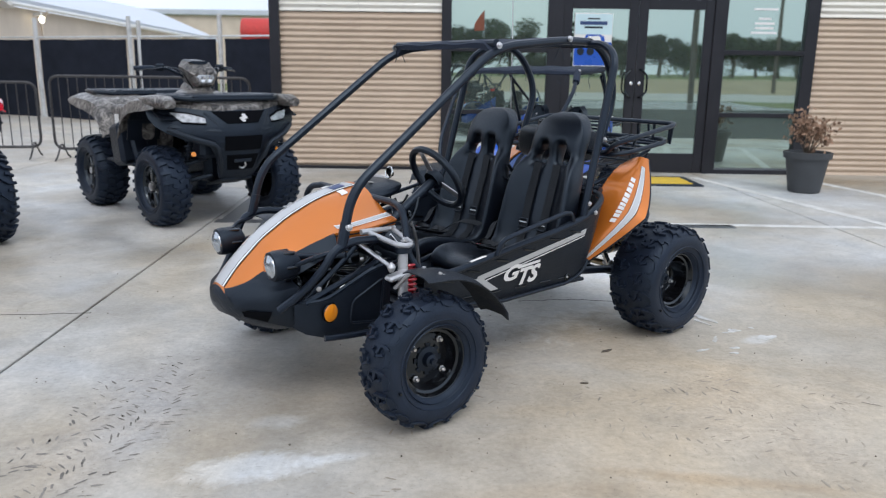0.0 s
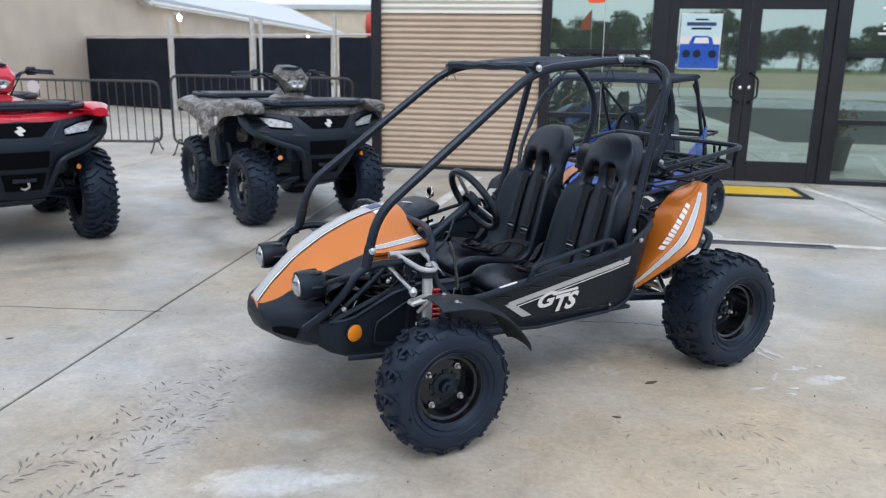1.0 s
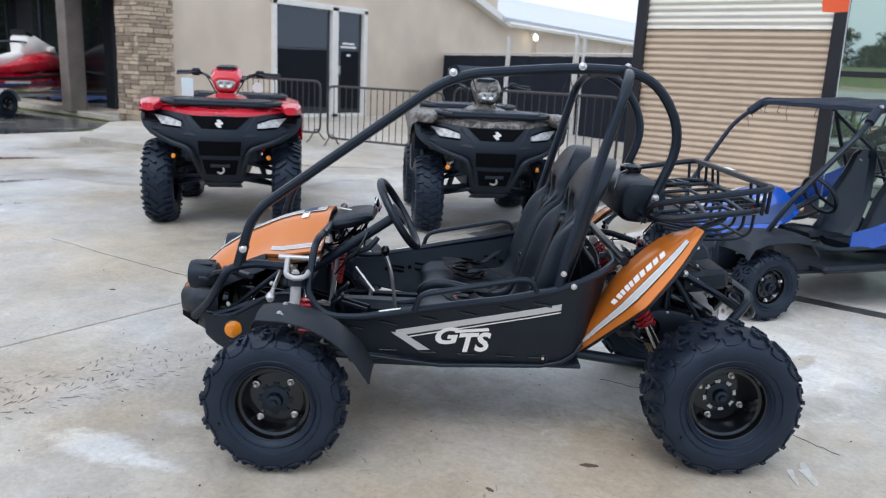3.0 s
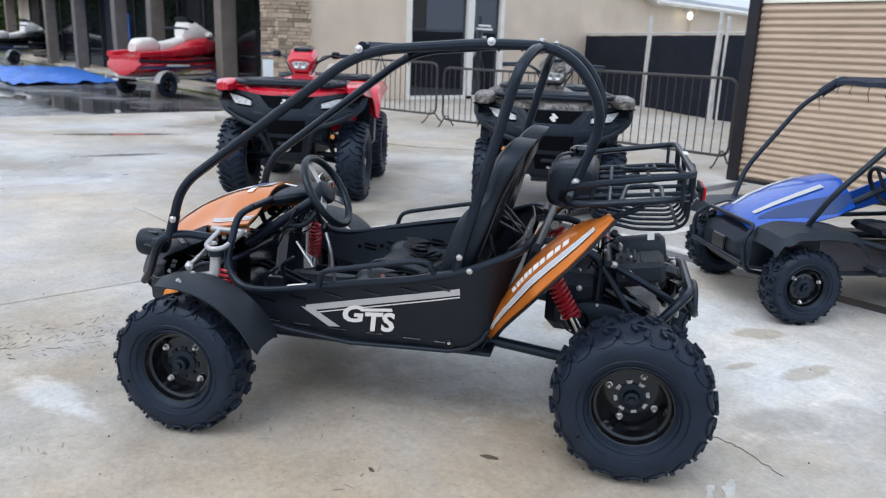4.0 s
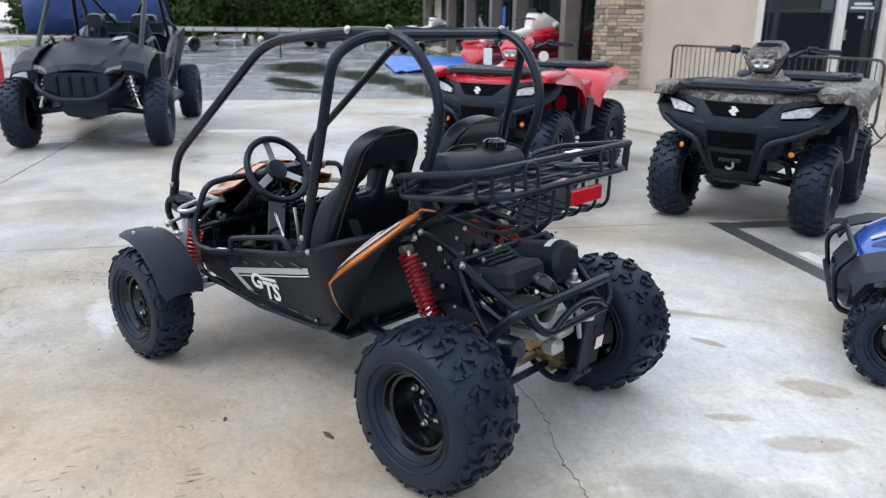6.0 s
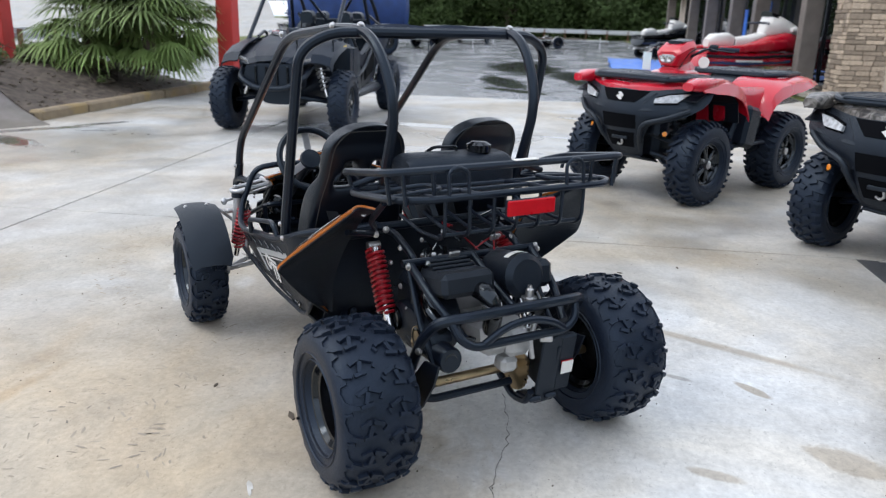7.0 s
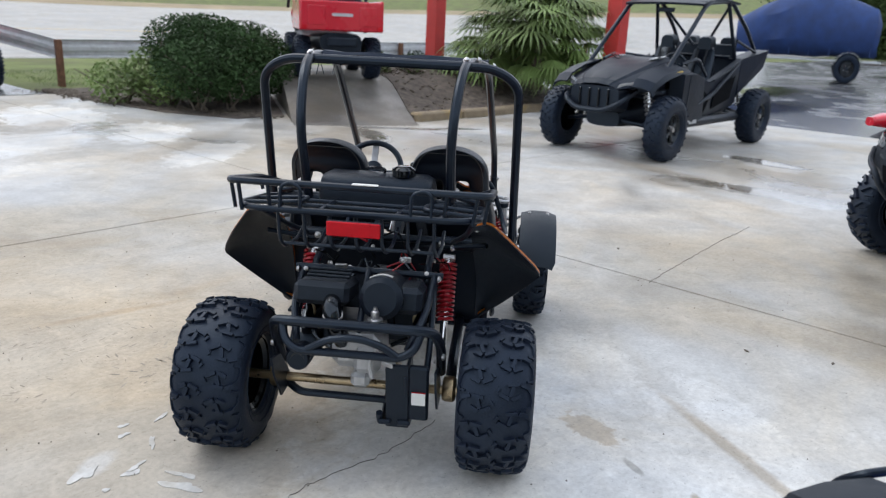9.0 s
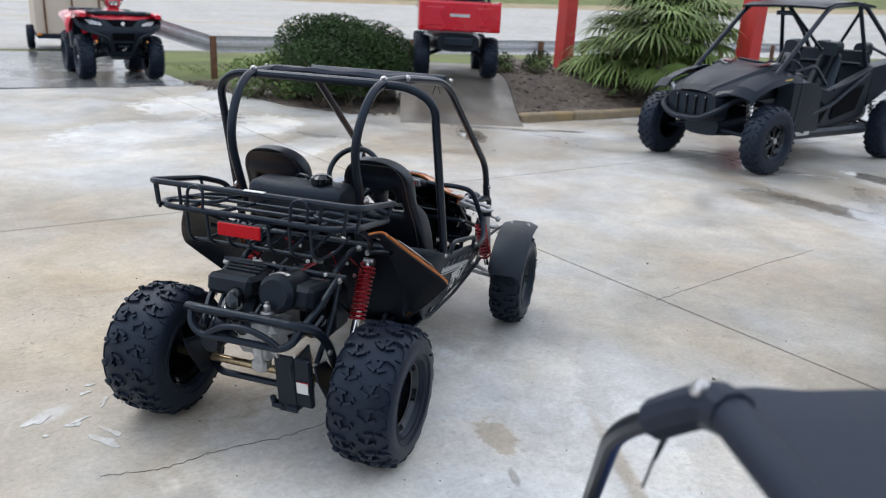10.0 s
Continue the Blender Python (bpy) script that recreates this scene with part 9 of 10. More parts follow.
    return e


blue_buggy(facing(1.24, 7.70, -0.54, -0.84))


# ---- graphite side-by-side ----
def side_by_side(m):
    e = thing("side_by_side", m, "dark graphite sport side-by-side vehicle with black cage", "side-by-side")
    P, K, C = M_BLACKPL, M_BLACKTUBE, M_GRAPHITE
    F, Bk, T, R = 1.5, -1.5, 0.80, 0.42

    def t(name, pts, r=0.028, bend=0.12, mt=K, lab=""):
        return link(name, Geo().tube(pts, r, 8, bend), mt, e, lab)

    link("chassis", Geo().loft([ell_ring(1.75, 0.25, 0.38, 0.60), ell_ring(1.2, 0.45, 0.36, 0.75), ell_ring(0.0, 0.55, 0.36, 0.62), ell_ring(-1.0, 0.5, 0.36, 0.70), ell_ring(-1.8, 0.3, 0.45, 0.75)]), P, e)
    rows = []
    for y, w, zc, ze in ((2.00, 0.33, 0.955, 0.90), (1.93, 0.44, 1.02, 0.93), (1.80, 0.54, 1.08, 0.965), (1.55, 0.61, 1.155, 1.02), (1.25, 0.65, 1.225, 1.08), (0.98, 0.66, 1.275, 1.12), (0.74, 0.64, 1.295, 1.14)):
        k = (2.0 - y) / 1.26
        row = [(w * u, y, ze + (zc - ze) * f + lift * k) for u, f, lift in ((-1, 0, 0), (-0.86, 0.32, 0.0), (-0.60, 0.62, 0.01), (-0.54, 0.80, 0.035), (-0.30, 0.84, 0.02), (-0.24, 0.95, -0.01), (0, 1, -0.018), (0.24, 0.95, -0.01), (0.30, 0.84, 0.02), (0.54, 0.80, 0.035), (0.60, 0.62, 0.01), (0.86, 0.32, 0.0), (1, 0, 0))]
        rows.append(row)
    hd = link("hood", Geo().shell(rows, 0.02), C, e, "sharply creased graphite hood", 12)
    link("hood_base", Geo().loft([ell_ring(1.95, 0.32, 0.80, 0.92, 0.45), ell_ring(1.5, 0.52, 0.82, 1.02, 0.5), ell_ring(0.8, 0.58, 0.85, 1.14, 0.5)]), P, hd)
    for s in (-1, 1):
        poly = [(s * 0.22, 1.12, 1.246), (s * 0.40, 1.02, 1.290), (s * 0.40, 0.90, 1.310), (s * 0.24, 0.86, 1.292)]
        link("hood_inlay", Geo().shell([[poly[0], poly[1]], [poly[3], poly[2]]] if s < 0 else [[poly[1], poly[0]], [poly[2], poly[3]]], 0.004), M_BLACKGLOSS, hd, "gloss black inlay")
    link("hood_mark", Geo().box((0.30, 0.97, 1.302), (0.10, 0.05, 0.004), (-10, 0, 20)), M_SPRING, hd, "dull red mark")
    link("nose_grille", Geo().loft([ell_ring(1.82, 0.40, 0.58, 0.94, 0.4), ell_ring(2.02, 0.36, 0.62, 0.92, 0.4)]), P, e, "black nose grille")
    for i in range(4):
        link("grille_bar", Geo().box((-0.21 + 0.14 * i, 2.03, 0.77), (0.03, 0.03, 0.24), (0, 0, 0), 0.01), M_BLACKGLOSS, e)
    t("front_bumper", [(-0.46, 1.75, 0.88), (-0.42, 2.06, 0.74), (-0.20, 2.12, 0.62), (0.20, 2.12, 0.62), (0.42, 2.06, 0.74), (0.46, 1.75, 0.88)], 0.035, 0.1, P)
    for s in (-1, 1):
        link("headlight", Geo().loft([[(s * 0.30, 1.94, 0.90), (s * 0.58, 1.74, 0.96), (s * 0.60, 1.70, 1.03), (s * 0.34, 1.93, 0.97)], [(s * 0.30, 2.00, 0.90), (s * 0.59, 1.80, 0.965), (s * 0.61, 1.76, 1.02), (s * 0.34, 1.99, 0.965)]]), M_QUADLENS, e, "dark slanted headlight")
        rows = [[(s * 0.48, y, z + 0.03), (s * 0.60, y - 0.02, z + 0.025), (s * 0.71, y - 0.05, z - 0.01), (s * 0.735, y - 0.06, z - 0.07)] for y, z in ((1.93, 0.90), (1.83, 1.0), (1.55, 1.10), (1.15, 1.17), (0.88, 1.14))]
        if s > 0:
            rows.reverse()
        link("front_fender", Geo().shell(rows, 0.02), C, e, "", 20)
        link("wheel_shield", Geo().loft([[(s * 0.50, 1.02, 0.50), (s * 0.80, 0.98, 0.50), (s * 0.81, 0.95, 1.10), (s * 0.50, 1.0, 1.12)], [(s * 0.55, 0.90, 0.48), (s * 0.78, 0.86, 0.48), (s * 0.79, 0.84, 1.10), (s * 0.55, 0.88, 1.12)]]), P, e)
        link("marker", Geo().box((s * 0.722, 1.16, 1.125), (0.03, 0.17, 0.035), (-6, s * 30, 0), 0.008), M_YELLOW, e, "yellow marker")
        link("door", Geo().loft([[(s * 0.66, 0.95, 0.50), (s * 0.70, 0.95, 0.55), (s * 0.72, 0.90, 1.12), (s * 0.66, 0.90, 1.15)], [(s * 0.70, 0.2, 0.46), (s * 0.74, 0.2, 0.52), (s * 0.75, 0.2, 0.98), (s * 0.70, 0.2, 1.0)], [(s * 0.68, -0.85, 0.60), (s * 0.72, -0.85, 0.66), (s * 0.72, -0.9, 1.28), (s * 0.66, -0.9, 1.30)]]), C, e, "angular graphite door panel")
        link("front_panel", Geo().loft([[(s * 0.60, 1.12, 0.58), (s * 0.79, 1.10, 0.58), (s * 0.80, 1.12, 1.10), (s * 0.60, 1.14, 1.14)], [(s * 0.62, 0.75, 0.46), (s * 0.80, 0.75, 0.46), (s * 0.81, 0.75, 1.10), (s * 0.62, 0.75, 1.14)], [(s * 0.64, 0.34, 0.46), (s * 0.765, 0.34, 0.46), (s * 0.765, 0.42, 1.04), (s * 0.64, 0.42, 1.08)]]), P, e, "black front side panel")
        link("rocker", Geo().box((s * 0.70, 0.0, 0.44), (0.18, 1.9, 0.12), bevel=0.04), P, e)
        link("rocker_mark", Geo().box((s * 0.793, 0.75, 0.46), (0.006, 0.34, 0.05)), M_DECALG, e, "pale marking on the sill")
        link("rear_quarter", Geo().loft([[(s * 0.50, -0.9, 0.75), (s * 0.72, -0.9, 0.75), (s * 0.72, -0.9, 1.28), (s * 0.50, -0.9, 1.28)], [(s * 0.50, -1.75, 1.12), (s * 0.74, -1.75, 1.14), (s * 0.76, -1.85, 1.42), (s * 0.50, -1.85, 1.42)]]), C, e)
        # flat panels on the door, coloured as the shade of cut-outs
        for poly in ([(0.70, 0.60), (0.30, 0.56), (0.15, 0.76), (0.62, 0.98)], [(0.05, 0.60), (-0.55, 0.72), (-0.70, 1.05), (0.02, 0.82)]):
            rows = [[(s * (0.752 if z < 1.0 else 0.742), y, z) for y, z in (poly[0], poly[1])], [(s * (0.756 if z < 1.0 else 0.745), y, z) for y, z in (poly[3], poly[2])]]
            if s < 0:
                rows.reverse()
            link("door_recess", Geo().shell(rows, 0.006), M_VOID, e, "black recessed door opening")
        link("side_mark", Geo().tube([(s * 0.757, 0.10, 1.0), (s * 0.757, -0.35, 1.12), (s * 0.745, -0.80, 1.27)], 0.014, 6, 0.1), M_GREYPL, e, "grey edge line on the door")
        t("door_bar", [(s * 0.75, 0.85, 0.62), (s * 0.76, 0.1, 0.80), (s * 0.74, -0.75, 1.22)], 0.03, 0.1, P)
        t("cage_side", [(s * 0.60, 1.25, 1.16), (s * 0.58, 0.26, 2.03), (s * 0.56, -0.6, 2.10), (s * 0.60, -1.25, 1.70), (s * 0.64, -1.75, 1.25)], 0.03, 0.15)
        t("cage_rear", [(s * 0.56, -0.5, 2.09), (s * 0.64, -0.85, 1.25)], 0.028, 0.1)
        for yy, nm in ((F, "front"), (Bk, "rear")):
            t(nm + "_arm", [(s * 0.22, yy + 0.2, 0.48), (s * (T - 0.1), yy, 0.40), (s * 0.22, yy - 0.2, 0.48)], 0.026, 0.05)
            sh = link("shock", Geo().rod((s * 0.40, yy - 0.06, 1.02), (s * (T - 0.22), yy, 0.48), 0.032), M_CHROME, e, "long silver shock absorber")
            link("spring", spring(Geo(), (s * 0.42, yy - 0.05, 0.98), (s * (T - 0.25), yy, 0.56), 0.05, 0.009, 8), M_SILVER, sh)
        make_wheel(e, axle_pose(s * T, F, R, 10, 0), R, 0.27, 0.20, 0.05, "block", 4, 6, label="black alloy wheel with block tread")
        make_wheel(e, axle_pose(s * T, Bk, R, 10), R, 0.29, 0.20, 0.05, "block", 4, 6, label="black alloy wheel with block tread")
        for yy in (0.0, -0.80):
            link("seat", Geo().loft([ell_ring(yy + 0.25, 0.20, 0.62, 0.74, cx=s * 0.30), ell_ring(yy - 0.15, 0.22, 0.60, 0.76, cx=s * 0.30), ell_ring(yy - 0.32, 0.22, 0.62, 1.10, cx=s * 0.30), ell_ring(yy - 0.48, 0.18, 0.9, 1.45, cx=s * 0.30), ell_ring(yy - 0.56, 0.12, 1.0, 1.50, cx=s * 0.30)]), M_VINYL, e, "black bucket seat")
    rf = link("roof", Geo().shell([[(x, y, z - 0.05 * abs(x) ** 2) for x in (-0.60, -0.4, -0.15, 0.15, 0.4, 0.60)] for y, z in ((0.40, 2.03), (0.2, 2.085), (-0.3, 2.13), (-0.85, 2.10))], 0.03), C, e, "graphite roof panel")
    t("cage_cross", [(-0.58, 0.27, 2.03), (0.58, 0.27, 2.03)], 0.026, 0)
    t("cage_cross_rear", [(-0.56, -0.62, 2.09), (0.56, -0.62, 2.09)], 0.026, 0)
    t("lap_bar", [(-0.56, -0.82, 1.3), (0.56, -0.82, 1.3)], 0.026, 0)
    link("dash", Geo().loft([ell_ring(0.80, 0.62, 0.95, 1.25, 0.5), ell_ring(0.55, 0.58, 1.0, 1.22, 0.5)]), P, e)
    link("steering_wheel", Geo().tube([(-0.30 + 0.17 * math.cos(a), 0.42 + 0.06 * math.sin(a), 1.18 + 0.16 * math.sin(a)) for a in [2 * math.pi * i / 24 for i in range(24)]], 0.018, 8, 0, True), M_VINYL, e)
    link("bulkhead", Geo().box((0, -0.98, 1.18), (1.12, 0.05, 0.62), (8, 0, 0), 0.02), P, e, "dark bulkhead behind the seats")
    for s in (-1, 1):
        for yy in (0.0, -0.80):
            link("headrest", Geo().loft([ell_ring(yy - 0.46, 0.10, 1.36, 1.58, cx=s * 0.30), ell_ring(yy - 0.58, 0.12, 1.38, 1.60, cx=s * 0.30)]), M_VINYL, e)
            for q in (-1, 1):
                t("harness", [(s * 0.30 + q * 0.07, yy - 0.42, 1.40), (s * 0.30 + q * 0.07, yy - 0.28, 1.05), (s * 0.30 + q * 0.05, yy - 0.10, 0.80)], 0.018, 0.1, M_WEB)
        t("cage_diagonal", [(s * 0.56, -0.62, 2.08), (s * 0.10, -0.95, 1.45)], 0.022, 0)
        t("intrusion_bar", [(s * 0.60, 0.85, 1.22), (s * 0.64, 0.45, 1.30), (s * 0.66, 0.15, 1.05)], 0.022, 0.1)
        t("rear_strut", [(s * 0.58, -0.95, 1.55), (s * 0.66, -1.55, 1.38)], 0.022, 0)
    t("grab_bar", [(-0.10, 0.52, 1.26), (0.45, 0.50, 1.30)], 0.02, 0)
    link("mirror", Geo().box((0.0, 0.30, 1.93), (0.26, 0.03, 0.06), bevel=0.012), P, e, "black centre mirror")
    link("cargo_bed", Geo().box((0, -1.35, 1.02), (0.95, 0.85, 0.12), bevel=0.03), P, e)
    link("engine_cover", Geo().box((0, -1.3, 0.75), (0.7, 0.8, 0.4), bevel=0.08), P, e)
    return e


side_by_side(facing(-6.62 - 1.5 + 0.05, 0.70, 0.996, 0.03))


# ---- red utility vehicle, seen from its tail ----
def utility_vehicle(m):
    e = thing("utility_vehicle", m, "red utility vehicle with a dump bed on the ramp", "utility vehicle")
    P = M_BLACKPL
    link("dump_bed", Geo().box((0, -1.0, 0.82), (1.35, 1.2, 0.06), bevel=0.01).box((-0.67, -1.0, 1.04), (0.05, 1.2, 0.50), bevel=0.015).box((0.67, -1.0, 1.04), (0.05, 1.2, 0.50), bevel=0.015).box((0, -0.42, 1.04), (1.35, 0.05, 0.50), bevel=0.015), M_RED, e, "red cargo bed")
    tg = link("tailgate", Geo().box((0, -1.62, 1.03), (1.36, 0.05, 0.46), bevel=0.015), M_RED, e, "red tailgate")
    link("tailgate_mark", Geo().box((0, -1.65, 1.05), (0.34, 0.006, 0.05)), M_DECALG, tg, "pale marking")
    for s in (-1, 1):
        link("tailgate_rib", Geo().box((s * 0.42, -1.65, 1.03), (0.28, 0.02, 0.30), bevel=0.008), M_RED, tg)
        link("tail_lamp", Geo().box((s * 0.62, -1.64, 0.84), (0.09, 0.04, 0.07), bevel=0.01), M_REDLENS, e, "red tail lamp")
        make_wheel(e, axle_pose(s * 0.60, -1.0, 0.345, 5), 0.345, 0.27, 0.165, 0.06, "mud", 4, 6, label="black rear wheel")
        make_wheel(e, axle_pose(s * 0.60, 0.95, 0.345, 5), 0.345, 0.23, 0.165, 0.05, "mud", 4, 6, label="black front wheel")
        link("cage_post", Geo().tube([(s * 0.62, -0.35, 0.75), (s * 0.62, -0.32, 1.85), (s * 0.60, 0.6, 1.9), (s * 0.64, 1.15, 1.15)], 0.03, 8, 0.15), M_BLACKTUBE, e)
        link("rear_arm", Geo().tube([(s * 0.2, -0.8, 0.5), (s * 0.5, -1.0, 0.36), (s * 0.2, -1.2, 0.5)], 0.03, 8, 0.05), M_BLACKTUBE, e)
    link("chassis", Geo().loft([ell_ring(-1.5, 0.35, 0.45, 0.76), ell_ring(0.0, 0.55, 0.4, 0.72), ell_ring(1.4, 0.5, 0.5, 1.0)]), P, e)
    link("bumper_hitch", Geo().box((0, -1.66, 0.62), (0.5, 0.06, 0.14), bevel=0.02), P, e)
    link("bench_seat", Geo().box((0, -0.2, 1.1), (1.2, 0.16, 0.5), (-8, 0, 0), 0.06), M_VINYL, e)
    link("hood", Geo().loft([ell_ring(0.75, 0.62, 0.9, 1.2), ell_ring(1.5, 0.55, 0.8, 1.05)]), M_RED, e)
    link("roof", Geo().box((0, 0.15, 1.92), (1.25, 1.15, 0.05), bevel=0.02), P, e)
    return e


utility_vehicle(facing(-6.885, -5.91, -0.5, -0.866, 0.545) @ Matrix.Scale(1.05, 4))


# ---- watercraft and trailers ----
def hull(g, L, w, h, z0):
    st = [(-0.5, 0.80, 0.75), (-0.48, 0.92, 0.95), (-0.2, 1.0, 1.0), (0.1, 0.96, 1.0), (0.3, 0.78, 1.05), (0.44, 0.42, 1.15), (0.5, 0.06, 1.25)]
    rings = []
    for y, k, hh in st:
        ww = w / 2 * k
        rings.append([(-ww * 0.25, y * L, z0 + 0.02 + 0.15 * max(0, y) * h), (ww * 0.25, y * L, z0 + 0.02 + 0.15 * max(0, y) * h), (ww * 0.85, y * L, z0 + h * 0.35), (ww, y * L, z0 + h * 0.7 * hh), (ww * 0.82, y * L, z0 + h * hh), (-ww * 0.82, y * L, z0 + h * hh), (-ww, y * L, z0 + h * 0.7 * hh), (-ww * 0.85, y * L, z0 + h * 0.35)])
    return g.loft(rings)


def trailer_parts(e, L, w, R, z, back=0.12):
    for s in (-1, 1):
        link("bunk_rail", Geo().tube([(s * w / 2, -L / 2, z), (s * w / 2, L * 0.2, z), (0, L * 0.62, z)], 0.035, 6, 0.1), M_GALV, e)
        make_wheel(e, axle_pose(s * (w / 2 + 0.16), -L * back, R, 0), R, 0.14, R * 0.58, 0.03, "road", 4, label="small trailer wheel")
        link("wheel_guard", Geo().shell([[(s * x, -L * back + (R + 0.05) * math.cos(radians(a)), R + (R + 0.05) * math.sin(radians(a))) for x in ((w / 2 + 0.07, w / 2 + 0.25) if s > 0 else (w / 2 + 0.25, w / 2 + 0.07))] for a in range(10, 171, 20)], 0.01), M_GALV, e)
    link("axle_beam", Geo().rod((-w / 2 - 0.1, -L * back, R), (w / 2 + 0.1, -L * back, R), 0.03), M_GALV, e)
    link("cross_beam", Geo().rod((-w / 2, -L * 0.42, z), (w / 2, -L * 0.42, z), 0.03), M_GALV, e)
    link("jack_stand", Geo().rod((0.1, L * 0.5, 0.0), (0.1, L * 0.5, z + 0.2), 0.03), M_GALV, e)


def watercraft(m, low, high, label):
    tr = thing("boat_trailer", m, "galvanised single-axle trailer under a watercraft", "trailer", "watercraft trailers")
    trailer_parts(tr, 3.2, 0.95, 0.27, 0.42, 0.28)
    e = thing("watercraft", m, label, "watercraft", "watercraft on trailers")
    link("hull", hull(Geo(), 3.1, 1.15, 0.42, 0.45), low, e)
    link("deck", Geo().loft([ell_ring(-1.52, 0.42, 0.80, 0.90), ell_ring(-1.1, 0.46, 0.80, 0.95), ell_ring(-0.5, 0.44, 0.82, 1.02), ell_ring(0.1, 0.44, 0.86, 1.22), ell_ring(0.6, 0.47, 0.90, 1.36), ell_ring(1.0, 0.40, 0.93, 1.32), ell_ring(1.35, 0.24, 0.96, 1.20), ell_ring(1.58, 0.05, 1.00, 1.07)]), low, e)
    for q in (-1, 1):
        link("foot_rail", Geo().loft([ell_ring(-1.5, 0.09, 0.86, 0.99, cx=q * 0.42), ell_ring(-0.6, 0.08, 0.88, 1.04, cx=q * 0.46), ell_ring(0.2, 0.09, 0.92, 1.16, cx=q * 0.45), ell_ring(0.8, 0.07, 1.0, 1.20, cx=q * 0.36)]), low, e)
        link("mirror", Geo().loft([ell_ring(0.66, 0.06, 1.36, 1.44, cx=q * 0.42), ell_ring(0.74, 0.09, 1.34, 1.47, cx=q * 0.42), ell_ring(0.84, 0.04, 1.37, 1.44, cx=q * 0.40)]), high, e)
        link("side_mark", Geo().box((q * 0.565, -0.45, 0.70), (0.012, 0.7, 0.05), (0, 0, 0), 0.003), M_DECALW, e)
        link("hull_band", Geo().tube([(q * 0.47, -1.5, 0.66), (q * 0.545, -0.5, 0.64), (q * 0.46, 0.7, 0.70)], 0.035, 6, 0.2), M_NAVY, e, "dark purple hull band")
    link("white_cowl", Geo().loft([ell_ring(0.16, 0.12, 1.20, 1.44), ell_ring(0.30, 0.26, 1.20, 1.72, 0.8), ell_ring(0.55, 0.34, 1.20, 1.70, 0.8), ell_ring(0.85, 0.34, 1.20, 1.56, 0.8), ell_ring(1.15, 0.24, 1.16, 1.40, 0.8), ell_ring(1.40, 0.08, 1.12, 1.22)]), high, e, "white front cowl")
    link("cowl_stripe", Geo().loft([ell_ring(0.52, 0.10, 1.50, 1.715, 0.8), ell_ring(0.86, 0.12, 1.40, 1.575, 0.8), ell_ring(1.16, 0.08, 1.3, 1.41, 0.8)]), low, e, "red cowl panel")
    link("windscreen", Geo().loft([ell_ring(0.26, 0.20, 1.68, 1.80), ell_ring(0.44, 0.22, 1.60, 1.74)]), M_BLACKGLOSS, e, "dark tinted screen")
    link("rear_seat", Geo().loft([ell_ring(-1.25, 0.12, 0.98, 1.16), ell_ring(-1.1, 0.19, 0.98, 1.27), ell_ring(-0.75, 0.20, 0.98, 1.30), ell_ring(-0.58, 0.16, 0.98, 1.22)]), high, e, "pale raised rear seat")
    link("saddle", Geo().loft([ell_ring(-0.62, 0.17, 0.98, 1.20), ell_ring(-0.35, 0.18, 0.98, 1.20), ell_ring(0.0, 0.16, 1.0, 1.26), ell_ring(0.26, 0.10, 1.05, 1.30)]), M_VINYL, e, "dark front seat")
    link("seat_side", Geo().loft([ell_ring(-0.60, 0.21, 0.96, 1.20), ell_ring(-0.2, 0.23, 0.96, 1.24), ell_ring(0.2, 0.18, 1.0, 1.34)]), high, e)
    link("handlebar", Geo().tube([(-0.38, 0.06, 1.52), (-0.12, 0.20, 1.54), (0.12, 0.20, 1.54), (0.38, 0.06, 1.52)], 0.024, 8, 0.06), M_BLACKTUBE, e)
    link("rub_rail", Geo().tube([(-0.50, -1.52, 0.80), (-0.585, -0.4, 0.78), (-0.47, 0.95, 0.85), (0, 1.58, 1.0), (0.47, 0.95, 0.85), (0.585, -0.4, 0.78), (0.50, -1.52, 0.80)], 0.035, 6, 0.2), M_BLACKPL, e)
    return e


watercraft(facing(-17.2, 9.0, -0.42, 0.91) @ Matrix.Scale(1.08, 4), M_RED, M_WHITE, "dark red and white watercraft on a trailer")
watercraft(facing(-36.3, 9.1, -0.5, 0.86) @ Matrix.Scale(1.08, 4), M_BLACKGLOSS, M_WHITE, "black and white watercraft on a trailer")

cb = thing("covered_boat", facing(-30.4, -5.3, 0.33, -0.94) @ Matrix.Scale(1.1, 4), "boat under a creased navy cover on its trailer", "boat")
cb.scale.z *= 1.22
trailer_parts(cb, 5.2, 1.6, 0.42, 0.62, 0.30)
rc = random.Random(8)
link("cover", Geo().loft([[Vector(p) + Vector((rc.uniform(-0.05, 0.05), rc.uniform(-0.06, 0.06), rc.uniform(-0.05, 0.05))) for p in ell_ring(y, w, 0.72, z, 0.75)] for y, w, z in ((-2.4, 0.75, 1.75), (-2.2, 0.95, 2.15), (-1.6, 1.0, 2.3), (-1.0, 1.05, 2.45), (-0.5, 1.03, 2.6), (0.0, 1.05, 2.55), (0.45, 1.0, 2.5), (0.9, 0.95, 2.35), (1.4, 0.88, 2.15), (1.8, 0.75, 2.0), (2.3, 0.4, 1.7))]), M_COVER, cb, "creased navy boat cover")
for i in range(7):
    y = -2.2 + 0.65 * i
    link("cover_seam", Geo().tube([(-0.9 + 0.03 * i * i * 0.4, y, 0.75), (-0.8, y, 1.5), (0, y, 1.3), (0.8, y, 1.5), (0.9 - 0.03 * i * i * 0.4, y, 0.75)], 0.02, 5, 0.3), M_COVER, cb)

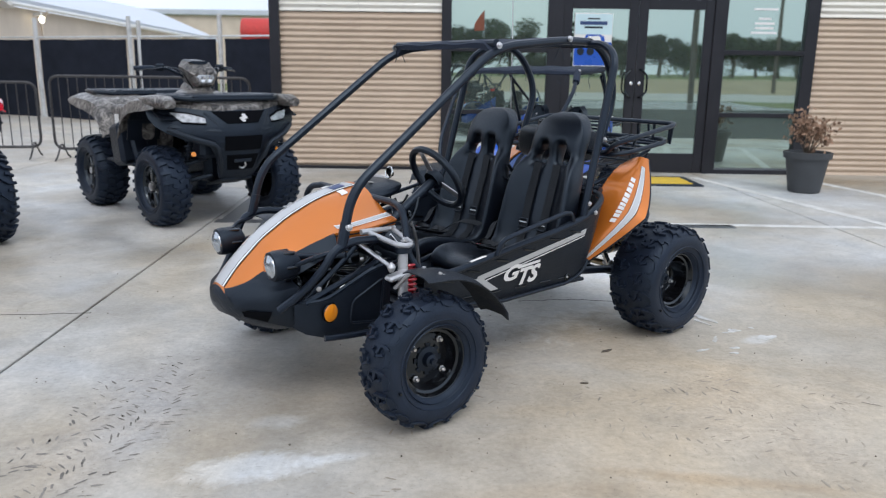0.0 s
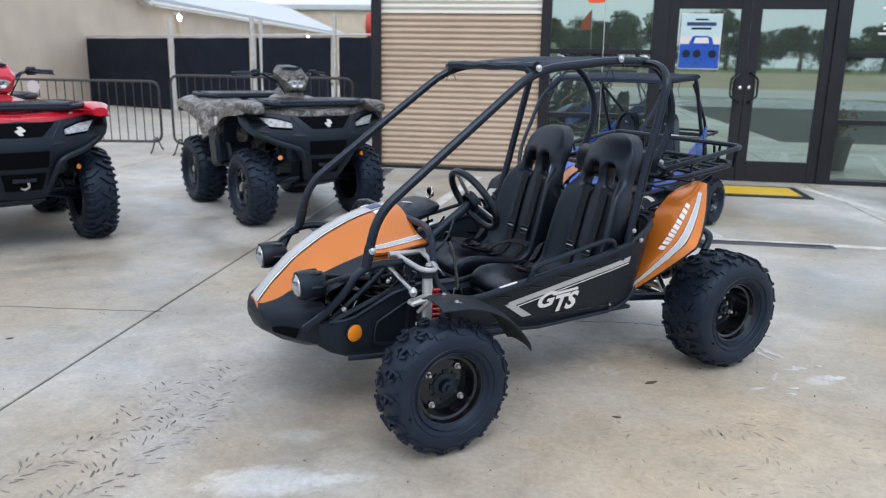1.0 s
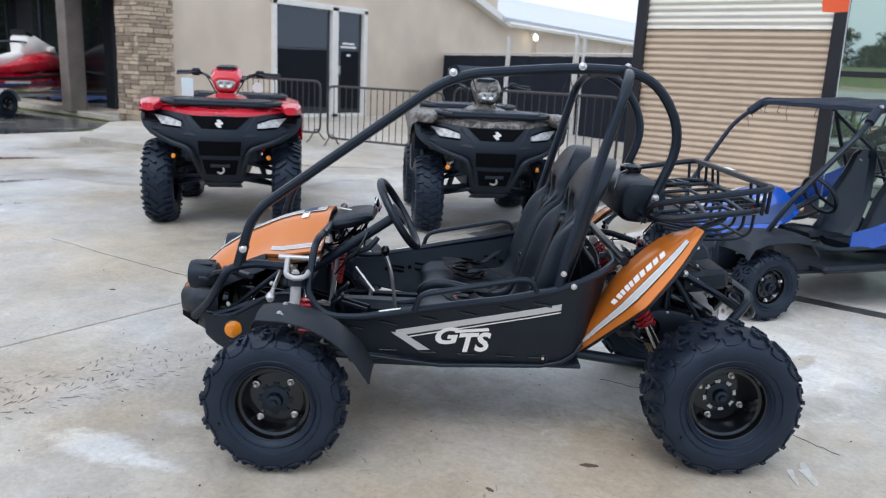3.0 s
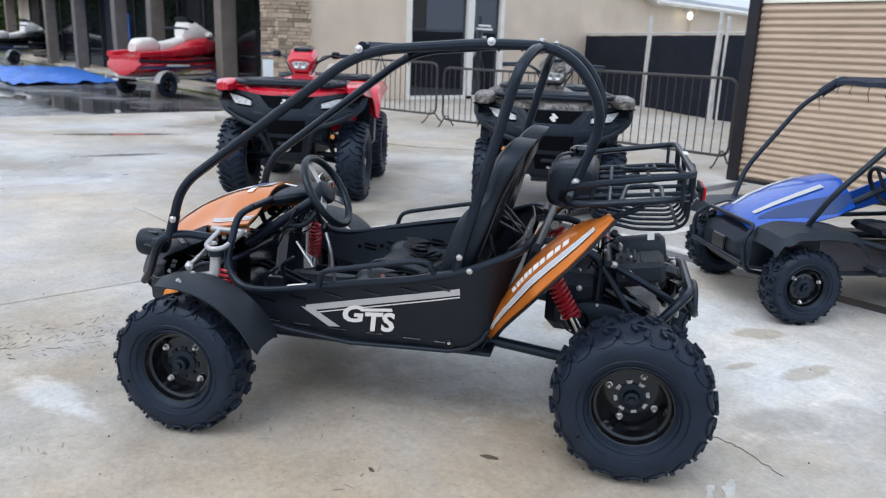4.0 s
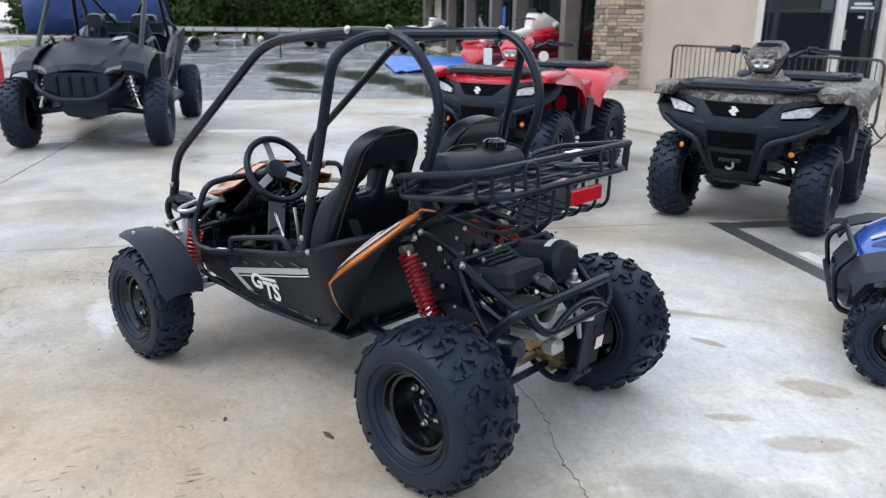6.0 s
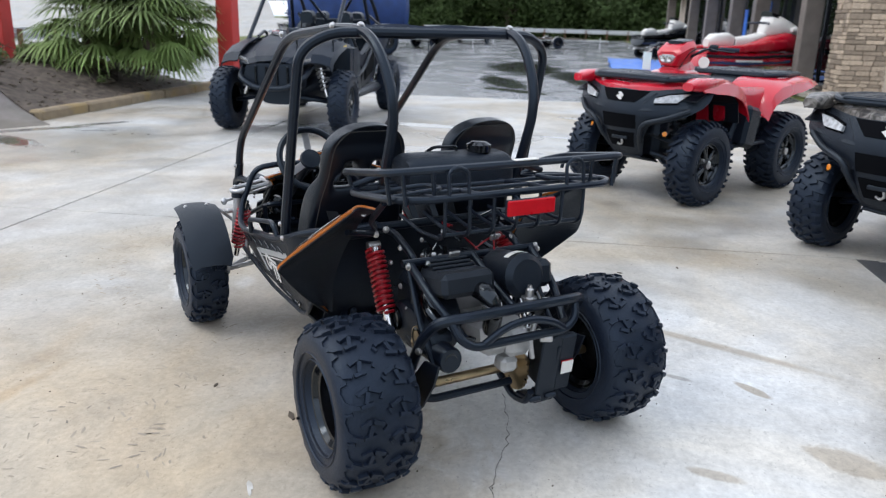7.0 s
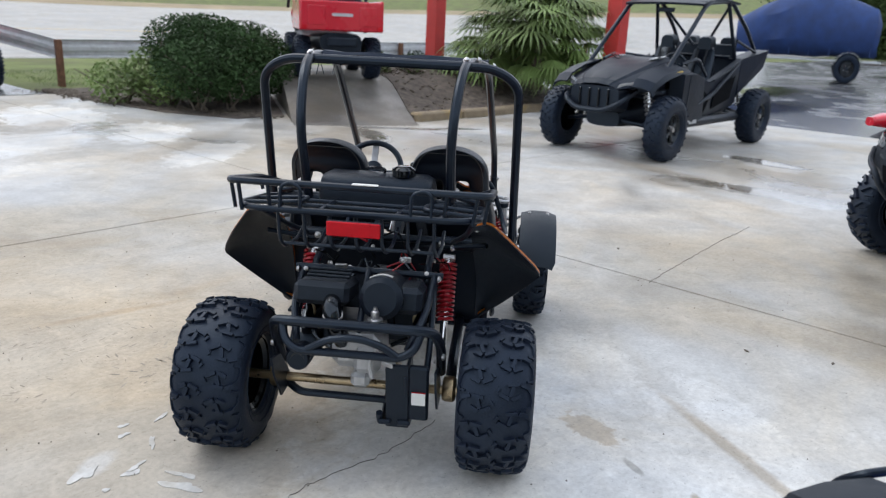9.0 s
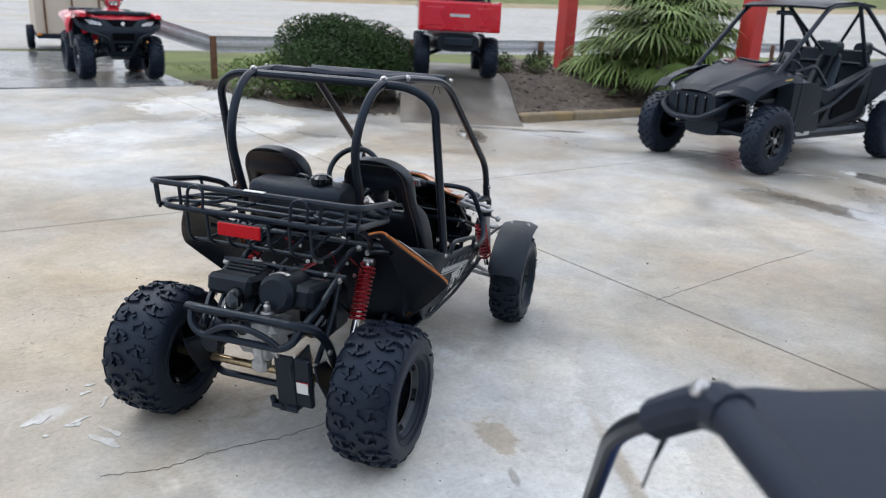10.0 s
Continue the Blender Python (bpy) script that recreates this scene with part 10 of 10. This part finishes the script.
bt = thing("box_trailer", facing(-1.75, -19.0, 0.06, 1.0), "small enclosed trailer with weathered plywood walls", "trailer")
link("box", Geo().box((0, 0, 1.35), (1.9, 3.4, 1.7), bevel=0.03), M_STUCCO, bt)
for x in (-0.7, 0.0, 0.7):
    link("wall_batten", Geo().box((x, 1.72, 1.35), (0.05, 0.04, 1.7)), M_RUST, bt)
link("chassis_rail", Geo().box((0, 0, 0.45), (1.9, 3.6, 0.12), bevel=0.02), M_BLACKPL, bt)
for s in (-1, 1):
    make_wheel(bt, axle_pose(s * 1.05, 0, 0.34), 0.34, 0.2, 0.2, 0.04, "road", 4, label="dark trailer wheel")
    link("lamp", Geo().box((s * 0.9, 1.82, 0.5), (0.12, 0.04, 0.06), bevel=0.01), M_AMBER, bt)
for k, (x, y, a) in enumerate(((-46, 4, 20), (-52, -2, 70), (-40, -3, 40))):
    ft = thing("flat_trailer", pose(x, y, 0, 0, 0, a), "empty flat trailer parked on the lot", "trailer", "flat trailers")
    trailer_parts(ft, 5.0, 1.8, 0.34, 0.5)
    link("deck", Geo().box((0, -0.6, 0.58), (1.9, 3.8, 0.06), bevel=0.01), M_BARK, ft)

# blue tarpaulin lying on the asphalt
rows = []
rt = random.Random(8)
for i in range(49):
    f = i / 48
    row = []
    for j in range(19):
        k = j / 18
        x = -32.0 + (11.3 - 1.2 * k) * f + rt.uniform(-0.06, 0.06)
        y = (6.2 - 0.3 * f) * (1 - k) + (10.0 - 0.9 * f) * k + rt.uniform(-0.05, 0.05)
        row.append((x, y, 0.015 + abs(noise.noise(Vector((x * 1.3, y * 1.7, 0)))) * 0.14 + abs(noise.noise(Vector((x * 3.1, y * 4.0, 5)))) * 0.10))
    rows.append(row)
tagged(link("tarpaulin", Geo().shell(rows, 0.01), M_BLUETARP), "crumpled bright blue tarpaulin on the wet asphalt", "tarpaulin")


# ---- plants ----
def leaf_cloud(g, centre, rad, n, size, rnd, squash=0.8, shape="quad"):
    """Small leaves scattered through a lump, thicker at its skin."""
    cx, cy, cz = centre
    for _ in range(n):
        v = Vector((rnd.gauss(0, 1), rnd.gauss(0, 1), rnd.gauss(0, 1))).normalized() * (rnd.random() ** 0.35) * rad
        s = size * rnd.uniform(0.6, 1.3)
        m = pose(cx + v.x, cy + v.y, cz + v.z * squash, rnd.uniform(0, 360), rnd.uniform(-50, 50), rnd.uniform(0, 360))
        g.add([(-s, 0, 0), (0, s * 0.45, s * 0.15), (s, 0, 0), (0, -s * 0.45, s * 0.15)], [(0, 1, 2, 3)], m)


def bush(m, lumps, label, size, n, seed, material):
    e = thing("shrub", m, label, "shrub")
    r = random.Random(seed)
    g, st = Geo(), Geo()
    for x, y, z, rad in lumps:
        leaf_cloud(g, (x, y, z), rad, int(n * rad * rad * 6), size, r)
        for _ in range(5):
            st.tube([(x + r.uniform(-0.1, 0.1), y + r.uniform(-0.1, 0.1), 0.0), (x + r.uniform(-0.3, 0.3), y + r.uniform(-0.3, 0.3), z * 0.7), (x + r.uniform(-0.4, 0.4), y + r.uniform(-0.4, 0.4), z + rad * 0.4)], 0.018, 5, r2=0.005)
    link("foliage", g, material, e)
    link("stem", st, M_BARK, e)
    return e


lumps = [(0, 0, 0.75, 0.75), (0.7, 0.25, 0.60, 0.60), (-0.75, -0.2, 0.75, 0.75), (-1.4, -0.5, 0.65, 0.6), (0.15, -0.4, 0.95, 0.6), (-0.4, 0.35, 0.55, 0.55), (-0.6, -0.7, 1.0, 0.55), (0.45, 0.55, 0.45, 0.42)]
bush(pose(-4.45, -5.85, 0.05, 0, 0, 20) @ Matrix.Diagonal((1.26, 1.26, 1.06, 1)), lumps, "dense dark green clipped shrub in the bed", 0.028, 2600, 4, M_LEAF)
bush(pose(-3.75, -6.7, 0.05) @ Matrix.Scale(1.5, 4), [(0, 0, 0.3, 0.42), (0.45, -0.1, 0.22, 0.32), (-0.4, 0.1, 0.35, 0.42), (0.1, 0.3, 0.2, 0.3)], "low grey-green spreading shrub beside the bed", 0.028, 1600, 5, M_PALM)
for k, (x, y, s) in enumerate(((-9.6, -5.3, 0.26), (-9.0, -5.7, 0.3), (-8.6, -5.2, 0.2), (-10.2, -5.6, 0.24), (-11.0, -5.6, 0.34), (-8.2, -5.9, 0.26), (-7.9, -5.4, 0.14), (-11.4, -4.6, 0.2), (-9.3, -3.7, 0.10))):
    bush(pose(x, y, bed_z(x, y) - 0.02), [(0, 0, s * 0.8, s), (s * 0.8, s * 0.2, s * 0.6, s * 0.7)], "small green plant growing in the mulch bed", 0.028, 1300, 20 + k, M_LEAF if k % 2 else M_PALM)


def frond(g, gs, base, az_, lift, L, rnd):
    """A fan-palm leaf: a stalk, then narrow drooping blades."""
    d = Vector((math.cos(az_), math.sin(az_), 0))
    pts = [Vector(base)]
    for i in range(1, 6):
        f = i / 5
        pts.append(Vector(base) + d * (L * 0.55 * f * math.cos(lift)) + Vector((0, 0, L * 0.55 * f * math.sin(lift) - 0.12 * f * f)))
    gs.tube(pts, 0.012, 5, r2=0.006)
    tip = pts[-1]
    side = Vector((-d.y, d.x, 0))
    for k in range(22):
        a = radians(-115 + 230 * k / 21)
        v = (d * math.cos(a) + side * math.sin(a))
        ll = L * 0.62 * rnd.uniform(0.8, 1.1)
        w = 0.021
        q = [tip + v * (ll * f) + Vector((0, 0, ll * (0.45 * math.sin(lift) * f - 0.58 * f * f))) for f in (0.0, 0.35, 0.7, 1.0)]
        n = v.cross(Vector((0, 0, 1))).normalized()
        vs = []
        for i, p in enumerate(q):
            ww = w * (0.5, 1.0, 0.7, 0.05)[i]
            vs += [p + n * ww, p - n * ww]
        g.add(vs, [(0, 1, 3, 2), (2, 3, 5, 4), (4, 5, 7, 6)])


palm = thing("fan_palm", pose(-10.35, -3.7, 0.40) @ Matrix.Scale(1.2, 4), "low fan palm with drooping green and yellowed fronds", "palm")
rp = random.Random(12)
g, gs, gd = Geo(), Geo(), Geo()
for x, y, h in ((0, 0, 1.15), (0.35, 0.5, 0.85), (-0.4, 0.45, 0.9), (0.2, -0.6, 0.7)):
    link("trunk", Geo().tube([(x, y, 0), (x * 1.05, y, h * 0.5), (x, y * 1.05, h)], 0.11, 8, r2=0.09), M_BARK, palm)
    for k in range(34):
        frond(g, gs, (x, y, h), 2 * math.pi * k / 34 + rp.uniform(-0.2, 0.2), radians(rp.uniform(-12, 80)), rp.uniform(0.75, 1.2), rp)
    for k in range(9):
        frond(g, gs, (x, y, h * 0.8), rp.uniform(0, 6.28), radians(rp.uniform(-35, 0)), rp.uniform(0.6, 0.85), rp)
    frond(gd, gs, (x, y, h * 0.7), rp.uniform(0, 6.28), radians(-45), 0.4, rp)
link("fronds", g, M_PALM, palm, "green drooping fronds")
link("dry_fronds", gd, M_DRY, palm, "dry brown fronds")
link("stalk", gs, M_PALM, palm)


def tree_proto(seed, h, spread):
    r = random.Random(seed)
    e = thing("tree", pose(0, 0, 0), "broad dark green roadside tree, far off", "tree", "trees beyond the lot")
    g = Geo().tube([(0, 0, 0), (r.uniform(-0.2, 0.2), r.uniform(-0.2, 0.2), h * 0.35), (r.uniform(-0.4, 0.4), r.uniform(-0.4, 0.4), h * 0.7)], 0.28, 8, r2=0.1)
    link("trunk", g, M_BARK, e)
    lf, lm = Geo(), Geo()
    for k in range(13):
        a, q = r.uniform(0, 6.28), r.uniform(0.1, 1) ** 0.6 * spread
        c = (q * math.cos(a), q * math.sin(a), h * r.uniform(0.38, 0.92) - 0.12 * q)
        lm.tube([(0, 0, h * 0.3), (c[0] * 0.5, c[1] * 0.5, c[2] * 0.75), c], 0.1, 5, r2=0.02)
        leaf_cloud(lf, c, spread * r.uniform(0.3, 0.5), 260, 0.24, r, 0.7)
    link("limbs", lm, M_BARK, e)
    link("crown", lf, M_TREE, e)
    return e


protos = [tree_proto(31, 6.0, 3.2), tree_proto(32, 7.0, 3.6), tree_proto(33, 4.6, 3.0)]
rt = random.Random(77)
spots = [(-190 + 11.5 * i + rt.uniform(-3, 3), -310 + rt.uniform(-14, 8)) for i in range(38)]
spots += [(-88 + rt.uniform(-8, 8), -26 + 5.2 * i + rt.uniform(-3, 3)) for i in range(20)]
for i, (x, y) in enumerate(spots):
    m = pose(x, y, -0.03, 0, 0, rt.uniform(0, 360))
    if i < 3:
        protos[i].matrix_basis = m
    else:
        o = copy_thing(protos[i % 3], m)
        k = rt.uniform(0.55, 1.2) * (3.3 if y < -130 else 1.0)
        o.scale = (k * 1.1, k * 1.1, k)
# dense brush along the far side
g = Geo()
for k in range(420):
    leaf_cloud(g, (-82 + rt.uniform(-4, 3), rt.uniform(-26, 62), (1.2, 3.6, 6.0)[k % 3]), 2.6, 300, 0.22, rt, 0.8)
for k in range(160):
    leaf_cloud(g, (-88 + rt.uniform(-3, 3), -26 + 0.56 * k, (1.5, 4.0, 6.5)[k % 3]), 2.8, 160, 0.6, rt, 0.8)
for _ in range(90):
    leaf_cloud(g, (rt.uniform(-200, 200), -290 + rt.uniform(-3, 3), 2.2), 4.5, 50, 0.5, rt, 0.7)
tagged(link("far_brush", g, M_TREE), "dense dark brush along the far edge", "brush", kind="stuff")
for x, y in ((-8, -186), (14, -186), (36, -186), (-34, -186), (12.1, -17.5), (25.7, -40)):
    o = thing("utility_pole", pose(x, y, -0.03), "tall grey wooden utility pole beside the road", "utility pole", "utility poles along the road")
    link("shaft", Geo().tube([(0, 0, 0), (0, 0, 11)], 0.16, 8, r2=0.11), M_BARK, o)
    link("crossarm", Geo().box((0, 0, 10.2), (2.2, 0.12, 0.12), bevel=0.01), M_BARK, o)
g = Geo()
for z in (10.3, 9.0):
    for x0 in range(-56, 58, 22):
        g.tube(curve_pts([(x0, -186, z), (x0 + 11, -186, z - 0.5), (x0 + 22, -186, z)], 8), 0.02, 4)
tagged(link("power_line", g, M_BLACKPL), "overhead wires between the utility poles", "wire")
# weeds at the foot of the guard rail
g = Geo()
for _ in range(6000):
    x, y = rt.uniform(-14, -3.2), rt.uniform(-14.5, -10.2)
    s = rt.uniform(0.03, 0.09)
    a = rt.uniform(0, 3.14)
    g.add([(-0.006, 0, 0), (0.006, 0, 0), (0.02, 0.01, s)], [(0, 1, 2)], pose(x, y, -0.03, 0, 0, math.degrees(a)))
tagged(link("grass_blades", g, M_PALM), "short rough grass below the guard rail", "grass", kind="stuff")
